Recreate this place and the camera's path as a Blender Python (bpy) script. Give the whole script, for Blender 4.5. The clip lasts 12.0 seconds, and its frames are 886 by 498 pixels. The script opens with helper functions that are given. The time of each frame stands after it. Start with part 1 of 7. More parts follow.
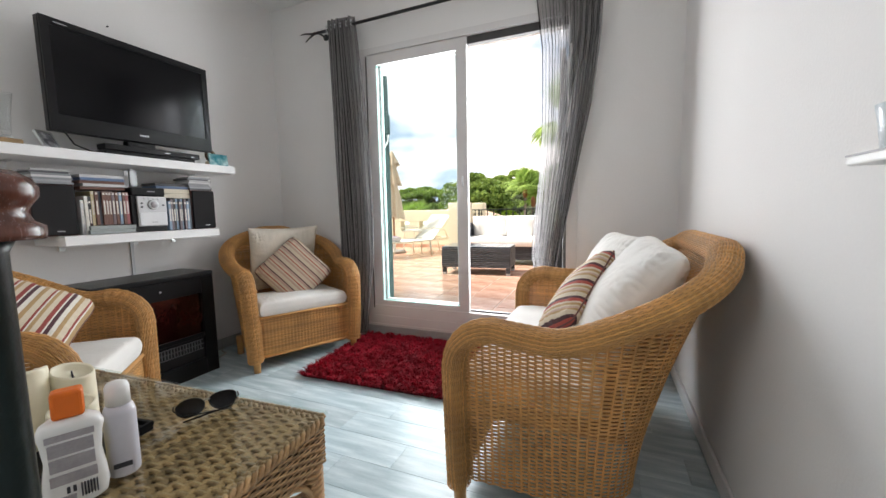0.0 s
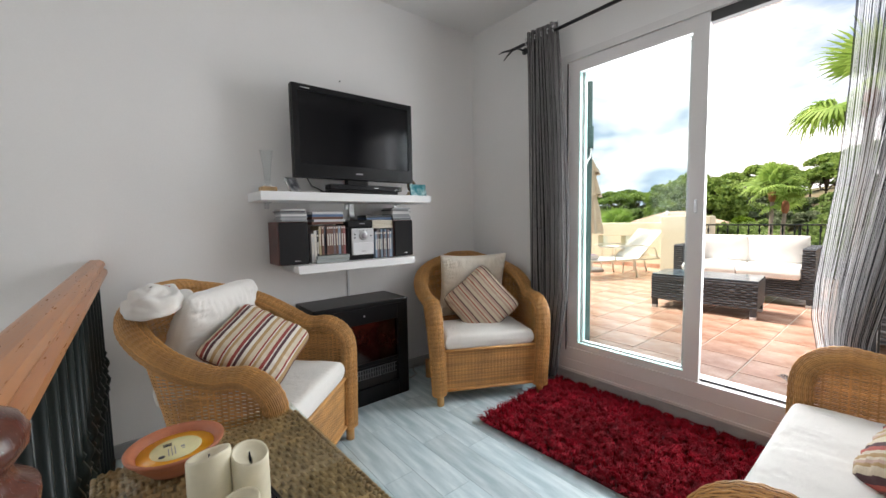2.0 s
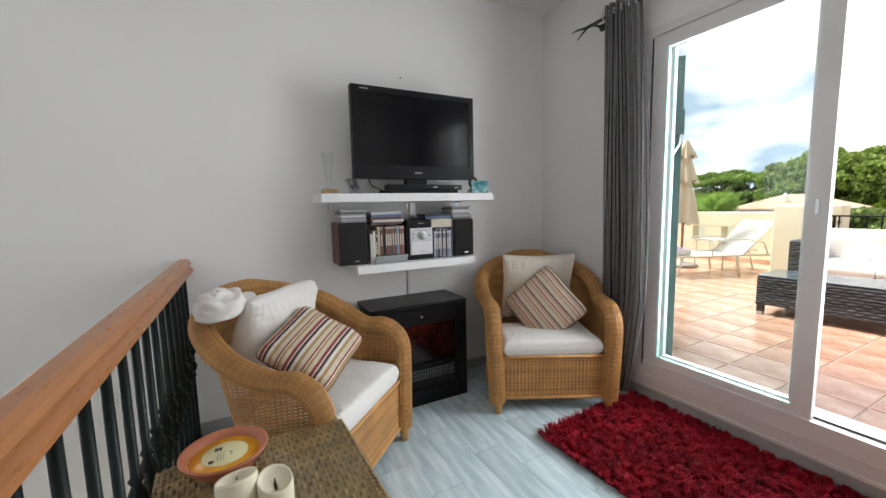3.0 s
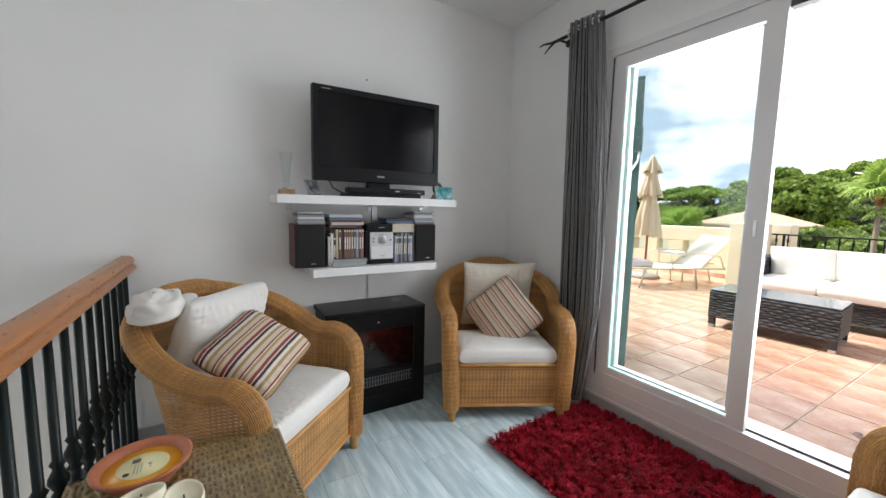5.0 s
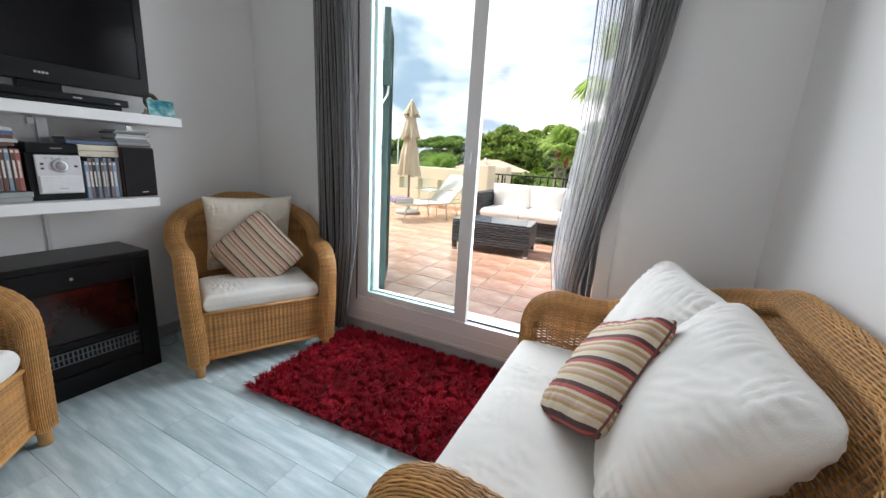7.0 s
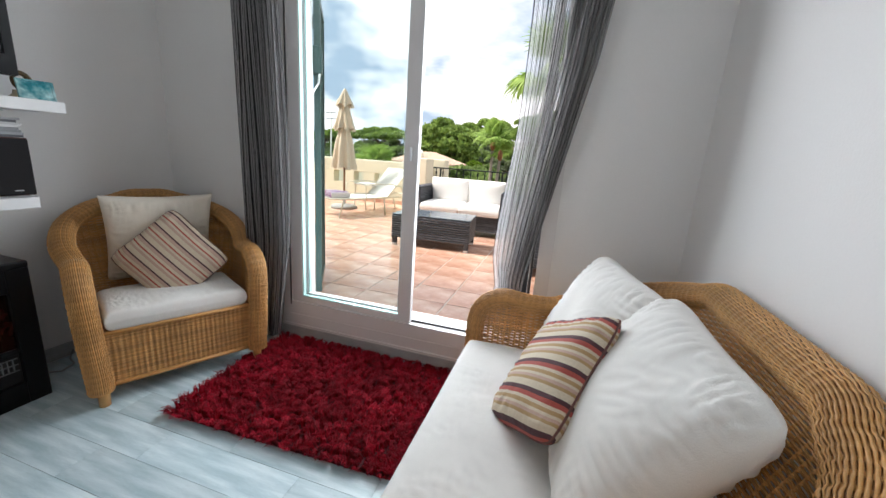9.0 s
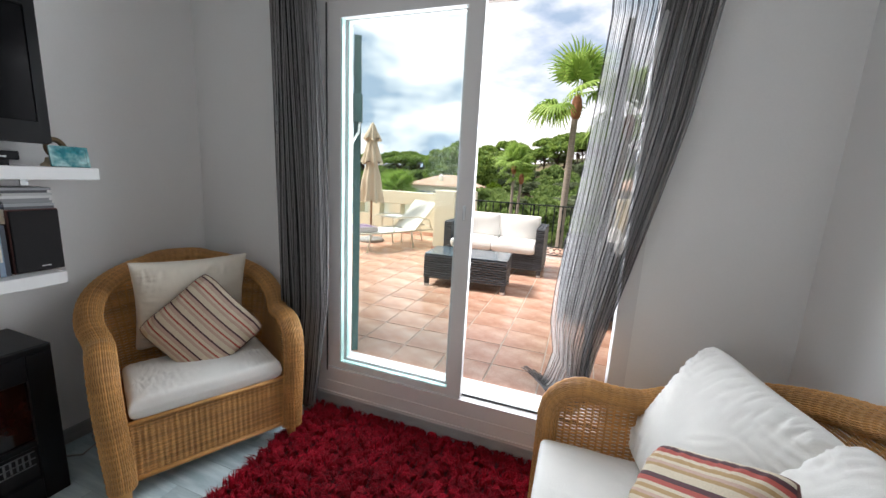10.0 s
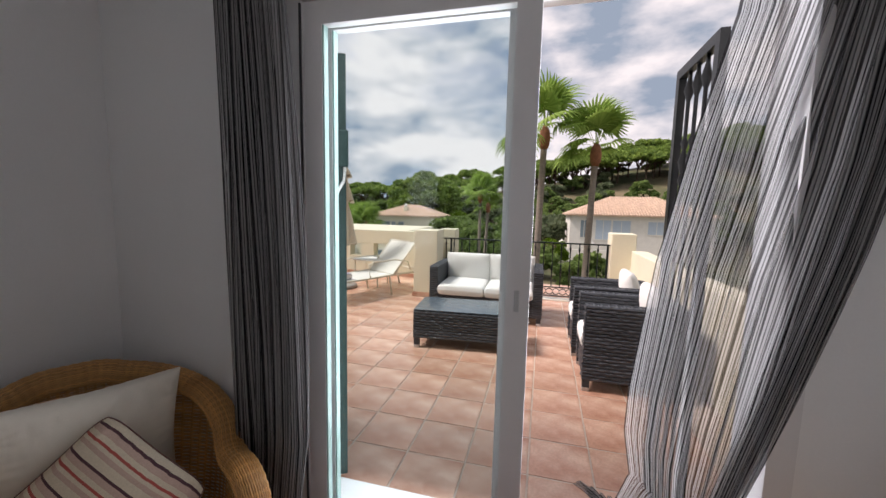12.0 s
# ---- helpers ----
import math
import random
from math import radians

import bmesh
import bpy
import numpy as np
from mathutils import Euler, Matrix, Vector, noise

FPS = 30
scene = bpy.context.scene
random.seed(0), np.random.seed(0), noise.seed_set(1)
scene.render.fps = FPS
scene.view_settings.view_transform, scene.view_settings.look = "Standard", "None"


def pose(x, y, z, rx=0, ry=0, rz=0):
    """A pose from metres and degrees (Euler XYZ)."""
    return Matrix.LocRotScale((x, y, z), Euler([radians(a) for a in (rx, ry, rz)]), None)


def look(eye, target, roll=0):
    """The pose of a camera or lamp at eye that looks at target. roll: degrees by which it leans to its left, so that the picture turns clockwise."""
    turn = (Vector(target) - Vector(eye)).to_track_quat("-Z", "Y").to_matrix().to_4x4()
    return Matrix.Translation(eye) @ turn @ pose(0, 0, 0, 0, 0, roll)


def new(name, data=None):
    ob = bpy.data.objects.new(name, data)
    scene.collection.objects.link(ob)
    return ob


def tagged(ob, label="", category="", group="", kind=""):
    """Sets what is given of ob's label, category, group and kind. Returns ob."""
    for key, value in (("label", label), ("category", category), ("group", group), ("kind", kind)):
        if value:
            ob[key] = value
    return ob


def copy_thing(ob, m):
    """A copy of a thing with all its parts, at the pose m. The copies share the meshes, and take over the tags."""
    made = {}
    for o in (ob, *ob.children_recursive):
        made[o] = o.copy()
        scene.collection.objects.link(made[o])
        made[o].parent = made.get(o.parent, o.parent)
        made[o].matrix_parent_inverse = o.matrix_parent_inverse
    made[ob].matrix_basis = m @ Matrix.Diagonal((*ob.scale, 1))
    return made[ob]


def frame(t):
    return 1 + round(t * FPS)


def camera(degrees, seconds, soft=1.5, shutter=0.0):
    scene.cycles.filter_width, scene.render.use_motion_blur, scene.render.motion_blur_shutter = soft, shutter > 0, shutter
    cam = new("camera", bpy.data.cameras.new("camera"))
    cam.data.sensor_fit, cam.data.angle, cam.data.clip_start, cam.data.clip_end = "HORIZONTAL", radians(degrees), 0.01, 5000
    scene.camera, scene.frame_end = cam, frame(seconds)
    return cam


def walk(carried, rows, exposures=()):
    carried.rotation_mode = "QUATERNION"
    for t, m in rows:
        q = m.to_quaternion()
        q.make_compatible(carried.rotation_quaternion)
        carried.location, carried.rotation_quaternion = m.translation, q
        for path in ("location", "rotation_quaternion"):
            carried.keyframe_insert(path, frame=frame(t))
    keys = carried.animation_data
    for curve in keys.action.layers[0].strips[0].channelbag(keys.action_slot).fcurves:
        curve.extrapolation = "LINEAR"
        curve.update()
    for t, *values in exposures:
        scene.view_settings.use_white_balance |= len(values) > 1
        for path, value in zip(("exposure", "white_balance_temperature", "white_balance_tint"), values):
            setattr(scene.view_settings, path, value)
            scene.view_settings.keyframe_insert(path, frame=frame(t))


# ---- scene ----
cam = camera(98.6, 12.0)
PATH = [
    (0, (0.1, 0.486, 0.987), (-0.671, 2.321, 0.787), -1.1),
    (0.5, (0.047, 0.59, 1.037), (-0.936, 2.321, 0.846), -0.7),
    (1, (0.0, 0.688, 1.12), (-1.247, 2.245, 0.975), -0.9),
    (1.5, (-0.048, 0.71, 1.159), (-1.426, 2.152, 1.015), -1.0),
    (2, (-0.089, 0.745, 1.143), (-1.639, 2.0, 0.989), -1.0),
    (2.5, (-0.108, 0.826, 1.168), (-1.814, 1.853, 0.98), -1.2),
    (3, (-0.115, 0.886, 1.226), (-1.876, 1.806, 1.004), -1.3),
    (5, (-0.072, 0.981, 1.249), (-1.776, 2.006, 1.038), 1.2),
    (5.5, (-0.051, 1.013, 1.213), (-1.582, 2.27, 0.937), 2.4),
    (6, (-0.030, 1.047, 1.181), (-1.331, 2.528, 0.836), 3.2),
    (6.5, (-0.019, 1.067, 1.178), (-1.056, 2.728, 0.766), 3.75),
    (7, (0.006, 1.096, 1.174), (-0.852, 2.844, 0.721), 3.45),
    (7.5, (0.030, 1.101, 1.172), (-0.653, 2.917, 0.688), 3.8),
    (9.5, (-0.14, 1.228, 1.22), (-0.695, 3.094, 0.763), 4.1),
    (10, (-0.297, 1.339, 1.349), (-0.962, 3.189, 0.979), 3.1),
    (10.5, (-0.368, 1.443, 1.41), (-1.082, 3.285, 1.102), 2.1),
    (11, (-0.488, 1.597, 1.43), (-1.199, 3.443, 1.139), 2.1),
    (11.5, (-0.623, 1.763, 1.446), (-1.262, 3.644, 1.216), 1.9),
    (11.8, (-0.684, 1.8, 1.476), (-1.248, 3.705, 1.249), 1.5),
    (12, (-0.742, 1.842, 1.479), (-1.247, 3.765, 1.26), 1.3),
]
EXPOSURES = [(0.0, 1.4, 6950, 16), (1.5, 1.32, 6950, 16), (3.0, 1.3, 6850, 15), (5.5, 1.28, 6700, 14), (7.5, 1.15, 6550, 14), (9.5, 1.08, 6600, 14), (10.5, 0.9, 6650, 15), (11.5, 0.52, 6750, 19), (12.0, 0.28, 6800, 22)]
walk(cam, [(t, look(eye, target, roll)) for t, eye, target, roll in PATH], exposures=EXPOSURES)

# ---- world, sun, exposure ----
world = bpy.data.worlds.new("sky")
scene.world = world
world.use_nodes = True
wn, wl = world.node_tree.nodes, world.node_tree.links
wn.clear()
w_out, w_bg = wn.new("ShaderNodeOutputWorld"), wn.new("ShaderNodeBackground")
w_sky, w_map, w_tex = wn.new("ShaderNodeTexSky"), wn.new("ShaderNodeMapping"), wn.new("ShaderNodeTexCoord")
w_sky.sky_type, w_sky.sun_disc = "NISHITA", False
w_sky.sun_elevation, w_sky.sun_rotation = radians(48), radians(-70)
w_cloud, w_ramp, w_mix = wn.new("ShaderNodeTexNoise"), wn.new("ShaderNodeValToRGB"), wn.new("ShaderNodeMix")
w_grey, w_gramp = wn.new("ShaderNodeTexNoise"), wn.new("ShaderNodeValToRGB")
w_scale = wn.new("ShaderNodeVectorMath")
w_scale.operation = "SCALE"
w_scale.inputs["Scale"].default_value = 0.10
w_map.inputs["Scale"].default_value = (1.6, 1.6, 3.6)
w_map.inputs["Location"].default_value = (0.35, 0.1, 0.55)
w_cloud.inputs["Scale"].default_value, w_cloud.inputs["Detail"].default_value, w_cloud.inputs["Roughness"].default_value = 1.7, 9, 0.55
w_cloud.inputs["Distortion"].default_value = 0.25
w_ramp.color_ramp.elements[0].position, w_ramp.color_ramp.elements[1].position = 0.20, 0.44
w_grey.inputs["Scale"].default_value, w_grey.inputs["Detail"].default_value = 2.6, 7
w_gramp.color_ramp.elements[0].position, w_gramp.color_ramp.elements[1].position = 0.41, 0.58
w_gramp.color_ramp.elements[0].color = (0.33, 0.43, 0.54, 1)
w_gramp.color_ramp.elements[1].color = (1.0, 1.0, 1.0, 1)
w_mix.data_type = "RGBA"
wl.new(w_tex.outputs["Generated"], w_map.inputs["Vector"])
wl.new(w_map.outputs["Vector"], w_cloud.inputs["Vector"])
wl.new(w_map.outputs["Vector"], w_grey.inputs["Vector"])
wl.new(w_cloud.outputs["Fac"], w_ramp.inputs["Fac"])
wl.new(w_grey.outputs["Fac"], w_gramp.inputs["Fac"])
wl.new(w_sky.outputs["Color"], w_scale.inputs[0])
wl.new(w_ramp.outputs["Color"], w_mix.inputs["Factor"])
wl.new(w_scale.outputs["Vector"], w_mix.inputs["A"])
wl.new(w_gramp.outputs["Color"], w_mix.inputs["B"])
wl.new(w_mix.outputs["Result"], w_bg.inputs["Color"])
wl.new(w_bg.outputs["Background"], w_out.inputs["Surface"])
w_bg.inputs["Strength"].default_value = 0.78

sun = new("sun", bpy.data.lights.new("sun", "SUN"))
sun.data.energy, sun.data.angle, sun.data.color = 3.5, radians(14), (1.0, 0.95, 0.88)
sun.matrix_world = look((-20, 4, 24), (0, 9, 0))


def window_light(name, eye, target, width, height, watts):
    """Sky light that comes in through an opening."""
    ob = new(name, bpy.data.lights.new(name, "AREA"))
    ob.data.shape, ob.data.size, ob.data.size_y, ob.data.energy = "RECTANGLE", width, height, watts
    ob.data.color = (0.84, 0.93, 1.0)
    ob.matrix_world = look(eye, target)
    return ob


DOOR_LIGHT, BACK_LIGHT = 26.0, 10.0
window_light("door_daylight", (-0.86, 3.40, 1.25), (-0.86, 0.0, 0.9), 1.4, 1.9, DOOR_LIGHT)
# Lamp added at an unseen window, to light the east wall from behind.
window_light("stair_window_daylight", (-2.50, -1.2, 1.5), (0.5, -1.2, 1.35), 1.35, 1.25, BACK_LIGHT)

# ---- materials ----
MATS = {}


def nodes_of(name):
    m = bpy.data.materials.new(name)
    m.use_nodes = True
    n, l = m.node_tree.nodes, m.node_tree.links
    return m, n, l, n["Principled BSDF"]


def surf(name, base, rough=0.5, var=0.12, scale=6.0, bump=0.15, bscale=80.0, metal=0.0, stretch=(1, 1, 1), island=0.0, obj_random=0.0,
         spec=0.5, sheen=0.0, second=None):
    """Painted, woven or stony surface: two scales of colour change and a fine relief."""
    if name in MATS:
        return MATS[name]
    m, n, l, p = nodes_of(name)
    tc, mp = n.new("ShaderNodeTexCoord"), n.new("ShaderNodeMapping")
    mp.inputs["Scale"].default_value = stretch
    l.new(tc.outputs["Object"], mp.inputs["Vector"])
    big, small = n.new("ShaderNodeTexNoise"), n.new("ShaderNodeTexNoise")
    big.inputs["Scale"].default_value, big.inputs["Detail"].default_value = scale, 6
    small.inputs["Scale"].default_value, small.inputs["Detail"].default_value = bscale, 4
    l.new(mp.outputs["Vector"], big.inputs["Vector"])
    l.new(mp.outputs["Vector"], small.inputs["Vector"])
    ramp = n.new("ShaderNodeMapRange")
    ramp.inputs["From Min"].default_value, ramp.inputs["From Max"].default_value = 0.3, 0.7
    ramp.inputs["To Min"].default_value, ramp.inputs["To Max"].default_value = 1 - var, 1 + var
    l.new(big.outputs["Fac"], ramp.inputs["Value"])
    fine = n.new("ShaderNodeMapRange")
    fine.inputs["From Min"].default_value, fine.inputs["From Max"].default_value = 0.25, 0.75
    fine.inputs["To Min"].default_value, fine.inputs["To Max"].default_value = 1 - var * 0.6, 1 + var * 0.6
    l.new(small.outputs["Fac"], fine.inputs["Value"])
    mul = n.new("ShaderNodeMath")
    mul.operation = "MULTIPLY"
    l.new(ramp.outputs["Result"], mul.inputs[0])
    l.new(fine.outputs["Result"], mul.inputs[1])
    value = mul.outputs[0]
    for amount, node, out in ((island, "ShaderNodeNewGeometry", "Random Per Island"), (obj_random, "ShaderNodeObjectInfo", "Random")):
        if amount:
            g, r2, m2 = n.new(node), n.new("ShaderNodeMapRange"), n.new("ShaderNodeMath")
            r2.inputs["To Min"].default_value, r2.inputs["To Max"].default_value = 1 - amount, 1 + amount
            m2.operation = "MULTIPLY"
            l.new(g.outputs[out], r2.inputs["Value"])
            l.new(value, m2.inputs[0])
            l.new(r2.outputs["Result"], m2.inputs[1])
            value = m2.outputs[0]
    col = n.new("ShaderNodeVectorMath")
    col.operation = "SCALE"
    col.inputs[0].default_value = base
    if second:
        mx = n.new("ShaderNodeMix")
        mx.data_type = "RGBA"
        mx.inputs["A"].default_value, mx.inputs["B"].default_value = (*base, 1), (*second, 1)
        sharp = n.new("ShaderNodeMapRange")
        sharp.inputs["From Min"].default_value, sharp.inputs["From Max"].default_value = 0.38, 0.62
        l.new(big.outputs["Fac"], sharp.inputs["Value"])
        l.new(sharp.outputs["Result"], mx.inputs["Factor"])
        l.new(mx.outputs["Result"], col.inputs[0])
    l.new(value, col.inputs["Scale"])
    l.new(col.outputs["Vector"], p.inputs["Base Color"])
    rr = n.new("ShaderNodeMapRange")
    rr.inputs["To Min"].default_value, rr.inputs["To Max"].default_value = max(0.02, rough - 0.08), min(1, rough + 0.08)
    l.new(small.outputs["Fac"], rr.inputs["Value"])
    l.new(rr.outputs["Result"], p.inputs["Roughness"])
    p.inputs["Metallic"].default_value = metal
    p.inputs["Specular IOR Level"].default_value = spec
    p.inputs["Sheen Weight"].default_value = sheen
    if bump:
        b = n.new("ShaderNodeBump")
        b.inputs["Strength"].default_value, b.inputs["Distance"].default_value = bump, 0.004
        l.new(small.outputs["Fac"], b.inputs["Height"])
        l.new(b.outputs["Normal"], p.inputs["Normal"])
    MATS[name] = m
    return m


def stripes(name, bands, rough=0.85, axis="X", count=1.0):
    """Striped cloth: bands are (start, colour) along the cloth's own u."""
    m, n, l, p = nodes_of(name)
    uv, sep, ramp = n.new("ShaderNodeUVMap"), n.new("ShaderNodeSeparateXYZ"), n.new("ShaderNodeValToRGB")
    mul, fr = n.new("ShaderNodeMath"), n.new("ShaderNodeMath")
    mul.operation, fr.operation = "MULTIPLY", "FRACT"
    mul.inputs[1].default_value = count
    l.new(uv.outputs["UV"], sep.inputs["Vector"])
    l.new(sep.outputs[axis], mul.inputs[0])
    l.new(mul.outputs[0], fr.inputs[0])
    l.new(fr.outputs[0], ramp.inputs["Fac"])
    ramp.color_ramp.interpolation = "CONSTANT"
    while len(ramp.color_ramp.elements) < len(bands):
        ramp.color_ramp.elements.new(0.5)
    for e, (at, c) in zip(ramp.color_ramp.elements, bands):
        e.position, e.color = at, (*c, 1)
    nz, tc = n.new("ShaderNodeTexNoise"), n.new("ShaderNodeTexCoord")
    nz.inputs["Scale"].default_value = 220
    l.new(tc.outputs["Object"], nz.inputs["Vector"])
    b = n.new("ShaderNodeBump")
    b.inputs["Strength"].default_value, b.inputs["Distance"].default_value = 0.3, 0.002
    l.new(nz.outputs["Fac"], b.inputs["Height"])
    l.new(b.outputs["Normal"], p.inputs["Normal"])
    mr, sc = n.new("ShaderNodeMapRange"), n.new("ShaderNodeVectorMath")
    mr.inputs["To Min"].default_value, mr.inputs["To Max"].default_value = 0.8, 1.15
    sc.operation = "SCALE"
    l.new(nz.outputs["Fac"], mr.inputs["Value"])
    l.new(ramp.outputs["Color"], sc.inputs[0])
    l.new(mr.outputs["Result"], sc.inputs["Scale"])
    l.new(sc.outputs["Vector"], p.inputs["Base Color"])
    p.inputs["Roughness"].default_value = rough
    return m


def clear_glass(name, tint, gloss=0.04, mirror=0.03):
    m, n, l, p = nodes_of(name)
    n.remove(p)
    tr, gl, mx, lw = n.new("ShaderNodeBsdfTransparent"), n.new("ShaderNodeBsdfGlossy"), n.new("ShaderNodeMixShader"), n.new("ShaderNodeLayerWeight")
    power, fac = n.new("ShaderNodeMath"), n.new("ShaderNodeMath")
    power.operation, fac.operation = "POWER", "MULTIPLY_ADD"
    power.inputs[1].default_value, fac.inputs[1].default_value, fac.inputs[2].default_value = 5.0, 0.80, mirror
    tr.inputs["Color"].default_value = (*tint, 1)
    gl.inputs["Roughness"].default_value = gloss
    lw.inputs["Blend"].default_value = 0.5
    l.new(lw.outputs["Facing"], power.inputs[0])
    l.new(power.outputs[0], fac.inputs[0])
    l.new(fac.outputs[0], mx.inputs["Fac"])
    l.new(tr.outputs["BSDF"], mx.inputs[1])
    l.new(gl.outputs["BSDF"], mx.inputs[2])
    l.new(mx.outputs["Shader"], n["Material Output"].inputs["Surface"])
    return m


def curtain_cloth(name):
    """Sheer cloth with black and silver threads along its length."""
    m, n, l, p = nodes_of(name)
    uv, sep = n.new("ShaderNodeUVMap"), n.new("ShaderNodeSeparateXYZ")
    l.new(uv.outputs["UV"], sep.inputs["Vector"])

    def band(count, share):
        a, b, c = n.new("ShaderNodeMath"), n.new("ShaderNodeMath"), n.new("ShaderNodeMath")
        a.operation, b.operation, c.operation = "MULTIPLY", "FRACT", "LESS_THAN"
        a.inputs[1].default_value, c.inputs[1].default_value = count, share
        l.new(sep.outputs["X"], a.inputs[0])
        l.new(a.outputs[0], b.inputs[0])
        l.new(b.outputs[0], c.inputs[0])
        return c.outputs[0]
    thin, wide = band(171.0, 0.28), band(59.0, 0.22)
    either = n.new("ShaderNodeMath")
    either.operation = "MAXIMUM"
    l.new(thin, either.inputs[0])
    l.new(wide, either.inputs[1])
    colour = n.new("ShaderNodeMix")
    colour.data_type = "RGBA"
    colour.inputs["A"].default_value, colour.inputs["B"].default_value = (0.52, 0.51, 0.51, 1), (0.022, 0.020, 0.021, 1)
    l.new(either.outputs[0], colour.inputs["Factor"])
    n.remove(p)
    di, tl, tr, gl = (n.new("ShaderNodeBsdf" + k) for k in ("Diffuse", "Translucent", "Transparent", "Glossy"))
    gl.inputs["Roughness"].default_value = 0.45
    for s in (di, tl, gl):
        l.new(colour.outputs["Result"], s.inputs["Color"])
    m1, m2, m3 = (n.new("ShaderNodeMixShader") for _ in range(3))
    m1.inputs["Fac"].default_value = 0.50
    l.new(di.outputs["BSDF"], m1.inputs[1])
    l.new(tl.outputs["BSDF"], m1.inputs[2])
    m2.inputs["Fac"].default_value = 0.10
    l.new(m1.outputs["Shader"], m2.inputs[1])
    l.new(gl.outputs["BSDF"], m2.inputs[2])
    solid = n.new("ShaderNodeMapRange")
    solid.inputs["To Min"].default_value, solid.inputs["To Max"].default_value = 0.45, 0.86
    l.new(either.outputs[0], solid.inputs["Value"])
    l.new(solid.outputs["Result"], m3.inputs["Fac"])
    l.new(tr.outputs["BSDF"], m3.inputs[1])
    l.new(m2.outputs["Shader"], m3.inputs[2])
    l.new(m3.outputs["Shader"], n["Material Output"].inputs["Surface"])
    return m


def leafy(name, a, b, rough=0.6):
    """Leaves: colour differs from clump to clump, and some light passes through."""
    m, n, l, p = nodes_of(name)
    g, mx, tc, nz, ad = n.new("ShaderNodeNewGeometry"), n.new("ShaderNodeMix"), n.new("ShaderNodeTexCoord"), n.new("ShaderNodeTexNoise"), n.new("ShaderNodeMath")
    mx.data_type = "RGBA"
    mx.inputs["A"].default_value, mx.inputs["B"].default_value = (*a, 1), (*b, 1)
    nz.inputs["Scale"].default_value = 0.6
    l.new(tc.outputs["Object"], nz.inputs["Vector"])
    ad.operation = "MULTIPLY_ADD"
    ad.inputs[1].default_value = 0.6
    l.new(g.outputs["Random Per Island"], ad.inputs[0])
    sub = n.new("ShaderNodeMath")
    sub.operation = "MULTIPLY_ADD"
    sub.inputs[1].default_value, sub.inputs[2].default_value = 1.6, -0.6
    l.new(nz.outputs["Fac"], sub.inputs[0])
    l.new(sub.outputs[0], ad.inputs[2])
    l.new(ad.outputs[0], mx.inputs["Factor"])
    l.new(mx.outputs["Result"], p.inputs["Base Color"])
    p.inputs["Roughness"].default_value = rough
    p.inputs["Specular IOR Level"].default_value = 0.25
    tl, ms = n.new("ShaderNodeBsdfTranslucent"), n.new("ShaderNodeMixShader")
    ms.inputs["Fac"].default_value = 0.35
    l.new(mx.outputs["Result"], tl.inputs["Color"])
    l.new(p.outputs["BSDF"], ms.inputs[1])
    l.new(tl.outputs["BSDF"], ms.inputs[2])
    l.new(ms.outputs["Shader"], n["Material Output"].inputs["Surface"])
    return m


def picked(name, colours, rough=0.4):
    """One of several colours for each object, by its random number."""
    m, n, l, p = nodes_of(name)
    o, ramp = n.new("ShaderNodeObjectInfo"), n.new("ShaderNodeValToRGB")
    ramp.color_ramp.interpolation = "CONSTANT"
    while len(ramp.color_ramp.elements) < len(colours):
        ramp.color_ramp.elements.new(0.5)
    for k, (e, c) in enumerate(zip(ramp.color_ramp.elements, colours)):
        e.position, e.color = k / len(colours), (*c, 1)
    l.new(o.outputs["Random"], ramp.inputs["Fac"])
    l.new(ramp.outputs["Color"], p.inputs["Base Color"])
    p.inputs["Roughness"].default_value = rough
    return m


WALL = surf("white_wall_paint", (0.80, 0.79, 0.78), 0.85, 0.02, 1.5, 0.12, 140)
CEIL = surf("white_ceiling_paint", (0.82, 0.82, 0.81), 0.9, 0.02, 1.2, 0.1, 120)
LACQUER = surf("white_lacquer", (0.80, 0.80, 0.80), 0.35, 0.02, 3, 0.03, 60)
ALU = surf("white_aluminium", (0.70, 0.685, 0.68), 0.38, 0.02, 4, 0.02, 90)
DARKTRACK = surf("dark_rubber_track", (0.05, 0.05, 0.05), 0.6, 0.1, 8, 0.1)
RATTAN = surf("honey_rattan", (0.60, 0.315, 0.108), 0.40, 0.18, 9, 0.25, 260, island=0.22)
# Rattan darkened in colour for the shade inside the wicker seats.
RATTAN_DARK = surf("shaded_rattan", (0.30, 0.13, 0.04), 0.5, 0.18, 9, 0.25, 260)
SEAGRASS = surf("greyish_seagrass", (0.44, 0.26, 0.125), 0.5, 0.22, 12, 0.3, 260, island=0.28)
# Shade in the gaps of the table weave, put in as dark brown.
SHADOWED = surf("gap_shade_brown", (0.10, 0.055, 0.024), 0.8, 0.2, 12, 0.2)
CANVAS = surf("white_cotton_canvas", (0.79, 0.77, 0.73), 0.9, 0.04, 7, 0.35, 420, sheen=0.15)
CREAM = surf("cream_cotton", (0.76, 0.70, 0.60), 0.92, 0.05, 7, 0.35, 420, sheen=0.15)
BLACK = surf("black_plastic", (0.007, 0.007, 0.008), 0.34, 0.1, 6, 0.03, 150, spec=0.22)
BLACK_MATT = surf("matt_black_cloth", (0.008, 0.007, 0.008), 0.85, 0.1, 6, 0.2, 300)
SCREEN = surf("dark_screen", (0.004, 0.004, 0.005), 0.14, 0.05, 3, 0.0, spec=0.25)
WOOD_RAIL = surf("varnished_pine", (0.40, 0.165, 0.062), 0.30, 0.12, 4, 0.012, 16, stretch=(1.0, 12, 12), spec=0.35)
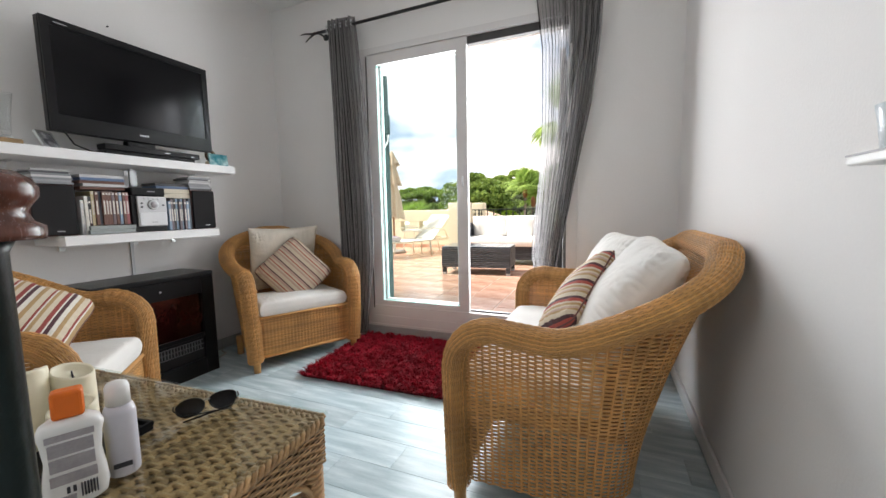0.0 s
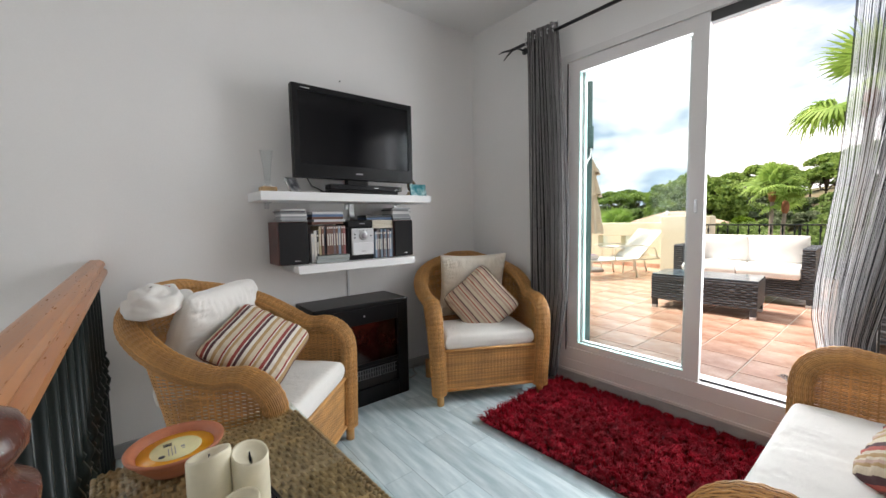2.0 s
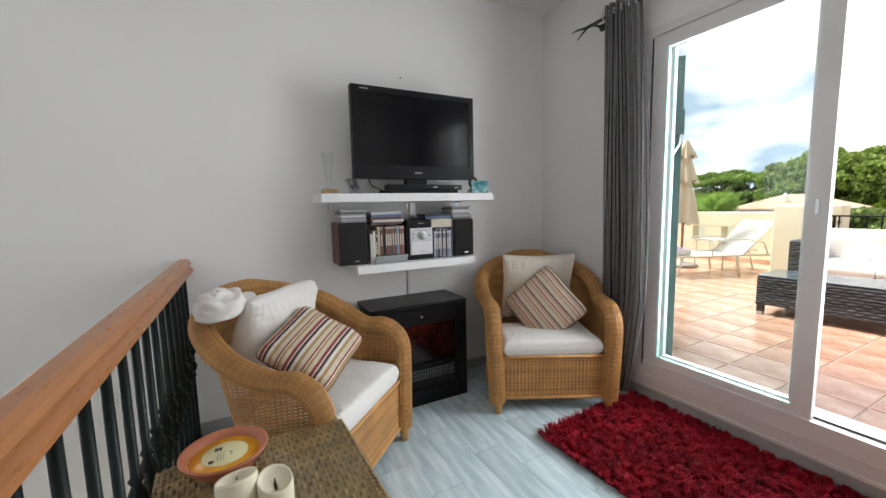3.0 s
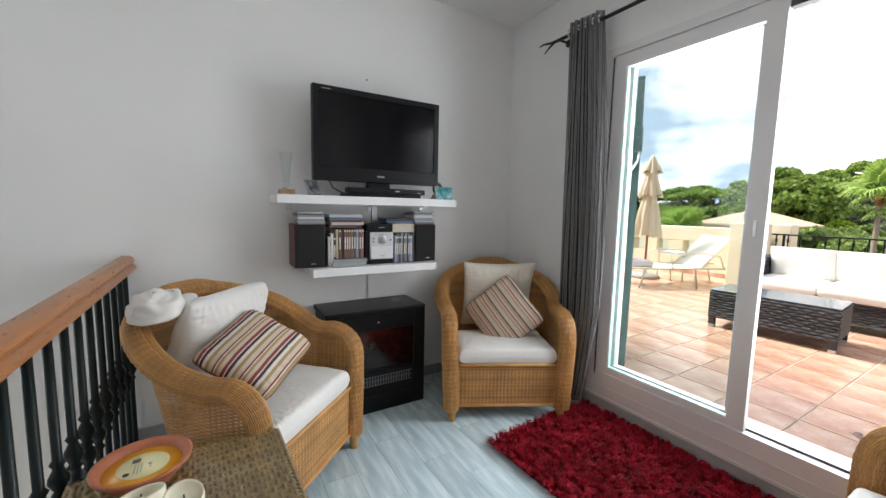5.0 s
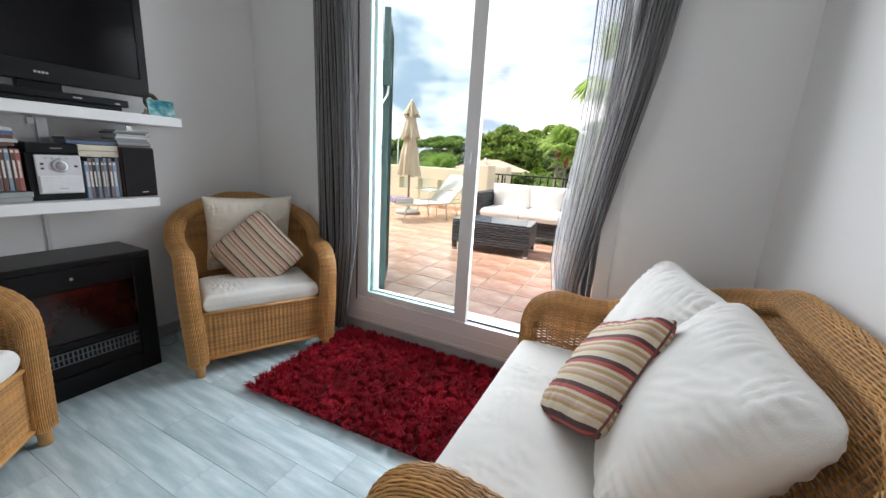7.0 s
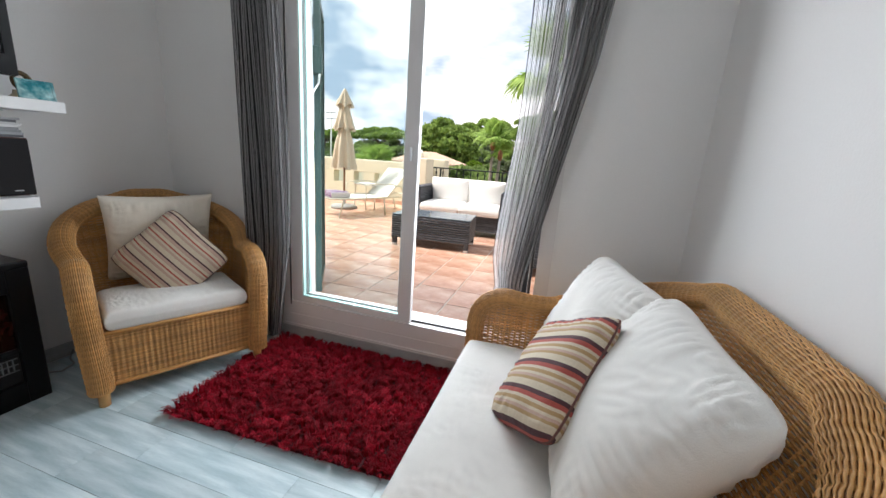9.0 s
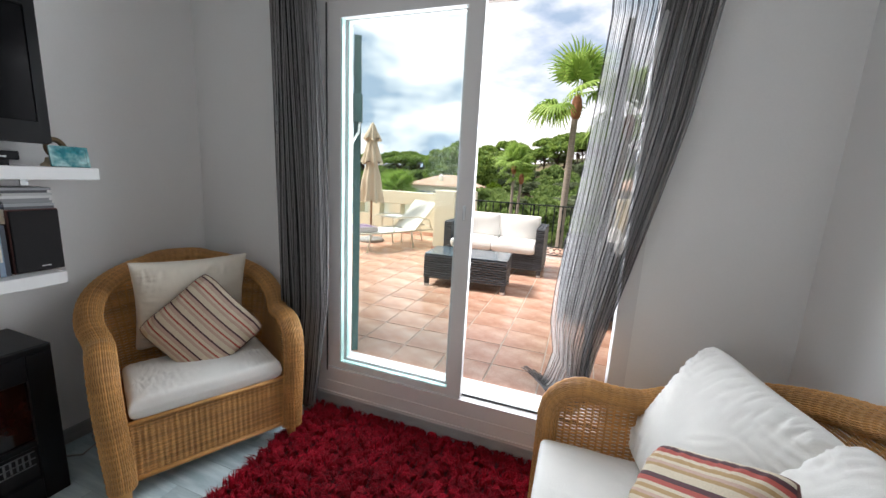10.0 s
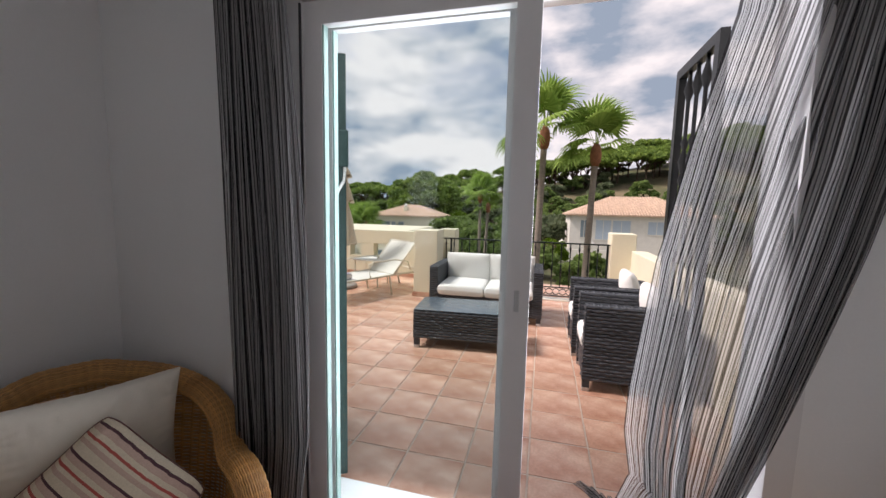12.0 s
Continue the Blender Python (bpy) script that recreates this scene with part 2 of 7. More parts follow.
WOOD_NEWEL = surf("mahogany_varnish", (0.10, 0.03, 0.018), 0.25, 0.25, 6, 0.06, 60, stretch=(8, 8, 1.5))
IRON = surf("dark_green_iron", (0.006, 0.012, 0.011), 0.36, 0.2, 14, 0.15, 90, spec=0.28)
IRON_BLACK = surf("black_iron", (0.015, 0.016, 0.017), 0.4, 0.2, 14, 0.15, 90)
GREEN_PAINT = surf("green_painted_metal", (0.035, 0.075, 0.068), 0.4, 0.12, 7, 0.08, 90)
STEEL = surf("brushed_steel", (0.55, 0.56, 0.57), 0.35, 0.06, 8, 0.05, 200, metal=1.0)
WHITE_PLASTIC = surf("white_plastic", (0.82, 0.82, 0.80), 0.4, 0.02, 6, 0.02)
ORANGE = surf("orange_plastic", (0.85, 0.17, 0.01), 0.38, 0.04, 8, 0.02)
YELLOW = surf("yellow_plastic", (0.85, 0.65, 0.02), 0.4, 0.04, 8, 0.02)
GREY_PRINT = surf("grey_print", (0.36, 0.34, 0.36), 0.5, 0.15, 40, 0.02, 300)
DARK_PRINT = surf("dark_print", (0.04, 0.04, 0.05), 0.5, 0.1)
WAX = surf("cream_wax", (0.80, 0.74, 0.56), 0.5, 0.06, 14, 0.1, 60)
TERRACOTTA = surf("terracotta_bowl", (0.45, 0.15, 0.075), 0.55, 0.12, 16, 0.2, 120)
ORANGE_WAX = surf("orange_citronella_wax", (0.88, 0.40, 0.020), 0.35, 0.06, 12, 0.05)
PAPER = surf("pale_paper_label", (0.82, 0.76, 0.42), 0.6, 0.06, 14, 0.02)
PEBBLE = surf("beige_pebble", (0.42, 0.34, 0.22), 0.6, 0.2, 20, 0.2, obj_random=0.25)
CHROME = surf("chrome", (0.75, 0.75, 0.76), 0.12, 0.03, 8, 0.0, metal=1.0)
MARBLE = surf("white_marble", (0.72, 0.72, 0.71), 0.3, 0.06, 4, 0.03, 30, stretch=(1, 3, 3))
GROUT_IN = surf("pale_grout", (0.54, 0.64, 0.67), 0.8, 0.08, 20, 0.2)
PLANK = surf("grey_wood_look_tile", (0.47, 0.61, 0.655), 0.24, 0.10, 3.0, 0.05, 45, stretch=(1.0, 8.0, 1.0), obj_random=0.09, second=(0.64, 0.745, 0.775))
SKIRT = surf("grey_tile_skirting", (0.36, 0.37, 0.38), 0.35, 0.12, 5, 0.05, stretch=(2, 2, 8))
TERRA_TILE = surf("terracotta_floor_tile", (0.56, 0.295, 0.205), 0.22, 0.18, 4, 0.06, 70, obj_random=0.12, second=(0.65, 0.45, 0.345))
TERRA_GROUT = surf("sandy_grout", (0.56, 0.46, 0.38), 0.9, 0.12, 20, 0.3)
STUCCO = surf("cream_render", (0.74, 0.70, 0.55), 0.9, 0.05, 2, 0.4, 60)
STUCCO_WHITE = surf("white_render", (0.76, 0.74, 0.68), 0.9, 0.05, 2, 0.4, 60)
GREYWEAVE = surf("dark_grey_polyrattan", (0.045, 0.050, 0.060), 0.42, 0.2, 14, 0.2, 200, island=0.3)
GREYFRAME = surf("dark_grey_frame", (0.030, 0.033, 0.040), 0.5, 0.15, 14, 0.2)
# Weave grey lightened for the light that falls on flat tops.
GREYTOP = surf("lit_polyrattan_top", (0.075, 0.085, 0.10), 0.4, 0.15, 14, 0.2)
OUT_CUSHION = surf("white_outdoor_cushion", (0.80, 0.80, 0.79), 0.85, 0.03, 6, 0.25, 200)
PARASOL = surf("beige_canvas", (0.58, 0.49, 0.38), 0.9, 0.06, 8, 0.3, 200)
POLE_WOOD = surf("brown_pole_wood", (0.22, 0.11, 0.05), 0.5, 0.2, 10, 0.1, stretch=(6, 6, 1))
LOUNGER_FRAME = surf("cream_metal", (0.66, 0.62, 0.52), 0.4, 0.04)
MESHCLOTH = surf("white_mesh_cloth", (0.74, 0.73, 0.68), 0.8, 0.04, 8, 0.3, 300)
ROOF = surf("terracotta_roof", (0.54, 0.38, 0.28), 0.85, 0.18, 3, 0.4, 30, obj_random=0.1)
BARK = surf("grey_palm_bark", (0.24, 0.20, 0.165), 0.9, 0.25, 6, 0.5, 40, stretch=(1, 1, 6))
BOOT = surf("reddish_palm_boots", (0.26, 0.105, 0.05), 0.85, 0.25, 9, 0.5, 40)
TRUNK = surf("pine_bark", (0.10, 0.065, 0.045), 0.9, 0.25, 4, 0.5, 30)
GROUND = surf("dry_scrub_ground", (0.085, 0.10, 0.04), 0.95, 0.3, 0.12, 0.3, 3, second=(0.17, 0.135, 0.08))
ASPHALT = surf("grey_road", (0.10, 0.10, 0.105), 0.9, 0.1, 1, 0.3)
PINE = leafy("pine_leaves", (0.095, 0.175, 0.040), (0.31, 0.42, 0.09))
BUSH = leafy("bush_leaves", (0.090, 0.160, 0.045), (0.25, 0.34, 0.10))
OLIVE = leafy("olive_leaves", (0.10, 0.14, 0.075), (0.21, 0.25, 0.14))
LIME = leafy("bright_leaves", (0.07, 0.14, 0.01), (0.17, 0.27, 0.02))
FROND = leafy("palm_fronds", (0.17, 0.30, 0.055), (0.38, 0.52, 0.13))
RUG = surf("deep_red_shag", (0.25, 0.004, 0.014), 0.75, 0.35, 7, 0.1, 60, island=0.6, spec=0.15)
RUG_BASE = surf("deep_red_backing", (0.06, 0.002, 0.006), 0.9, 0.2, 12, 0.2)
PANE = clear_glass("window_pane", (0.95, 0.978, 0.976), 0.012, 0.007)
TABLE_GLASS = clear_glass("table_glass", (0.93, 0.97, 0.95))
VASE_GLASS = clear_glass("vase_glass", (0.97, 0.98, 0.98))
HOUSE_GLASS = surf("dark_house_glass", (0.25, 0.32, 0.36), 0.1, 0.1, 1, 0.0)
SHUTTER_BLUE = surf("pale_roller_shutter", (0.46, 0.55, 0.63), 0.5, 0.05)
CURTAIN = curtain_cloth("striped_sheer_curtain")
C_RED, C_PLUM, C_TAN, C_CREAM, C_WHITE = (0.29, 0.055, 0.045), (0.085, 0.035, 0.042), (0.42, 0.27, 0.13), (0.62, 0.53, 0.40), (0.72, 0.68, 0.60)
PIPING = surf("plum_cotton_piping", (0.16, 0.075, 0.065), 0.9, 0.25, 60, 0.3, 300)
C_PINK, C_ROSE = (0.52, 0.36, 0.29), (0.42, 0.085, 0.065)
STRIPE_A = stripes("red_and_tan_striped_cotton", [(0.0, C_CREAM), (0.13, C_RED), (0.25, C_WHITE), (0.29, C_PLUM), (0.40, C_WHITE), (0.52, C_TAN), (0.64, C_CREAM), (0.80, C_RED), (0.86, C_WHITE), (0.90, C_TAN)], count=3.0)
STRIPE_B = stripes("pale_red_striped_cotton", [(0.0, C_CREAM), (0.14, C_PLUM), (0.22, C_PINK), (0.40, C_CREAM), (0.55, C_ROSE), (0.63, C_CREAM), (0.74, C_PINK), (0.88, C_CREAM)], count=4.2)
STRIPE_C = stripes("beige_plum_striped_cotton", [(0.0, C_CREAM), (0.12, C_PLUM), (0.26, C_ROSE), (0.40, C_CREAM), (0.50, C_TAN), (0.62, C_CREAM), (0.70, C_PINK), (0.80, C_TAN), (0.90, C_CREAM)], count=4.3)
TOWEL = stripes("purple_striped_towel", [(0.0, (0.10, 0.03, 0.14)), (0.3, (0.6, 0.55, 0.55)), (0.45, (0.25, 0.03, 0.10)), (0.6, (0.08, 0.05, 0.2)), (0.8, (0.65, 0.6, 0.6))], count=5.0)
SPINES = picked("printed_spines", [(0.05, 0.06, 0.08), (0.55, 0.55, 0.55), (0.16, 0.12, 0.13), (0.10, 0.16, 0.28), (0.03, 0.03, 0.03), (0.50, 0.42, 0.25), (0.68, 0.66, 0.62), (0.15, 0.07, 0.05), (0.32, 0.10, 0.10), (0.22, 0.30, 0.40)])
CASES = picked("grey_disc_cases", [(0.25, 0.26, 0.27), (0.48, 0.48, 0.48), (0.10, 0.10, 0.11), (0.62, 0.62, 0.62), (0.33, 0.34, 0.36)])


# ---- mesh helpers ----
def data_of(name, verts, faces, smooth=False, uvs=None):
    me = bpy.data.meshes.new(name)
    verts = np.asarray(verts, dtype=float)
    if isinstance(faces, np.ndarray):
        faces = faces.tolist()
    me.from_pydata(verts.tolist(), [], faces)
    if uvs is not None:
        layer = me.uv_layers.new(name="UVMap")
        idx = np.zeros(len(me.loops), dtype=np.int32)
        me.loops.foreach_get("vertex_index", idx)
        layer.data.foreach_set("uv", np.asarray(uvs, dtype=np.float32)[idx].ravel())
    if smooth:
        me.polygons.foreach_set("use_smooth", [True] * len(me.polygons))
    me.update()
    return me


def mesh_of(bm, name, smooth=False):
    me = bpy.data.meshes.new(name)
    bm.normal_update()
    bm.to_mesh(me)
    bm.free()
    if smooth:
        me.polygons.foreach_set("use_smooth", [True] * len(me.polygons))
    return me


def part(name, shape, material, parent=None, label="", smooth=False, at=None):
    """Links a bmesh, a mesh or (verts, faces) as one object under a thing."""
    if isinstance(shape, bmesh.types.BMesh):
        me = mesh_of(shape, name, smooth)
    elif isinstance(shape, tuple):
        me = data_of(name, shape[0], shape[1], smooth, shape[2] if len(shape) > 2 else None)
    else:
        me = shape
    if material is not None and not me.materials:
        me.materials.append(material)
    ob = new(name, me)
    ob.parent = parent
    if at is not None:
        ob.matrix_basis = at
    return tagged(ob, label)


def thing(name, m, label, category, group="", kind=""):
    ob = new(name)
    ob.empty_display_size = 0.05
    ob.matrix_basis = m
    return tagged(ob, label, category, group, kind)


def box(x0, x1, y0, y1, z0, z1, bevel=0.0, segments=2, bm=None):
    bm = bm or bmesh.new()
    made = bmesh.ops.create_cube(bm, size=1.0)["verts"]
    for v in made:
        v.co = Vector(((x0 + x1) / 2 + v.co.x * (x1 - x0), (y0 + y1) / 2 + v.co.y * (y1 - y0), (z0 + z1) / 2 + v.co.z * (z1 - z0)))
    if bevel:
        edges = list({e for v in made for e in v.link_edges})
        bmesh.ops.bevel(bm, geom=edges, offset=bevel, segments=segments, affect="EDGES", profile=0.5)
    return bm


def rod(p0, p1, r0, r1=None, n=10, bm=None):
    bm = bm or bmesh.new()
    r1 = r0 if r1 is None else r1
    a, b = Vector(p0), Vector(p1)
    turn = (b - a).to_track_quat("Z", "Y").to_matrix().to_4x4()
    bmesh.ops.create_cone(bm, cap_ends=True, segments=n, radius1=r0, radius2=r1, depth=(b - a).length, matrix=Matrix.Translation((a + b) / 2) @ turn)
    return bm


def lathe(profile, n=20, centre=(0, 0, 0)):
    """Turned shape from (radius, z) pairs."""
    ang = np.linspace(0, 2 * np.pi, n, endpoint=False)
    v, f = [], []
    for r, z in profile:
        v += [(centre[0] + r * math.cos(a), centre[1] + r * math.sin(a), centre[2] + z) for a in ang]
    for i in range(len(profile) - 1):
        for k in range(n):
            f.append((i * n + k, i * n + (k + 1) % n, (i + 1) * n + (k + 1) % n, (i + 1) * n + k))
    f.append(tuple(reversed(range(n))))
    f.append(tuple(range((len(profile) - 1) * n, len(profile) * n)))
    return v, f


def sweep(path, radius, n=8, closed=False):
    """Tube along a path of points; radius may differ along it."""
    p = np.asarray(path, float)
    m = len(p)
    t = np.gradient(p, axis=0)
    if closed:
        t = np.roll(p, -1, 0) - np.roll(p, 1, 0)
    t /= np.linalg.norm(t, axis=1)[:, None] + 1e-9
    ref = np.array([0, 0, 1.0]) if abs(t[:, 2]).mean() < 0.7 else np.array([1.0, 0, 0])
    a = np.cross(t, ref)
    a /= np.linalg.norm(a, axis=1)[:, None] + 1e-9
    b = np.cross(t, a)
    r = np.broadcast_to(np.asarray(radius, float), (m,))
    ang = np.linspace(0, 2 * np.pi, n, endpoint=False)
    v = (p[:, None] + r[:, None, None] * (np.cos(ang)[None, :, None] * a[:, None] + np.sin(ang)[None, :, None] * b[:, None])).reshape(-1, 3)
    f = []
    for i in range(m if closed else m - 1):
        j = (i + 1) % m
        for k in range(n):
            f.append((i * n + k, i * n + (k + 1) % n, j * n + (k + 1) % n, j * n + k))
    if not closed:
        f += [tuple(reversed(range(n))), tuple(range((m - 1) * n, m * n))]
    return v, f


def joined(shapes):
    v, f, off = [], [], 0
    for s in shapes:
        v.append(np.asarray(s[0], float))
        f += [tuple(i + off for i in q) for q in s[1]]
        off += len(s[0])
    return np.concatenate(v), f


def ribbons(paths, normals, half_w, half_t, across):
    """Flat strands: each path (k,3) with its normals and its crosswise direction."""
    vs, fs, off = [], [], 0
    for p, nn, ac in zip(paths, normals, across):
        k = len(p)
        if k < 2:
            continue
        v = np.stack([p + ac * half_w, p + nn * half_t, p - ac * half_w, p - nn * half_t], axis=1).reshape(-1, 3)
        i = np.arange(k - 1)[:, None] * 4
        q = np.arange(4)[None, :]
        f = np.stack([i + q, i + (q + 1) % 4, i + 4 + (q + 1) % 4, i + 4 + q], axis=-1).reshape(-1, 4) + off
        vs.append(v)
        fs.append(f)
        off += 4 * k
    return np.concatenate(vs), np.concatenate(fs)


def weave(place, length, rows, pitch, half_w, half_t, amp, top=None, per=2, rib=0.0):
    """Weavers that go over and under stakes on the surface place(s, z) -> points, normals, ups."""
    n = max(3, int(round(length / pitch)) * per + 1)
    s = np.linspace(0, length, n)
    phase = np.pi * s / pitch
    paths, norms, acr = [], [], []
    for j, z in enumerate(rows):
        zz = np.full_like(s, z) if np.isscalar(z) else z
        p, nn, up = place(s, zz)
        q = p + nn * (amp * np.cos(phase + np.pi * (j % 2)) + rib * np.cos(2 * phase))[:, None]
        keep = np.ones(n, bool) if top is None else top(s) >= zz
        edges = np.flatnonzero(np.diff(np.concatenate([[0], keep.astype(int), [0]])))
        for a, b in zip(edges[::2], edges[1::2]):
            paths.append(q[a:b])
            norms.append(nn[a:b])
            acr.append(up[a:b])
    return ribbons(paths, norms, half_w, half_t, acr)


def flat_weave(origin, u, v, lu, lv, row, pitch, half_w, half_t, amp, per=2, rib=0.0):
    """Woven flat panel: weavers along u, rows along v."""
    o, u, v = (np.asarray(a, float) for a in (origin, u, v))
    nn = np.cross(u, v)

    def place(s, z):
        p = o + s[:, None] * u + z[:, None] * v
        return p, np.broadcast_to(nn, p.shape), np.broadcast_to(v, p.shape)
    return weave(place, lu, np.arange(row / 2, lv, row), pitch, half_w, half_t, amp, None, per, rib)


def ridge(x, y, z):
    """Sharp-crested fold between 0 and 1."""
    return max(0.0, 1 - 3.2 * abs(noise.noise(Vector((x, y, z)))))


def pillow(w, h, t, n=22, wrinkle=0.006, seed=0, ears=0.05, round_off=0.16):
    """Stuffed cushion in the xy plane, with pulled corners, gathers at the seams and creases."""
    g = np.linspace(-1, 1, n)
    X, Y = np.meshgrid(g, g, indexing="ij")
    X, Y = np.sin(X * np.pi / 2), np.sin(Y * np.pi / 2)
    px = w / 2 * X * (1 - ears * (1 - Y ** 2)) * np.sqrt(1 - round_off * Y ** 6)
    py = h / 2 * Y * (1 - ears * (1 - X ** 2)) * np.sqrt(1 - round_off * X ** 6)
    body = ((1 - np.abs(X) ** 2.4) * (1 - np.abs(Y) ** 2.4)) ** 0.5
    v, uv = [], []
    for side in (1, -1):
        for i in range(n):
            for k in range(n):
                x, y, u, s = px[i, k], py[i, k], X[i, k], Y[i, k]
                soft = noise.noise(Vector((x * 6 + seed * 7.3, y * 5, seed))) * wrinkle
                near_x = abs(u) ** 4 * (1 - abs(u) ** 12)
                near_y = abs(s) ** 4 * (1 - abs(s) ** 12)
                gather = ridge(x * 9 + seed, y * 38, side + 4.0) * near_x + ridge(x * 38, y * 9 + seed, side + 9.0) * near_y
                patch = max(0.0, noise.noise(Vector((x * 4, y * 4, seed + 20 + side))))
                long_fold = ridge((x + y) * 19 + seed, (x - y) * 5, side + 15.0) * patch * body[i, k]
                rind = 0.005 if 0 < i < n - 1 and 0 < k < n - 1 else 0.0
                z = side * (rind + t / 2 * body[i, k] + wrinkle * (1.8 * gather * min(1.0, 3 * body[i, k]) + 1.6 * long_fold)) + soft * min(1.0, 2.2 * body[i, k])
                v.append((x, y, z))
                uv.append(((u + 1) / 2, (s + 1) / 2))
    f = []
    for sd in range(2):
        o = sd * n * n
        for i in range(n - 1):
            for k in range(n - 1):
                q = (o + i * n + k, o + (i + 1) * n + k, o + (i + 1) * n + k + 1, o + i * n + k + 1)
                f.append(q if sd == 0 else q[::-1])
    return v, f, uv


def outline(shape, n):
    """Seam line of a pillow made by pillow() with n points a side."""
    v = shape[0]
    ring = [i * n for i in range(n)] + [(n - 1) * n + k for k in range(1, n)] + [i * n + n - 1 for i in range(n - 2, -1, -1)] + [k for k in range(n - 2, 0, -1)]
    return [v[i] for i in ring]


def cushion_slab(w, d, h, seed=0):
    """Seat cushion with soft edges and slight creases; its base at z 0."""
    nx, ny = 110, 90
    v, f, uv = [], [], []
    for side in (1, 0):
        for i in range(nx):
            for k in range(ny):
                a, b = 2 * i / (nx - 1) - 1, 2 * k / (ny - 1) - 1
                x, y = 0.45 * a + 0.55 * math.sin(a * np.pi / 2), 0.45 * b + 0.55 * math.sin(b * np.pi / 2)
                e = ((1 - abs(x) ** 22) * (1 - abs(y) ** 22)) ** 0.4
                bulge = 0.012 * (1 - x * x) * (1 - y * y)
                where = max(0.0, 0.25 + noise.noise(Vector((x * w * 4, y * d * 4, seed + 30))))
                cr = ridge(x * w * 30 + seed * 5, y * d * 5, seed) * 0.0045 * where + ridge(x * w * 9 + y * d * 5, y * d * 17 - x * w * 4, seed + 5.0) * 0.003 * where
                cr += noise.noise(Vector((x * w * 3, y * d * 3, seed + 9))) * 0.005
                z = h * 0.5 + (h * 0.5 * e + bulge + cr * e) * (1 if side else -1)
                if not side:
                    z = max(0.0, h * 0.5 - h * 0.5 * e)
                v.append((w / 2 * x, d / 2 * y, z))
                uv.append(((x + 1) / 2, (y + 1) / 2))
    for sd in range(2):
        o = sd * nx * ny
        for i in range(nx - 1):
            for k in range(ny - 1):
                q = (o + i * ny + k, o + (i + 1) * ny + k, o + (i + 1) * ny + k + 1, o + i * ny + k + 1)
                f.append(q if sd == 0 else q[::-1])
    return v, f, uv


def structure(name, shape, material, label, smooth=False):
    ob = part(name, shape, material, None, label, smooth)
    return tagged(ob, "", name.split("_")[0], "", "structure")

# ---- the room ----
XW, XE, YN, YS, ZC = -2.49, 0.50, 3.04, -2.90, 2.66
DX0, DX1, DZ0, DZ1 = -1.62, -0.06, 0.09, 2.20


def boxes(*dims):
    bm = bmesh.new()
    for d in dims:
        box(*d, bm=bm)
    return bm


# The opening from y -1.9 to -0.5 is added for the back light, out of view.
structure("wall_west", boxes((XW - 0.2, XW, -0.5, YN + 0.3, -1.6, ZC), (XW - 0.2, XW, YS - 0.2, -1.9, -1.6, ZC), (XW - 0.2, XW, -1.9, -0.5, -1.6, 0.85), (XW - 0.2, XW, -1.9, -0.5, 2.15, ZC)), WALL, "plain white painted wall behind the television")
structure("wall_east", box(XE, XE + 0.2, YS - 0.2, YN, -0.2, ZC), WALL, "plain white painted wall behind the wicker sofa")
structure("wall_north", boxes((XW, DX0, YN, YN + 0.3, -0.2, ZC), (DX1, XE + 0.2, YN, YN + 0.3, -0.2, ZC),
                              (DX0, DX1, YN, YN + 0.3, DZ1, ZC), (DX0, DX1, YN, YN + 0.3, -0.2, DZ0)), WALL, "white painted wall round the terrace door")
structure("wall_south", box(XW, XE, YS - 0.2, YS, -1.6, ZC), WALL, "plain white painted wall")
structure("ceiling", box(XW - 0.2, XE + 0.2, YS - 0.2, YN + 0.3, ZC, ZC + 0.12), CEIL, "plain white painted ceiling")
structure("floor", boxes((XW, XE, 0.53, YN, -0.15, -0.006), (-0.30, XE, YS, 0.53, -0.15, -0.006)), GROUT_IN, "pale grey wood-look tiled floor")
structure("floor_stairwell", box(XW, -0.30, YS, 0.53, -1.75, -1.6), GROUT_IN, "pale tiled landing below the stairs")
structure("wall_stairwell", box(-0.30, -0.22, YS, 0.5, -1.6, -0.15), WALL, "white painted side of the stairwell")
structure("baseboard_west", box(XW, XW + 0.012, 0.53, YN, 0.0, 0.075, 0.003, 1), SKIRT, "grey tile skirting along the white wall")
structure("baseboard_north_a", box(XW + 0.012, DX0 - 0.02, YN - 0.012, YN, 0.0, 0.075, 0.003, 1), SKIRT, "grey tile skirting beside the terrace door")
structure("baseboard_north_b", box(DX1 + 0.02, XE - 0.012, YN - 0.012, YN, 0.0, 0.075, 0.003, 1), SKIRT, "grey tile skirting beside the terrace door")
structure("baseboard_east", box(XE - 0.012, XE, YS, YN, 0.0, 0.075, 0.003, 1), LACQUER, "pale skirting along the white wall")
structure("trim_door_step", box(DX0 - 0.02, DX1 + 0.02, YN - 0.022, YN - 0.001, 0.0, 0.088, 0.003, 1), SKIRT, "grey tiled step under the terrace door")


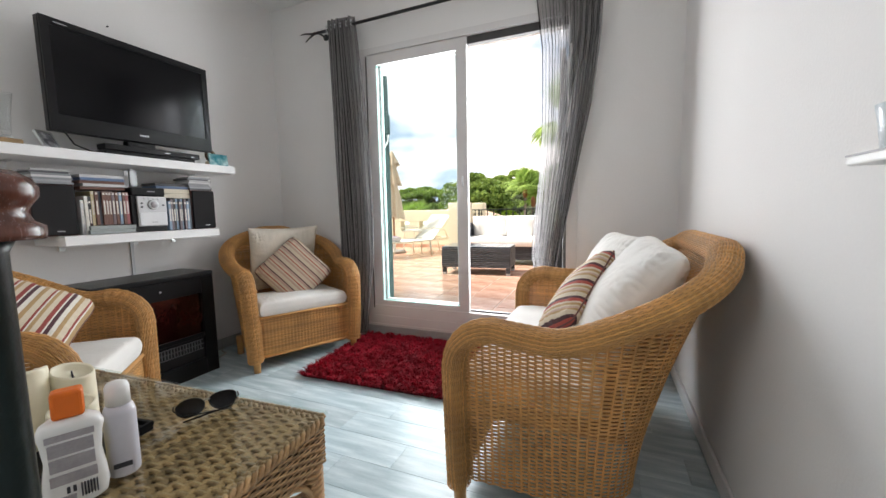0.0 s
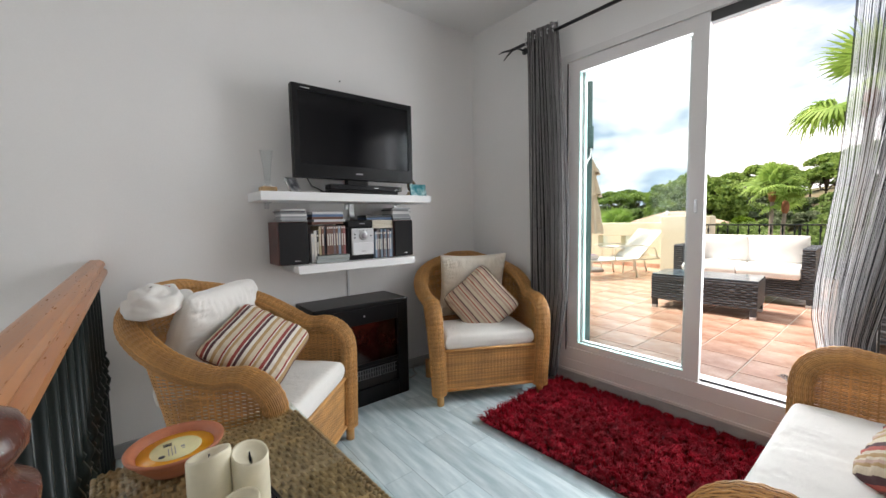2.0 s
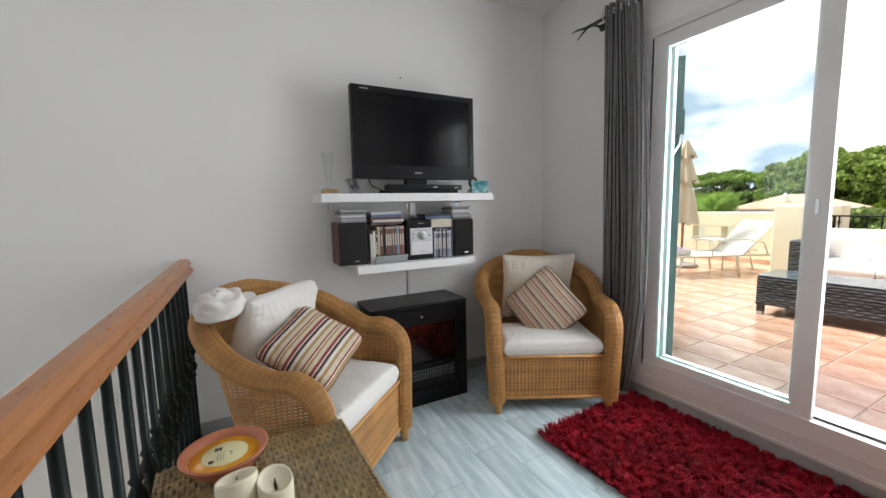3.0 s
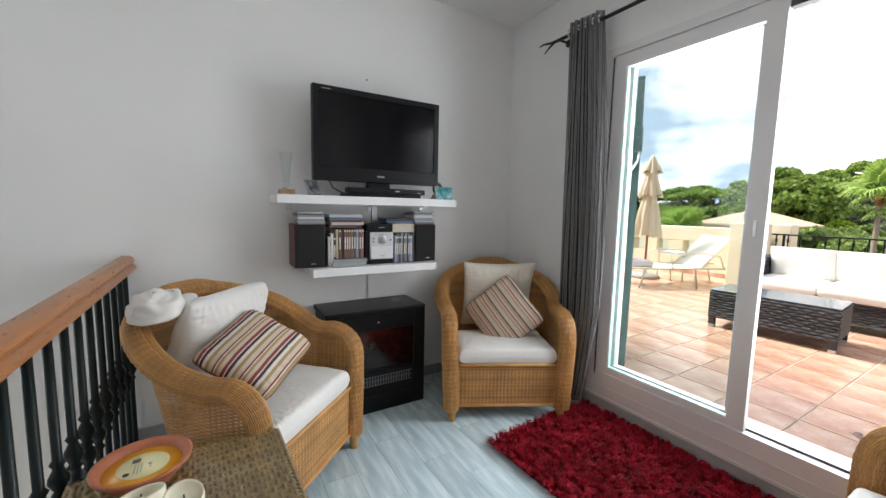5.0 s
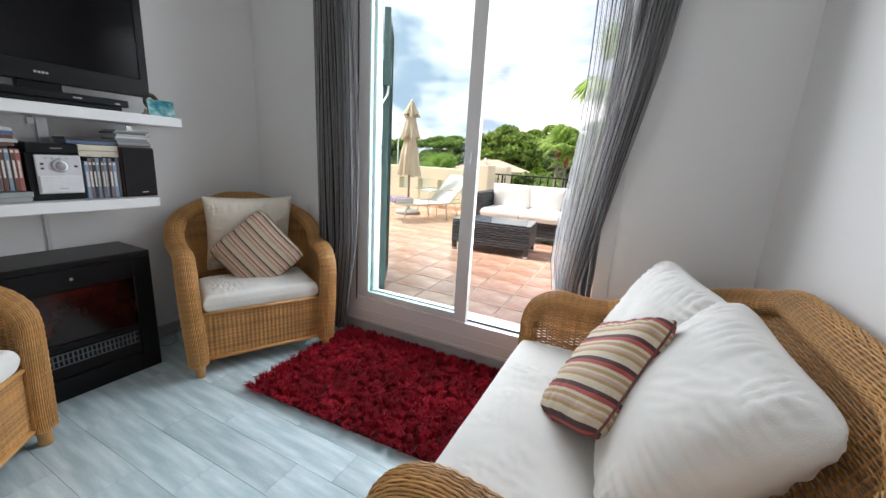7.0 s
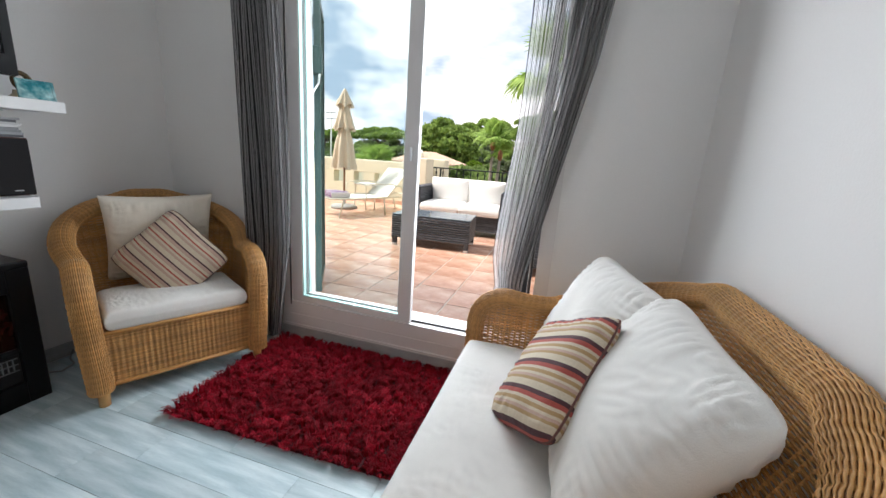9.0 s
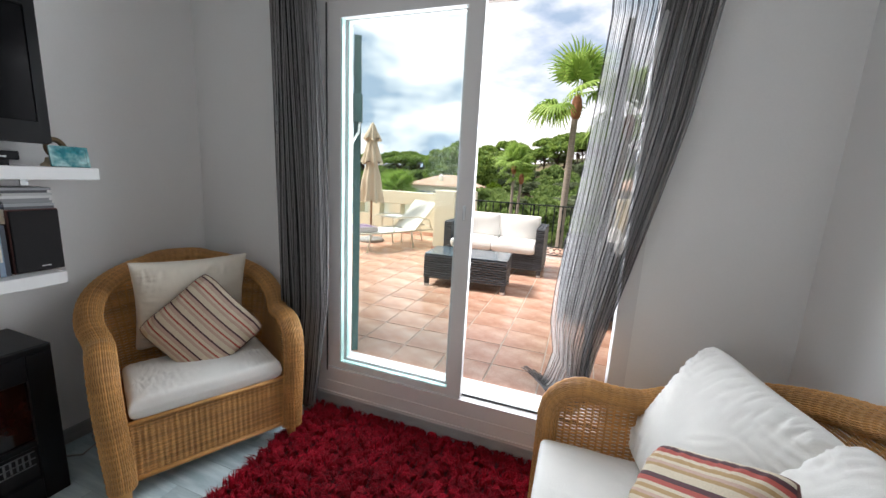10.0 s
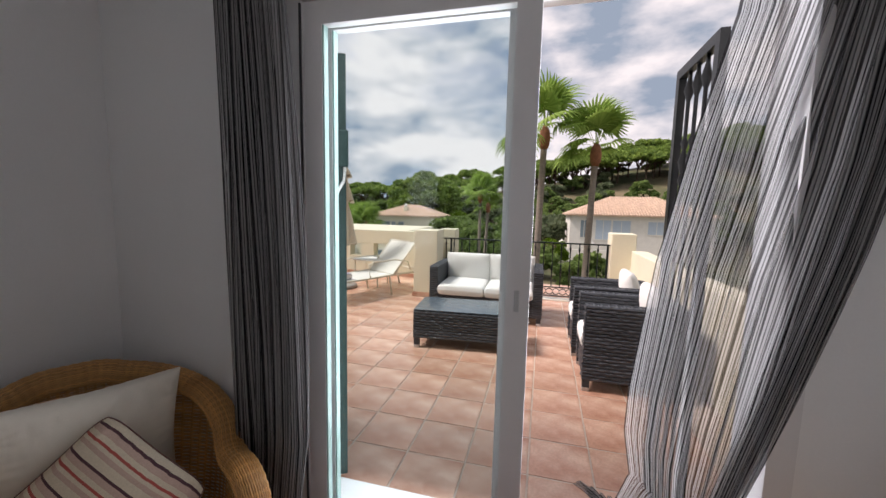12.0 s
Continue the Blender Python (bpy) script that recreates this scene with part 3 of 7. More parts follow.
def sliding_door():
    ob = thing("door_1", pose(0, 0, 0), "white aluminium sliding terrace door, half open, with a glazed leaf", "door", kind="structure")
    y0, y1 = YN - 0.015, YN + 0.085
    f = 0.055
    part("frame", boxes((DX0 - 0.012, DX0 + f, y0, y1, DZ0, DZ1), (DX1 - f, DX1 + 0.012, y0, y1, DZ0, DZ1),
                        (DX0 + f, DX1 - f, y0, y1, DZ1 - 0.045, DZ1), (DX0 + f, DX1 - f, y0, y1, DZ0, 0.252)), ALU, ob)
    part("groove", boxes((DX0 + 0.0485, DX0 + 0.0555, y0 - 0.002, y0 + 0.004, 0.23, 2.145)), DARKTRACK, ob, "dark slot beside the leaf")
    part("moulding", boxes((DX0 + f, DX1 - f, y0 - 0.004, y0 + 0.004, 0.165, 0.171), (DX0, DX1, y0 - 0.008, y0, DZ0, 0.105)), ALU, ob)
    part("track", boxes((-0.775, DX1 - f, YN + 0.012, YN + 0.05, 2.105, DZ1 - 0.044), (-0.775, DX1 - f, YN + 0.03, YN + 0.036, 0.252, 0.262)), DARKTRACK, ob, "dark running track above the opening")
    for k, (x0, x1, y) in enumerate(((-1.564, -0.775, YN - 0.002), (-1.555, -0.80, YN + 0.045))):
        leaf = part("leaf", boxes((x0, x0 + 0.07, y, y + 0.034, 0.253, 2.154), (x1 - 0.073, x1, y, y + 0.034, 0.253, 2.154),
                                  (x0 + 0.07, x1 - 0.073, y, y + 0.034, 0.253, 0.288 + 0.01 * k), (x0 + 0.07, x1 - 0.073, y, y + 0.034, 2.078, 2.154)), ALU, ob)
        g = part("glass", boxes((x0 + 0.066, x1 - 0.069, y + 0.012, y + 0.018, 0.28, 2.09)), PANE, leaf, "clear glass with a faint green tint")
        g.visible_shadow = False
        part("seal", boxes((x0 + 0.070, x0 + 0.076, y + 0.004, y + 0.03, 0.288, 2.078), (x0 + 0.076, x1 - 0.073, y + 0.004, y + 0.03, 0.288, 0.293)), GREEN_SEAL, leaf)
        if k == 0:
            part("lock", box(x1 - 0.046, x1 - 0.030, y - 0.003, y + 0.001, 1.155, 1.225, 0.002, 1), STEEL, leaf, "recessed steel pull")
    return ob


GREEN_SEAL = surf("pale_green_glass_edge", (0.42, 0.62, 0.58), 0.25, 0.05)
sliding_door()
structure("window_sill_terrace", box(DX0 - 0.04, DX1 + 0.04, YN + 0.087, YN + 0.325, 0.10, 0.185, 0.006, 2), MARBLE, "white marble doorstep to the terrace")


def folding_gate():
    """Open security gate whose leaf stands folded back beside the opening."""
    ob = thing("security_gate", pose(-1.675, YN + 0.31, 0.185, 0, 0, 31), "dark green folded-back metal security gate beside the terrace door", "gate")
    H = 1.94
    part("post", box(-0.022, 0.022, -0.03, 0.0, 0.0, H, 0.003, 1), GREEN_PAINT, ob)
    part("leaf_frame", boxes((0.045, 0.085, 0.0, 0.03, 0.0, H), (0.045, 0.075, 0.55, 0.58, 0.0, H), (0.045, 0.075, 0.03, 0.55, 0.0, 0.04), (0.045, 0.075, 0.03, 0.55, H - 0.04, H)), GREEN_PAINT, ob)
    for k in range(5):
        part("bar", rod((0.06, 0.12 + 0.09 * k, 0.04), (0.06, 0.12 + 0.09 * k, H - 0.04), 0.008, n=8), GREEN_PAINT, ob)
    part("lock_box", box(0.03, 0.095, -0.012, 0.06, 1.46, 1.62, 0.006, 2), GREEN_PAINT, ob, "dark green lock housing")
    for z in (0.45, 0.95, 1.75):
        part("hinge", rod((0.033, -0.005, z - 0.04), (0.033, -0.005, z + 0.04), 0.012, n=10), GREEN_PAINT, ob)
    part("stay", sweep([(0.08, 0.0, 1.46), (0.075, -0.02, 1.40), (0.02, -0.06, 1.30), (-0.01, -0.07, 1.24), (-0.012, -0.07, 1.05)], 0.007, 8), WHITE_PLASTIC, ob, "white stay bar", True)
    return ob


folding_gate()


def grille_gate():
    """Black iron gate leaf with turned bars, opened outwards."""
    ob = thing("iron_gate", pose(-0.185, YN + 0.345, 0.14, 0, 0, -90), "black iron gate leaf with turned bars, swung open", "gate")
    part("gate_frame", boxes((-0.44, -0.40, -0.015, 0.015, 0, 1.96), (-0.04, 0.0, -0.015, 0.015, 0, 1.96), (-0.40, -0.04, -0.015, 0.015, 1.92, 1.96), (-0.40, -0.04, -0.015, 0.015, 0.0, 0.04)), IRON_BLACK, ob)
    prof = [(0.008, 0.04), (0.008, 0.5), (0.016, 0.52), (0.008, 0.55), (0.02, 0.60), (0.008, 0.65), (0.016, 0.68), (0.008, 0.7), (0.008, 1.45), (0.016, 1.47), (0.008, 1.5), (0.02, 1.55), (0.008, 1.60), (0.016, 1.63), (0.008, 1.65), (0.008, 1.80), (0.02, 1.84), (0.008, 1.89), (0.008, 1.92)]
    for k in range(3):
        part("baluster", lathe(prof, 8, (-0.31 + 0.09 * k, 0, 0)), IRON_BLACK, ob, smooth=True)
    return ob


grille_gate()


# ---- woven seats ----
def smooth_step(t):
    t = np.clip(t, 0, 1)
    return t * t * (3 - 2 * t)


def wicker_shell(W, D, arm, back, z0=0.09, R=0.19, row=0.0064, pitch=0.0235, flare=0.19, lean=0.018, tuck=0.08, rise=0.17):
    """Path functions for a tub seat whose rim runs up the arm fronts, along the arms and over the back."""
    w, yb, yf = W / 2 - 0.055, -D / 2 + 0.135 + tuck, D / 2 - 0.045
    side = yf - yb - R
    arc = R * np.pi / 2
    mid = 2 * (w - R)
    L = 2 * side + 2 * arc + mid
    reach = side + arc

    def plan(s):
        s = np.asarray(s, float)
        flip = s > L / 2
        q = np.where(flip, L - s, s)
        a = np.clip((q - side) / R, 0, np.pi / 2)
        x = np.where(q < side, w, np.where(q < reach, w - R + R * np.cos(a), w - R - (q - reach)))
        y = np.where(q < side, yf - q, np.where(q < reach, yb + R - R * np.sin(a), yb))
        nx, ny = np.cos(a), -np.sin(a)
        return np.stack([np.where(flip, -x, x), y], -1), np.stack([np.where(flip, -nx, nx), ny], -1), q

    def height(s):
        _, _, q = plan(s)
        rnd = 0.13
        f = np.clip(q / rnd, 0, 1)
        base = arm - rnd * (1 - np.sqrt(np.clip(1 - (1 - f) ** 2, 0, 1))) - 0.012 * np.sin(np.clip((q - rnd) / 0.3, 0, 1) * np.pi)
        return base + (back - arm) * smooth_step((q - rise) / (reach + 0.10 - rise))

    def place(s, z):
        p, n2, q = plan(s)
        h = np.maximum(height(s), z0 + 0.05)
        k = lean + flare * smooth_step((q - 0.15) / (reach * 0.85))
        u = np.clip((z - z0) / (back - z0), 0, 1.15)
        off = k * u ** 1.7 + 0.012 * np.sin(np.clip(u, 0, 1) * np.pi)
        pos = np.concatenate([p + n2 * off[:, None], z[:, None]], -1)
        slope = (1.7 * k * u ** 0.7) / (back - z0)
        up = np.concatenate([n2 * slope[:, None], np.ones((len(s), 1))], -1)
        up /= np.linalg.norm(up, axis=1)[:, None]
        nn = np.concatenate([n2, -slope[:, None]], -1)
        nn /= np.linalg.norm(nn, axis=1)[:, None]
        return pos, nn, up
    return L, height, place, w, yf, z0, row, pitch


def rim_weave(path, wide, high, rows=40, pitch=0.027):
    """Broad rolled rim: weavers run along the path round an oval core, over and under hoops."""
    p = np.asarray(path, float)
    d = np.concatenate([[0], np.cumsum(np.linalg.norm(np.diff(p, axis=0), axis=1))])
    t, a, b = rim_axes(p)

    def place(s, th):
        fr = [np.stack([np.interp(s, d, q[:, k]) for k in range(3)], -1) for q in (p, a, b)]
        swell = 1 - 0.034 * np.cos(2 * np.pi * s / pitch)
        c, q = np.cos(th)[:, None], np.sin(th)[:, None]
        n = c * high * fr[1] + q * wide * fr[2]
        n /= np.linalg.norm(n, axis=1)[:, None]
        up = -q * wide * fr[1] + c * high * fr[2]
        up /= np.linalg.norm(up, axis=1)[:, None]
        return fr[0] + (c * wide * fr[1] + q * high * fr[2]) * swell[:, None], n, up
    gap = 2 * np.pi / rows
    return weave(place, d[-1], list(np.arange(rows) * gap), pitch, (wide + high) / 2 * gap * 0.43, 0.0019, 0.0010, None, 8, 0.0)


def rim_axes(p):
    """Along, crosswise and outward directions of a rim path."""
    t = np.gradient(p, axis=0)
    t /= np.linalg.norm(t, axis=1)[:, None]
    a = np.cross(t, np.array([0.0, 0.45, 1.0]))
    a /= np.linalg.norm(a, axis=1)[:, None] + 1e-9
    for i in range(1, len(a)):
        if a[i].dot(a[i - 1]) < 0:
            a[i] = -a[i]
    return t, a, np.cross(t, a)


def rim_hoops(path, wide, high, pitch=0.027):
    """Cane hoops that show between the weavers of the rim."""
    p = np.asarray(path, float)
    d = np.concatenate([[0], np.cumsum(np.linalg.norm(np.diff(p, axis=0), axis=1))])
    t, a, b = rim_axes(p)
    ang = np.linspace(0, 2 * np.pi, 16, endpoint=False)
    made = []
    for s in np.arange(0, d[-1], pitch):
        c, x, y, z = (np.array([np.interp(s, d, q[:, k]) for k in range(3)]) for q in (p, a, b, t))
        ring = c + np.cos(ang)[:, None] * wide * x + np.sin(ang)[:, None] * high * y
        v = np.stack([ring - z * 0.0055, ring + (ring - c) * 0.03, ring + z * 0.0055], 1).reshape(-1, 3)
        f = [(3 * k + j, 3 * ((k + 1) % 16) + j, 3 * ((k + 1) % 16) + j + 1, 3 * k + j + 1) for k in range(16) for j in range(2)]
        made.append((v, f))
    return joined(made)


def rim_core(path, wide, high, n=12):
    """Oval core inside the rolled rim."""
    p = np.asarray(path, float)
    _, a, b = rim_axes(p)
    ang = np.linspace(0, 2 * np.pi, n, endpoint=False)
    v = (p[:, None] + np.cos(ang)[None, :, None] * wide * a[:, None] + np.sin(ang)[None, :, None] * high * b[:, None]).reshape(-1, 3)
    f = [(i * n + k, i * n + (k + 1) % n, (i + 1) * n + (k + 1) % n, (i + 1) * n + k) for i in range(len(p) - 1) for k in range(n)]
    return v, f + [tuple(reversed(range(n))), tuple(range((len(p) - 1) * n, len(p) * n))]


def wicker_seat(name, W, D, arm, back, m, label, category, seat_top=0.335, flare=0.185, lean=0.018, rise=0.17):
    ob = thing(name, m, label, category)
    L, height, place, w, yf, z0, row, pitch = wicker_shell(W, D, arm, back, flare=flare, lean=lean, rise=rise)
    v, f = weave(place, L, list(np.arange(z0, back, row)), pitch, row * 0.485, 0.0020, 0.0026, top=height, per=6, rib=0.0004)
    tagged(part("shell", (v, f), RATTAN, ob, "woven honey rattan", True), kind="stuff")
    ss = np.arange(pitch / 2, L, pitch)
    stakes = []
    for s in ss:
        h = float(height(np.array([s]))[0])
        zz = np.linspace(z0, max(h, z0 + 0.06), 9)
        pp, nn, up = place(np.full(9, s), zz)
        ac = np.cross(nn, up)
        stakes.append((pp, nn, ac))
    stake_mesh = (ribbons([q[0] for q in stakes], [q[1] for q in stakes], 0.0040, 0.0024, [q[2] for q in stakes]))
    tagged(part("stake_weave", stake_mesh, RATTAN, ob), kind="stuff")
    sr = np.linspace(0.0, L, 240)
    top, _, _ = place(sr, height(sr))
    front_l = place(np.zeros(12), np.linspace(0.07, float(height(np.array([0.0]))[0]), 12))[0]
    front_r = front_l * np.array([-1, 1, 1])
    path = np.concatenate([front_l[:-1], top, front_r[::-1][1:]])
    # Dark core, so that slits between the rim strands read as shaded.
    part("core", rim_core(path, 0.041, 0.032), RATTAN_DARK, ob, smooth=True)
    part("rim", rim_weave(path, 0.046, 0.037), RATTAN, ob, "rolled rattan edge", True)
    tagged(part("hoop_weave", rim_hoops(path, 0.0435, 0.0345), RATTAN, ob, smooth=True), kind="stuff")
    tagged(part("front_panel", flat_weave((-w + 0.01, yf - 0.012, 0.085), (1, 0, 0), (0, 0, 1), 2 * w - 0.02, seat_top - 0.085, 0.0062, 0.0215, 0.0033, 0.0017, 0.0012, 4, 0.0024), RATTAN, ob, smooth=True), kind="stuff")
    # Dark sheet that paints shade into the gaps of the front panel.
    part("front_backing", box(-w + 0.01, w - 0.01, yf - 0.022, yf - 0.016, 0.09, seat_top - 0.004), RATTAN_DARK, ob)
    part("edge_cane", sweep([(-w, yf - 0.008, seat_top), (w, yf - 0.008, seat_top)], 0.009, 8), RATTAN, ob, smooth=True)
    part("bottom_cane", sweep([(-w, yf - 0.008, 0.085), (w, yf - 0.008, 0.085)], 0.009, 8), RATTAN, ob, smooth=True)
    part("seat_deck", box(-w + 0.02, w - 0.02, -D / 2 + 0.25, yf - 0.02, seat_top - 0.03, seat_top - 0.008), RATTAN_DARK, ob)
    for x in (-w, w):
        for y in (yf, -D / 2 + 0.25):
            part("leg", rod((x * 0.985, y, 0.0), (x * 0.985, y, 0.13), 0.021, 0.024, 12), RATTAN, ob, smooth=True)
    for x in (-w, w):
        part("binding", sweep([(x * 0.985 + 0.027 * math.cos(t), yf + 0.027 * math.sin(t), 0.075) for t in np.linspace(0, 6.28, 14)], 0.006, 6), RATTAN, ob, smooth=True)
    return ob, w, yf


CHAIR_A = pose(-1.905, 1.105, 0, 0, 0, -45)
CHAIR_B = pose(-2.010, 2.590, 0, 0, 0, -117.4)
SOFA = pose(0.022, 2.155, 0, 0, 0, 90)
chair, cw, cyf = wicker_seat("wicker_armchair", 0.775, 0.74, 0.615, 0.852, CHAIR_A, "honey-coloured wicker tub armchair with a rolled rim", "armchair")
tagged(chair, "", "", "wicker seats")
copy_thing(chair, CHAIR_B)
sofa, sw, syf = wicker_seat("wicker_sofa", 1.18, 0.80, 0.62, 0.845, SOFA, "honey-coloured two-seat wicker sofa with a rolled rim", "sofa", flare=0.195, lean=0.042, rise=0.30)
tagged(sofa, "", "", "wicker seats")


def cushion(name, m, shape, material, label, category="cushion", group=""):
    ob = part(name, shape, material, None, label, True)
    ob.matrix_basis = m
    return tagged(ob, "", category, group)


def seat_cushion(m, w, d, h, seed, label):
    return cushion("seat_cushion", m, cushion_slab(w, d, h, seed), CANVAS, label)


seat_cushion(CHAIR_A @ pose(0, 0.13, 0.335), 0.585, 0.385, 0.105, 1, "white canvas seat cushion on a wicker armchair")
seat_cushion(CHAIR_B @ pose(0, 0.13, 0.335), 0.585, 0.385, 0.095, 2, "white canvas seat cushion on a wicker armchair")
seat_cushion(SOFA @ pose(0, 0.14, 0.335), 1.02, 0.46, 0.110, 3, "creased white canvas cushion on a wicker sofa")

def lying(centre, along, upward):
    """Pose of a cushion from its centre and the directions of two of its edges."""
    x = Vector(along).normalized()
    y = Vector(upward)
    y = (y - x * y.dot(x)).normalized()
    m = Matrix((x, y, x.cross(y))).transposed().to_4x4()
    return Matrix.Translation(centre) @ m


# back pillows and striped scatter cushions
cushion("pillow", CHAIR_A @ pose(0.02, -0.155, 0.655, 70, 0, 5), pillow(0.50, 0.48, 0.17, 76, 0.010, 1), CANVAS, "plump white pillow leaning in a wicker armchair", "pillow")
cushion("pillow", CHAIR_B @ pose(-0.015, -0.150, 0.655, 75, 0, 0), pillow(0.495, 0.49, 0.14, 76, 0.007, 2, 0.07, 0.0), CREAM, "cream pillow leaning in a wicker armchair", "pillow")
cushion("pillow", lying((0.116, 2.495, 0.645), (-0.20, 0.97, 0.0), (0.45, 0.09, 0.89)), pillow(0.57, 0.48, 0.18, 92, 0.010, 3), CANVAS, "white pillow leaning on the sofa back", "pillow")
cushion("pillow", lying((0.180, 2.040, 0.652), (-0.04, 0.99, 0.03), (0.56, 0.0, 0.82)), pillow(0.565, 0.50, 0.20, 92, 0.010, 4), CANVAS, "large white pillow leaning on the sofa back", "pillow")


def striped_cushion(m, size, material, seed, label):
    n = 54
    shape = pillow(size[0], size[1], size[2], n, 0.008, seed)
    ob = cushion("scatter_cushion", m, shape, material, label)
    part("piping", sweep(outline(shape, n), 0.0035, 6, True), PIPING, ob, "stitched plum seam", True)
    return ob


striped_cushion(lying((-1.752, 1.112, 0.650), (0.148, 0.230, -0.150), (-0.247, 0.208, 0.135)), (0.33, 0.35, 0.12), STRIPE_A, 5, "red, tan and cream striped scatter cushion")
striped_cushion(lying((-1.962, 2.590, 0.568), (-0.152, -0.213, -0.226), (0.25, 0.11, -0.237)), (0.39, 0.40, 0.12), STRIPE_B, 6, "pale red and beige striped scatter cushion")
striped_cushion(lying((-0.006, 2.190, 0.612), (-0.14, -0.23, -0.235), (0.16, -0.29, 0.16)), (0.385, 0.385, 0.12), STRIPE_C, 7, "beige, plum and red striped scatter cushion")


# ---- rug ----
def shag_rug():
    ob = thing("shaggy_rug", pose(-1.57, 2.205, 0, 0, 0, 2.0), "deep red shaggy rug lying before the terrace door", "rug")
    w, d = 1.28, 0.79
    part("backing", box(0, w, 0, d, 0.0, 0.010, 0.004, 1), RUG_BASE, ob)
    rng = np.random.default_rng(4)
    n = 34000
    x, y = rng.uniform(-0.006, w + 0.006, n), rng.uniform(-0.006, d + 0.006, n)
    ln = rng.uniform(0.032, 0.055, n)
    step = 0.030
    gx, gy = int((w + 0.05) / step) + 2, int((d + 0.05) / step) + 2
    heart = (np.stack(np.meshgrid(np.arange(gx), np.arange(gy), indexing="ij"), -1) - 0.5 + rng.uniform(-0.4, 0.4, (gx, gy, 2))) * step
    flop = rng.normal(0, 0.022, (gx, gy, 2))
    tall = rng.uniform(0.75, 1.15, (gx, gy))
    ix, iy = np.clip((x / step + 1).astype(int), 0, gx - 1), np.clip((y / step + 1).astype(int), 0, gy - 1)
    pull = heart[ix, iy] + flop[ix, iy] - np.stack([x, y], -1) + rng.normal(0, 0.010, (n, 2))
    ln = ln * tall[ix, iy]
    ang = np.arctan2(pull[:, 1], pull[:, 0])
    edge = np.stack([np.where(x < 0.03, -1.0, np.where(x > w - 0.03, 1.0, 0)), np.where(y < 0.03, -1.0, np.where(y > d - 0.03, 1.0, 0))], -1)
    lean = np.clip(np.linalg.norm(pull, axis=1) / 0.034, 0.1, 0.95)
    dirn = np.stack([np.cos(ang), np.sin(ang)], -1) + edge * 0.9
    dirn /= np.linalg.norm(dirn, axis=1)[:, None] + 1e-6
    base = np.stack([x, y, np.full(n, 0.006)], -1)
    mid = base + np.concatenate([dirn * (lean * ln * 0.35)[:, None], (ln * 0.62)[:, None]], -1)
    tip = mid + np.concatenate([dirn * (lean * ln * 0.75)[:, None], (ln * (0.42 - 0.4 * lean))[:, None]], -1)
    tip[:, 2] = np.maximum(tip[:, 2], 0.004)
    sd = np.stack([-dirn[:, 1], dirn[:, 0], np.zeros(n)], -1) * rng.uniform(0.0015, 0.0030, n)[:, None]
    up = np.array([0, 0, 0.0016])
    v = np.stack([base - sd, base + sd, mid - sd, mid + sd, mid + up, tip], 1).reshape(-1, 3)
    i = np.arange(n)[:, None] * 6
    f = np.concatenate([i + np.array([[0, 1, 4]]), i + np.array([[0, 4, 2]]), i + np.array([[1, 3, 4]]), i + np.array([[2, 4, 5]]), i + np.array([[4, 3, 5]])])
    return tagged(part("shag", (v, f), RUG, ob), "", "", "", "stuff")


shag_rug()


# ---- coffee table and what stands on it ----
TABLE = pose(-0.945, 0.905, 0, 0, 0, 3.0)


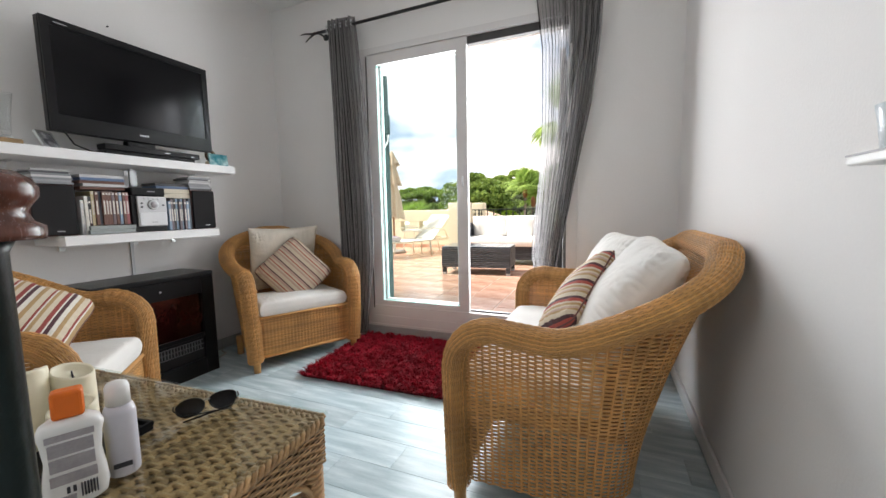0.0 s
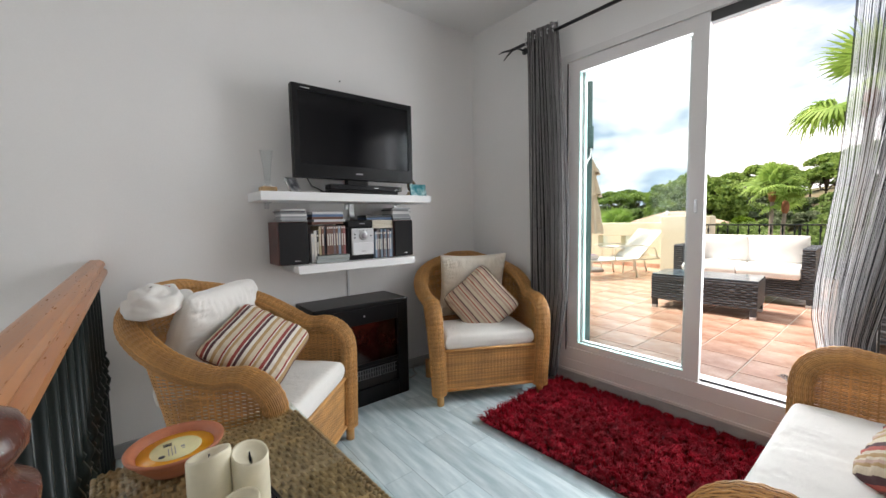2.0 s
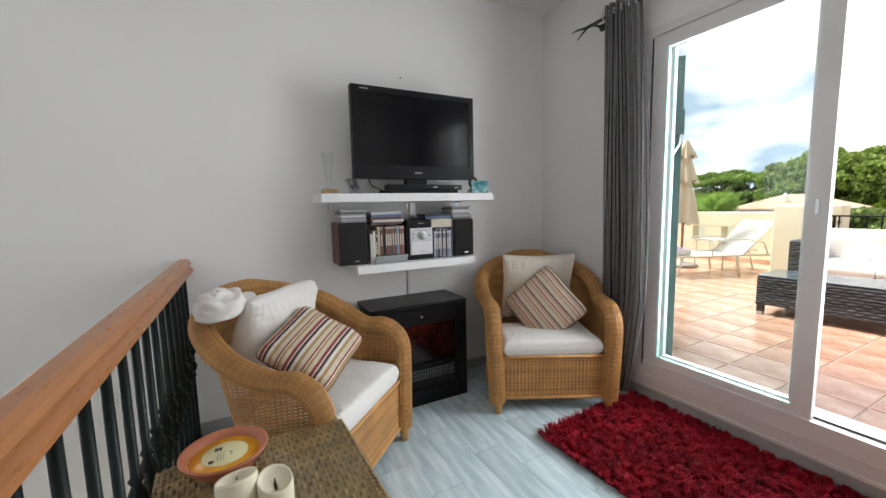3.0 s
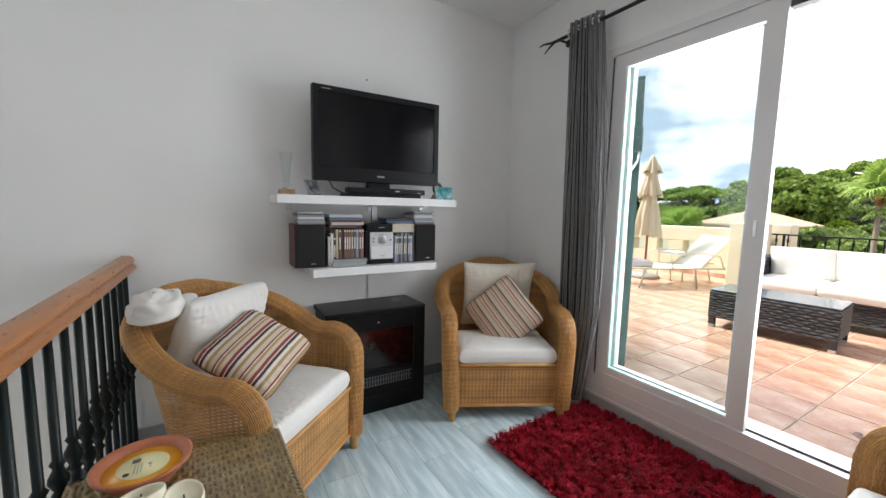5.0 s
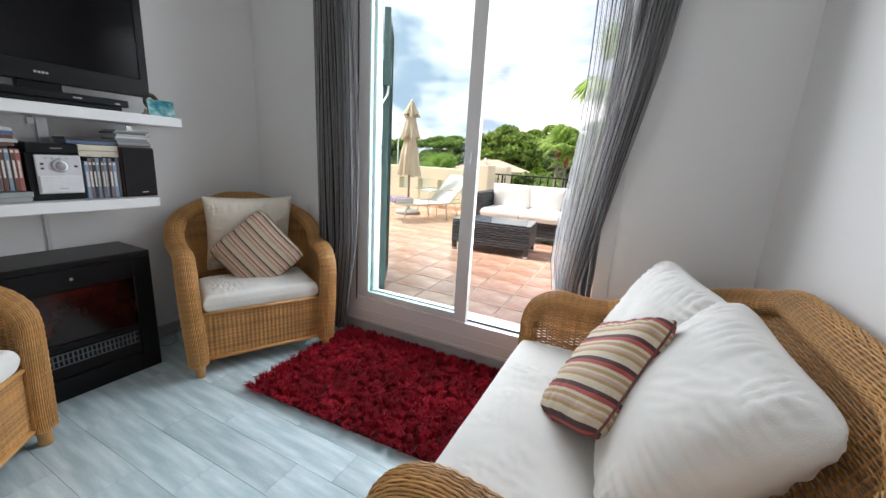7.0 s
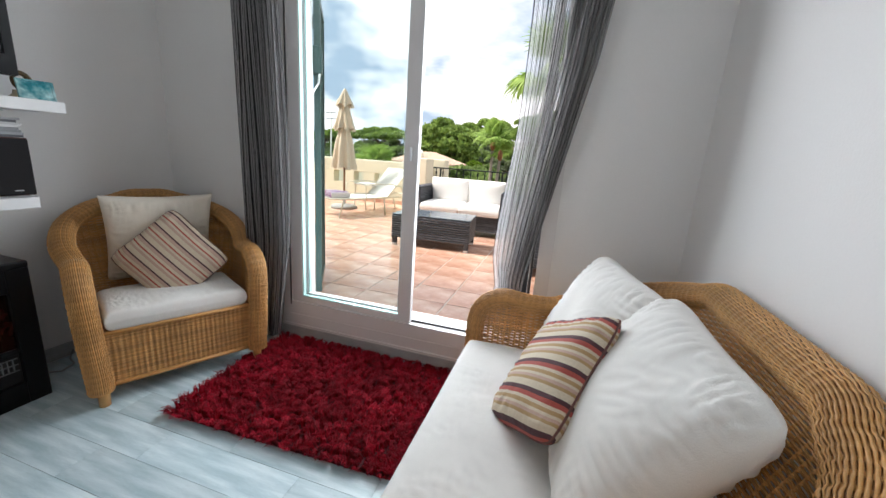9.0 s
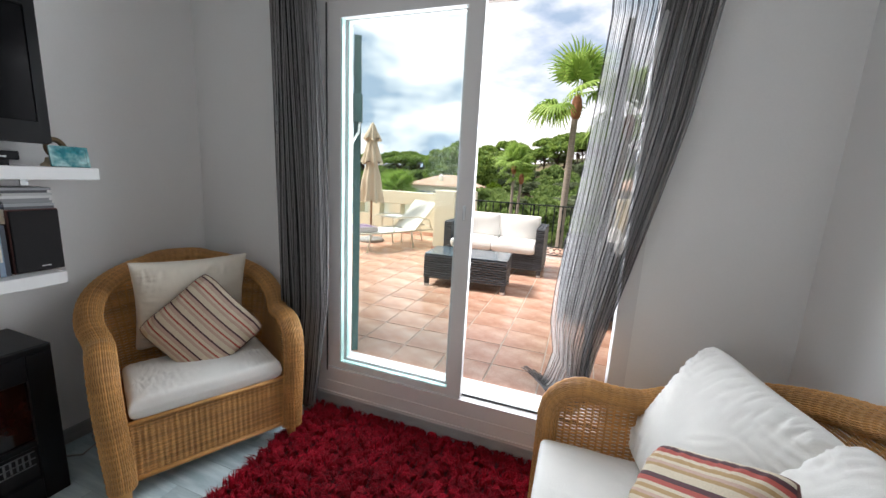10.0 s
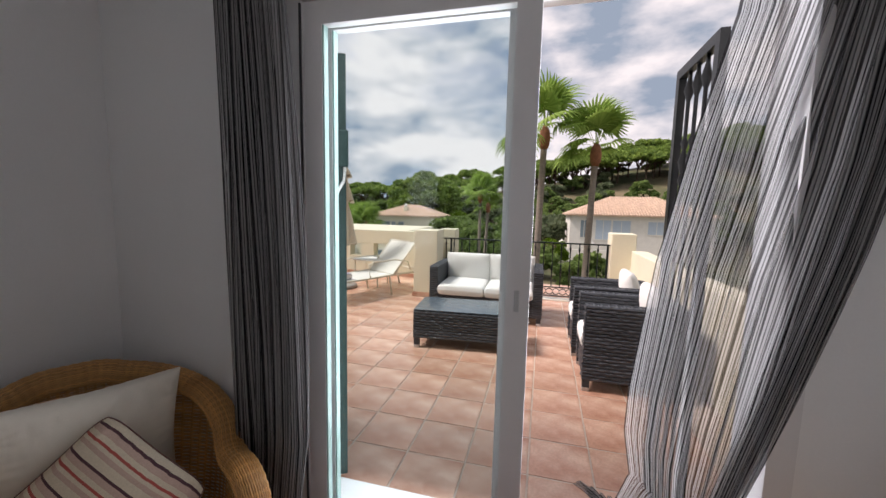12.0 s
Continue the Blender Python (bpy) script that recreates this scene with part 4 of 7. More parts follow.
def wicker_table():
    ob = thing("wicker_coffee_table", TABLE, "wicker coffee table with a loose glass top and open looped sides", "table")
    a, b, h = 0.442, 0.248, 0.502
    part("top_weave", flat_weave((-a, -b, h - 0.006), (1, 0, 0), (0, 1, 0), 2 * a, 2 * b, 0.0125, 0.027, 0.0064, 0.0024, 0.0030), SEAGRASS, ob, "flat woven top", True)
    part("top_stakes", ribbons([np.array([[x, -b, h - 0.006], [x, b, h - 0.006]]) for x in np.arange(-a + 0.0135, a, 0.027)], [np.array([[0, 0, 1.0]] * 2)] * 60, 0.0115, 0.0024, [np.array([[1.0, 0, 0]] * 2)] * 60), SEAGRASS, ob)
    # Dark sheet just under the top weave gives its gaps their shade.
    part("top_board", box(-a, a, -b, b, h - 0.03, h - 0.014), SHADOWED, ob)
    for (o, u, ln) in (((-a, -b - 0.004, 0.385), (1, 0, 0), 2 * a), ((a, b + 0.004, 0.385), (-1, 0, 0), 2 * a), ((a + 0.004, -b, 0.385), (0, 1, 0), 2 * b), ((-a - 0.004, b, 0.385), (0, -1, 0), 2 * b)):
        tagged(part("apron", flat_weave(o, u, (0, 0, 1), ln, h - 0.390, 0.0078, 0.019, 0.0041, 0.002, 0.0026), SEAGRASS, ob, smooth=True), kind="stuff")
    # The same shade colour behind the gaps of the apron.
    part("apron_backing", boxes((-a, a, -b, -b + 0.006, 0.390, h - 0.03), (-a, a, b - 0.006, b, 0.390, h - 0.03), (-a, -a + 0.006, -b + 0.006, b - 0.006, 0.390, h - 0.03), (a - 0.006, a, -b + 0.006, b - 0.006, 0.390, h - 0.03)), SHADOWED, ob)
    for pth in ([(-a, -b), (a, -b)], [(a, -b), (a, b)], [(a, b), (-a, b)], [(-a, b), (-a, -b)]):
        p0, p1 = np.array([*pth[0], h - 0.012]), np.array([*pth[1], h - 0.012])
        k = int(np.linalg.norm(p1 - p0) / 0.004)
        t = np.linspace(0, 1, k)
        out = np.cross((p1 - p0) / np.linalg.norm(p1 - p0), [0, 0, 1.0])
        strands = []
        for ph in (0, 2.09, 4.19):
            w = 2 * np.pi * t * np.linalg.norm(p1 - p0) / 0.05 + ph
            strands.append(sweep(p0 + (p1 - p0) * t[:, None] + out * (0.010 * np.cos(w))[:, None] + np.array([0, 0, 1.0]) * (0.009 * np.sin(2 * w))[:, None], 0.0058, 6))
        part("braid", joined(strands), SEAGRASS, ob, "plaited edge", True)
    for x in (-a + 0.02, a - 0.02):
        for y in (-b + 0.02, b - 0.02):
            part("leg", rod((x, y, 0), (x, y, 0.40), 0.019, 0.019, 10), SEAGRASS, ob, smooth=True)
            wrap = [(x + 0.023 * math.cos(q), y + 0.023 * math.sin(q), 0.02 + 0.37 * q / 160) for q in np.arange(0, 160, 0.45)]
            part("wrapping", sweep(wrap, 0.0042, 5), SEAGRASS, ob, smooth=True)
    for ax, half, off in (("x", a, b), ("y", b, a)):
        for sgn in (-1, 1):
            n = 3 if ax == "x" else 2
            for k in range(n):
                c = -half + 0.03 + (2 * half - 0.06) * (k + 0.5) / n
                r = (2 * half - 0.06) / n / 2
                for q, zc in ((1, 0.385), (-1, 0.25)):
                    arch = [(c + r * math.cos(t), sgn * (off - 0.01), zc - q * 0.105 * (1 - math.sin(t))) for t in np.linspace(0, np.pi, 18)]
                    if ax == "y":
                        arch = [(p[1], p[0], p[2]) for p in arch]
                    part("loop", sweep(arch, 0.007, 6), SEAGRASS, ob, smooth=True)
            bar = [(-half + 0.02, sgn * (off - 0.01), 0.14), (half - 0.02, sgn * (off - 0.01), 0.14)]
            if ax == "y":
                bar = [(p[1], p[0], p[2]) for p in bar]
            part("stretcher", sweep(np.linspace(bar[0], bar[1], 10), 0.013, 8), SEAGRASS, ob, smooth=True)
    part("table_glass", box(-a - 0.055, a + 0.012, -b - 0.012, b + 0.012, h + 0.001, h + 0.007, 0.002, 1), TABLE_GLASS, ob, "clear loose glass sheet")
    return ob


wicker_table()
TT = 0.509


def on_table(x, y, rz=0):
    return pose(x, y, TT, 0, 0, rz)


def pillar_candle(x, y, r, h, rz, dip):
    ob = thing("pillar_candle", on_table(x, y, rz), "cream pillar candle burnt down unevenly on a dark tray", "candle")
    n = 28
    ring = [(math.cos(t), math.sin(t)) for t in np.linspace(0, 2 * np.pi, n, endpoint=False)]
    v, f = [], []
    for rr, zz, tilt in ((r * 1.0, 0.012, 0), (r, 0.02, 0), (r * 1.01, h * 0.5, 0), (r, h - 0.006, dip), (r * 0.96, h, dip), (r * 0.86, h - 0.004, dip), (r * 0.8, h - 0.014, dip), (0.004, h - 0.018, dip)):
        for cx, cy in ring:
            v.append((rr * cx, rr * cy, zz + tilt * cx))
    for i in range(7):
        for k in range(n):
            f.append((i * n + k, i * n + (k + 1) % n, (i + 1) * n + (k + 1) % n, (i + 1) * n + k))
    f.append(tuple(reversed(range(n))))
    part("wax", (v, f), WAX, ob, smooth=True)
    part("wick", rod((0, 0, h - 0.022), (0.002, 0, h - 0.002), 0.0015, n=6), DARK_PRINT, ob)
    return tagged(ob, "", "", "candles on the tray")


tray = thing("candle_tray", on_table(-0.915, 0.875, 8), "small dark square tray with candles and pebbles", "tray")
part("base", box(-0.105, 0.105, -0.095, 0.095, 0.0, 0.010, 0.002, 1), BLACK, tray)
part("lip", boxes((-0.105, 0.105, -0.095, -0.088, 0.0102, 0.020), (-0.105, 0.105, 0.088, 0.095, 0.0102, 0.020), (-0.105, -0.098, -0.088, 0.088, 0.0102, 0.020), (0.098, 0.105, -0.088, 0.088, 0.0102, 0.020)), BLACK, tray)
pillar_candle(-0.978, 0.836, 0.041, 0.165, 20, 0.012)
pillar_candle(-0.955, 0.908, 0.036, 0.150, 200, 0.010)
pillar_candle(-0.873, 0.868, 0.038, 0.105, 100, 0.006)
rng_p = random.Random(5)
for px, py in ((-0.875, 0.945), (-0.855, 0.925), (-0.842, 0.948), (-0.838, 0.915), (-0.905, 0.955), (-0.893, 0.930)):
    bm = bmesh.new()
    bmesh.ops.create_icosphere(bm, subdivisions=2, radius=0.012)
    for v in bm.verts:
        v.co.x *= 1.35
        v.co.z *= 0.75
    ob = part("pebble", bm, PEBBLE, None, "smooth beige pebble on the candle tray", True, pose(px, py, TT + 0.0185, 0, 0, rng_p.uniform(0, 180)))
    tagged(ob, "", "pebble", "pebbles on the tray")

bowl = thing("citronella_bowl", on_table(-1.282, 0.797) @ Matrix.Scale(1.02, 4), "terracotta bowl of orange citronella wax with a round label", "candle bowl")
part("dish", lathe([(0.045, 0.0), (0.062, 0.004), (0.088, 0.034), (0.094, 0.046), (0.106, 0.055), (0.108, 0.062), (0.103, 0.064), (0.092, 0.056), (0.086, 0.047), (0.0841, 0.044)], 40), TERRACOTTA, bowl, smooth=True)
part("wax", lathe([(0.083, 0.040), (0.083, 0.0455), (0.002, 0.046)], 36), ORANGE_WAX, bowl, "orange wax", True)
lab = part("sticker", lathe([(0.056, 0.0463), (0.056, 0.0473), (0.002, 0.0474)], 36), PAPER, bowl, "pale yellow round paper label", True)
part("barcode", boxes(*[(-0.034 + 0.0035 * k, -0.0322 + 0.0035 * k, -0.026, -0.008, 0.0476, 0.0480) for k in range(5)]), DARK_PRINT, lab)
part("print", boxes((-0.004, 0.004, 0.010, 0.018, 0.0476, 0.0480), (0.010, 0.014, 0.012, 0.018, 0.0476, 0.0480), (-0.012, 0.030, -0.004, -0.002, 0.0476, 0.048), (-0.010, 0.034, -0.011, -0.009, 0.0476, 0.048), (-0.006, 0.030, -0.018, -0.016, 0.0476, 0.048)), GREY_PRINT, lab)
part("stamp", lathe([(0.007, 0.0476), (0.007, 0.0481), (0.001, 0.0481)], 16, (0.028, -0.032, 0)), DARK_PRINT, lab)


def bottle_front():
    """Flat lotion bottle with pinched sides and an orange cap."""
    ob = thing("lotion_bottle", on_table(-0.718, 0.802, 64) @ Matrix.Scale(1.06, 4), "white lotion bottle with an orange cap and grey print", "bottle")
    prof = [(0.030, 0.0), (0.037, 0.004), (0.040, 0.02), (0.038, 0.045), (0.034, 0.075), (0.037, 0.105), (0.040, 0.120), (0.036, 0.132), (0.024, 0.140), (0.018, 0.1405)]
    n = 32
    v, f = [], []
    for r, z in prof:
        for t in np.linspace(0, 2 * np.pi, n, endpoint=False):
            cx, cy = math.cos(t), math.sin(t)
            v.append((r * abs(cx) ** 0.7 * np.sign(cx), 0.62 * min(r, 0.034) * abs(cy) ** 0.8 * np.sign(cy), z))
    for i in range(len(prof) - 1):
        for k in range(n):
            f.append((i * n + k, i * n + (k + 1) % n, (i + 1) * n + (k + 1) % n, (i + 1) * n + k))
    f += [tuple(reversed(range(n))), tuple(range((len(prof) - 1) * n, len(prof) * n))]
    part("body", (v, f), WHITE_PLASTIC, ob, smooth=True)
    part("cap", box(-0.019, 0.019, -0.014, 0.014, 0.1405, 0.184, 0.005, 2), ORANGE, ob, "orange flip cap")
    lb = part("label_print", boxes((-0.028, 0.028, -0.0226, -0.0215, 0.112, 0.122), (-0.026, 0.026, -0.0226, -0.0215, 0.088, 0.108), (-0.026, 0.026, -0.0226, -0.0215, 0.064, 0.084), (-0.027, 0.027, -0.0226, -0.0215, 0.042, 0.058), (-0.028, 0.0, -0.0226, -0.0215, 0.014, 0.022)), GREY_PRINT, ob, "blocks of small grey print")
    part("barcode", boxes(*[(0.006 + 0.0036 * k, 0.0078 + 0.0036 * k, -0.0230, -0.0218, 0.014, 0.036) for k in range(6)]), DARK_PRINT, lb)
    part("symbol", boxes((-0.010, -0.006, -0.0230, -0.0218, 0.026, 0.036), (-0.003, 0.001, -0.0230, -0.0218, 0.026, 0.036)), DARK_PRINT, lb)
    return ob


bottle_front()
spray = thing("spray_bottle", on_table(-0.725, 0.875, 60) @ Matrix.Scale(1.12, 4), "slim white spray bottle with a rounded cap", "bottle")
part("body", lathe([(0.020, 0), (0.022, 0.003), (0.022, 0.105), (0.019, 0.116), (0.015, 0.119)], 24), surf("pale_lilac_plastic", (0.62, 0.62, 0.68), 0.35, 0.03), spray, smooth=True)
part("cap", lathe([(0.0165, 0.1195), (0.0165, 0.147), (0.014, 0.154), (0.008, 0.157), (0.001, 0.158)], 24), WHITE_PLASTIC, spray, smooth=True)
part("print", boxes((-0.012, 0.012, -0.0228, -0.0215, 0.018, 0.026)), DARK_PRINT, spray)
tube = thing("sun_cream_tube", on_table(-0.760, 0.815, 30), "small yellow sun cream bottle behind the others", "bottle")
part("body", box(-0.020, 0.020, -0.013, 0.013, 0, 0.10, 0.008, 3), YELLOW, tube, smooth=True)
part("cap", lathe([(0.012, 0.1005), (0.012, 0.118), (0.010, 0.12), (0.001, 0.1205)], 16), YELLOW, tube, smooth=True)


def sunglasses():
    ob = thing("sunglasses", on_table(-0.775, 1.075, 58), "dark aviator sunglasses with thin metal frame lying folded open", "sunglasses")
    lens = surf("smoked_lens", (0.015, 0.015, 0.018), 0.08, 0.05)
    for s in (-1, 1):
        ring = [(s * 0.034 + 0.029 * math.cos(t) * (1 + 0.12 * math.sin(t) * s), 0.004 * math.cos(2 * t), 0.026 + 0.022 * math.sin(t)) for t in np.linspace(0, 2 * np.pi, 30, endpoint=False)]
        part("rim", sweep(ring, 0.0014, 6, True), BLACK, ob, smooth=True)
        inner = [(s * 0.034, 0.0, 0.026)] + ring
        part("lens", (inner + [(p[0], p[1] + 0.0018, p[2]) for p in inner], [(0, 1 + k, 1 + (k + 1) % 30) for k in range(30)] + [(31, 32 + (k + 1) % 30, 32 + k) for k in range(30)]), lens, ob, "smoked lens", True)
        part("temple", sweep([(s * 0.066, 0.0, 0.036), (s * 0.067, -0.008, 0.03), (s * 0.05, -0.014 - 0.004 * s, 0.012), (-s * 0.05, -0.018 - 0.004 * s, 0.004)], 0.0018, 6), BLACK, ob, smooth=True)
    part("bridge", sweep([(-0.007, 0, 0.034), (0, -0.003, 0.037), (0.007, 0, 0.034)], 0.0014, 6), STEEL, ob, smooth=True)
    return ob


sunglasses()

# ---- stair rail ----
def stair_rail():
    ob = thing("stair_rail", pose(0, 0, 0), "varnished wooden handrail on dark green turned iron balusters", "railing")
    prof = [(-0.016, 0.0), (-0.040, 0.004), (-0.040, 0.020), (-0.026, 0.030), (-0.034, 0.046), (-0.030, 0.060), (-0.015, 0.070), (0.015, 0.070), (0.030, 0.060), (0.034, 0.046), (0.026, 0.030), (0.040, 0.020), (0.040, 0.004), (0.016, 0.0)]
    xs = [XW, -0.44, -0.425, -0.412, -0.402]
    sc = [1, 1, 0.97, 0.9, 0.75]
    n = len(prof)
    v = [(x, 0.597 + a * k, 0.913 + 0.035 + (b - 0.035) * k) for x, k in zip(xs, sc) for a, b in prof]
    f = [(i * n + q, i * n + (q + 1) % n, (i + 1) * n + (q + 1) % n, (i + 1) * n + q) for i in range(len(xs) - 1) for q in range(n)]
    f += [tuple(reversed(range(n))), tuple(range((len(xs) - 1) * n, len(xs) * n))]
    part("handrail", (v, f), WOOD_RAIL, ob, "varnished pine handrail")
    turned = [(0.011, -0.02), (0.011, 0.36), (0.018, 0.372), (0.011, 0.385), (0.022, 0.41), (0.024, 0.425), (0.012, 0.45), (0.019, 0.46), (0.012, 0.47), (0.024, 0.495), (0.022, 0.51), (0.011, 0.535), (0.018, 0.548), (0.011, 0.56), (0.011, 0.915)]
    me = data_of("baluster", *lathe(turned, 10), smooth=True)
    me.materials.append(IRON)
    for k in range(15):
        part("baluster", me, None, ob, at=pose(XW + 0.05 + 0.128 * k, 0.597, 0))
    part("newel_post", lathe([(0.034, -0.02), (0.034, 0.10), (0.027, 0.12), (0.027, 0.955), (0.032, 0.966)], 14, (-0.432, 0.635, 0)), IRON, ob, "dark green iron end post", True)
    part("newel_cap", lathe([(0.032, 0.9665), (0.053, 0.9675), (0.054, 0.972), (0.054, 0.980), (0.046, 0.985), (0.042, 0.994), (0.046, 1.001), (0.051, 1.008), (0.052, 1.016), (0.048, 1.025), (0.037, 1.032), (0.018, 1.035), (0.002, 1.0352)], 32, (-0.432, 0.635, 0)), WOOD_NEWEL, ob, "turned mahogany newel cap", True)
    part("foot_bar", box(XW, -0.37, 0.585, 0.609, -0.004, 0.012, 0.003, 1), IRON, ob)
    return ob


stair_rail()
structure("trim_stair_edge", box(XW + 0.012, -0.30, 0.505, 0.53, -0.16, -0.003, 0.004, 1), SKIRT, "grey tile edge of the stairwell")

# ---- television wall ----
def wall_shelf(name, y0, y1, ztop, depth, label):
    ob = thing(name, pose(XW, 0, ztop), label, "shelf")
    part("board", box(0.001, depth, y0, y1, -0.048, 0, 0.003, 2), LACQUER, ob)
    for y in (y0 + 0.10, (y0 + y1) / 2 + 0.05, y1 - 0.12):
        part("bracket", boxes((0.002, 0.008, y - 0.012, y + 0.012, -0.085, -0.0485), (0.008, 0.07, y - 0.010, y + 0.010, -0.054, -0.0485)), STEEL, ob, "small metal bracket")
    return ob


wall_shelf("wall_shelf", 1.262, 2.361, 1.308, 0.285, "long thick white wall shelf under the television")
wall_shelf("wall_shelf", 1.437, 2.214, 0.901, 0.288, "short thick white wall shelf holding discs and a stereo")

tv = thing("television", pose(-2.305, 1.851, 1.308), "large black flat television on a low stand, switched off", "television")
part("cabinet", box(0.0, 0.040, -0.395, 0.395, 0.085, 0.600, 0.006, 3), BLACK, tv)
part("rear_housing", box(-0.05, -0.0005, -0.30, 0.30, 0.13, 0.54, 0.02, 3), BLACK, tv)
part("screen", box(0.0405, 0.043, -0.360, 0.360, 0.165, 0.565, 0.001, 1), SCREEN, tv, "dark glossy screen")
part("bezel", boxes((0.0402, 0.049, -0.393, -0.361, 0.088, 0.598), (0.0402, 0.049, 0.361, 0.393, 0.088, 0.598), (0.0402, 0.049, -0.361, 0.361, 0.566, 0.598), (0.0402, 0.049, -0.361, 0.361, 0.088, 0.164)), BLACK, tv)
part("badge", boxes(*[(0.0492, 0.0502, -0.024 + 0.012 * k, -0.016 + 0.012 * k, 0.118, 0.126) for k in range(4)]), STEEL, tv, "small silver badge bars")
part("badge_small", boxes((0.0492, 0.0498, -0.345, -0.295, 0.578, 0.582)), STEEL, tv)
part("neck", box(-0.03, 0.02, -0.07, 0.07, 0.020, 0.090, 0.006, 2), BLACK, tv)
part("foot", box(-0.10, 0.09, -0.21, 0.21, 0.0, 0.020, 0.006, 2), BLACK, tv)
recorder = thing("disc_player", pose(-2.278, 1.895, 1.308), "flat black disc player in front of the television foot", "disc player")
part("body", box(-0.015, 0.062, -0.255, 0.235, 0.021, 0.052, 0.004, 2), BLACK, recorder)
part("feet", box(0.0, 0.05, -0.23, 0.21, 0.0, 0.0208), BLACK, recorder)
part("front_print", boxes((0.0622, 0.063, 0.03, 0.06, 0.034, 0.039), (0.0622, 0.063, 0.18, 0.20, 0.030, 0.034)), STEEL, recorder)
cable = part("cable", sweep([(-2.44, 1.60, 1.50), (-2.42, 1.575, 1.42), (-2.40, 1.60, 1.36), (-2.36, 1.66, 1.325), (-2.33, 1.70, 1.322)], 0.004, 6), BLACK, None, "thin black television cable hanging behind the shelf", True)
tagged(cable, "", "cable")
cover = part("cable_cover", box(XW, XW + 0.010, 1.845, 1.862, 0.075, 0.852, 0.002, 1), surf("grey_white_conduit", (0.62, 0.63, 0.64), 0.5, 0.03), None, "narrow pale plastic cable cover on the wall")
tagged(cover, "", "cable cover")
cover = part("cable_cover", box(XW, XW + 0.014, 1.875, 1.915, 0.905, 1.258, 0.002, 1), STEEL, None, "slim grey wall rail between the shelves")
tagged(cover, "", "cable cover")
hook = part("nail", rod((XW - 0.002, 1.845, 2.05), (XW + 0.010, 1.845, 2.05), 0.004, n=8), DARK_PRINT, None, "small dark nail stuck in the white wall")
tagged(hook, "", "nail")

vase = thing("glass_vase", pose(-2.305, 1.325, 1.308), "tall thin glass vase on a wooden foot", "vase")
part("foot", box(-0.035, 0.035, -0.040, 0.040, 0.0, 0.028, 0.004, 2), surf("pale_olive_wood", (0.36, 0.23, 0.11), 0.5, 0.25, 14, 0.1), vase, "pale wooden foot")
part("collar", lathe([(0.018, 0.0285), (0.022, 0.034), (0.014, 0.042)], 16), STEEL, vase, smooth=True)
part("glass", lathe([(0.013, 0.043), (0.017, 0.06), (0.022, 0.14), (0.034, 0.225), (0.032, 0.225), (0.020, 0.14), (0.014, 0.065), (0.001, 0.062)], 22), VASE_GLASS, vase, "clear fluted glass", True)


def photo_frame(m, w, h, border, picture, label):
    ob = thing("photo_frame", m, label, "photo frame")
    part("border", boxes((-0.006, 0.006, -w / 2, -w / 2 + 0.008, 0, h), (-0.006, 0.006, w / 2 - 0.008, w / 2, 0, h), (-0.006, 0.006, -w / 2 + 0.008, w / 2 - 0.008, 0, 0.008), (-0.006, 0.006, -w / 2 + 0.008, w / 2 - 0.008, h - 0.008, h)), border, ob)
    part("picture", box(-0.004, 0.003, -w / 2 + 0.008, w / 2 - 0.008, 0.008, h - 0.008), picture, ob, "blue-green seaside picture")
    part("strut", box(-0.045, -0.0065, -0.01, 0.01, 0.0, 0.004), border, ob)
    return ob


SEA = surf("sea_picture", (0.05, 0.36, 0.42), 0.2, 0.4, 22, 0.0, second=(0.35, 0.55, 0.55))
GREYPIC = surf("grey_picture", (0.10, 0.10, 0.11), 0.2, 0.4, 30, 0.0, second=(0.35, 0.35, 0.36))
photo_frame(pose(-2.275, 2.305, 1.309, 0, -12, -8), 0.120, 0.082, SEA, SEA, "small turquoise seaside picture in a glass frame")
photo_frame(pose(-2.300, 1.475, 1.309, 0, -28, 25), 0.080, 0.095, STEEL, GREYPIC, "small dark picture in a silver frame leaning back")
orn = thing("ornament", pose(-2.335, 2.262, 1.308), "small bronze-coloured curled ornament with a shell", "ornament")
BRONZE = surf("dark_bronze", (0.12, 0.075, 0.035), 0.4, 0.2, 20, 0.1, metal=0.6)
part("figure", sweep([(0, 0.02 + 0.035 * math.cos(t) * (1 - t / 9), 0.07 + 0.042 * math.sin(t) * (1 - t / 14)) for t in np.linspace(0.2, 6.0, 26)], np.linspace(0.012, 0.005, 26), 8), BRONZE, orn, smooth=True)
part("foot", lathe([(0.026, 0), (0.024, 0.008), (0.012, 0.018), (0.009, 0.035)], 16), surf("pale_shell", (0.6, 0.48, 0.33), 0.5, 0.2), orn, smooth=True)


# ---- stereo, speakers, discs on the lower shelf ----
SZ = 0.902
ROSEWOOD = surf("dark_rosewood", (0.085, 0.025, 0.020), 0.4, 0.25, 8, 0.05, stretch=(10, 10, 2))
for y0, y1, face in ((1.355, 1.522, -2.262), (2.092, 2.242, -2.262)):
    sp = thing("loudspeaker", pose(-2.36, (y0 + y1) / 2, SZ), "dark wood loudspeaker with a black cloth front", "loudspeaker", "stereo speakers")
    w = (y1 - y0) / 2
    part("cabinet", box(-0.10, 0.085, -w, w, 0, 0.243, 0.003, 2), ROSEWOOD, sp)
    part("grille", box(0.0855, 0.098, -w + 0.004, w - 0.004, 0.004, 0.239, 0.004, 2), BLACK_MATT, sp, "black cloth grille")
    part("badge", boxes((0.0982, 0.099, 0.0, 0.028, 0.020, 0.024)), STEEL, sp)
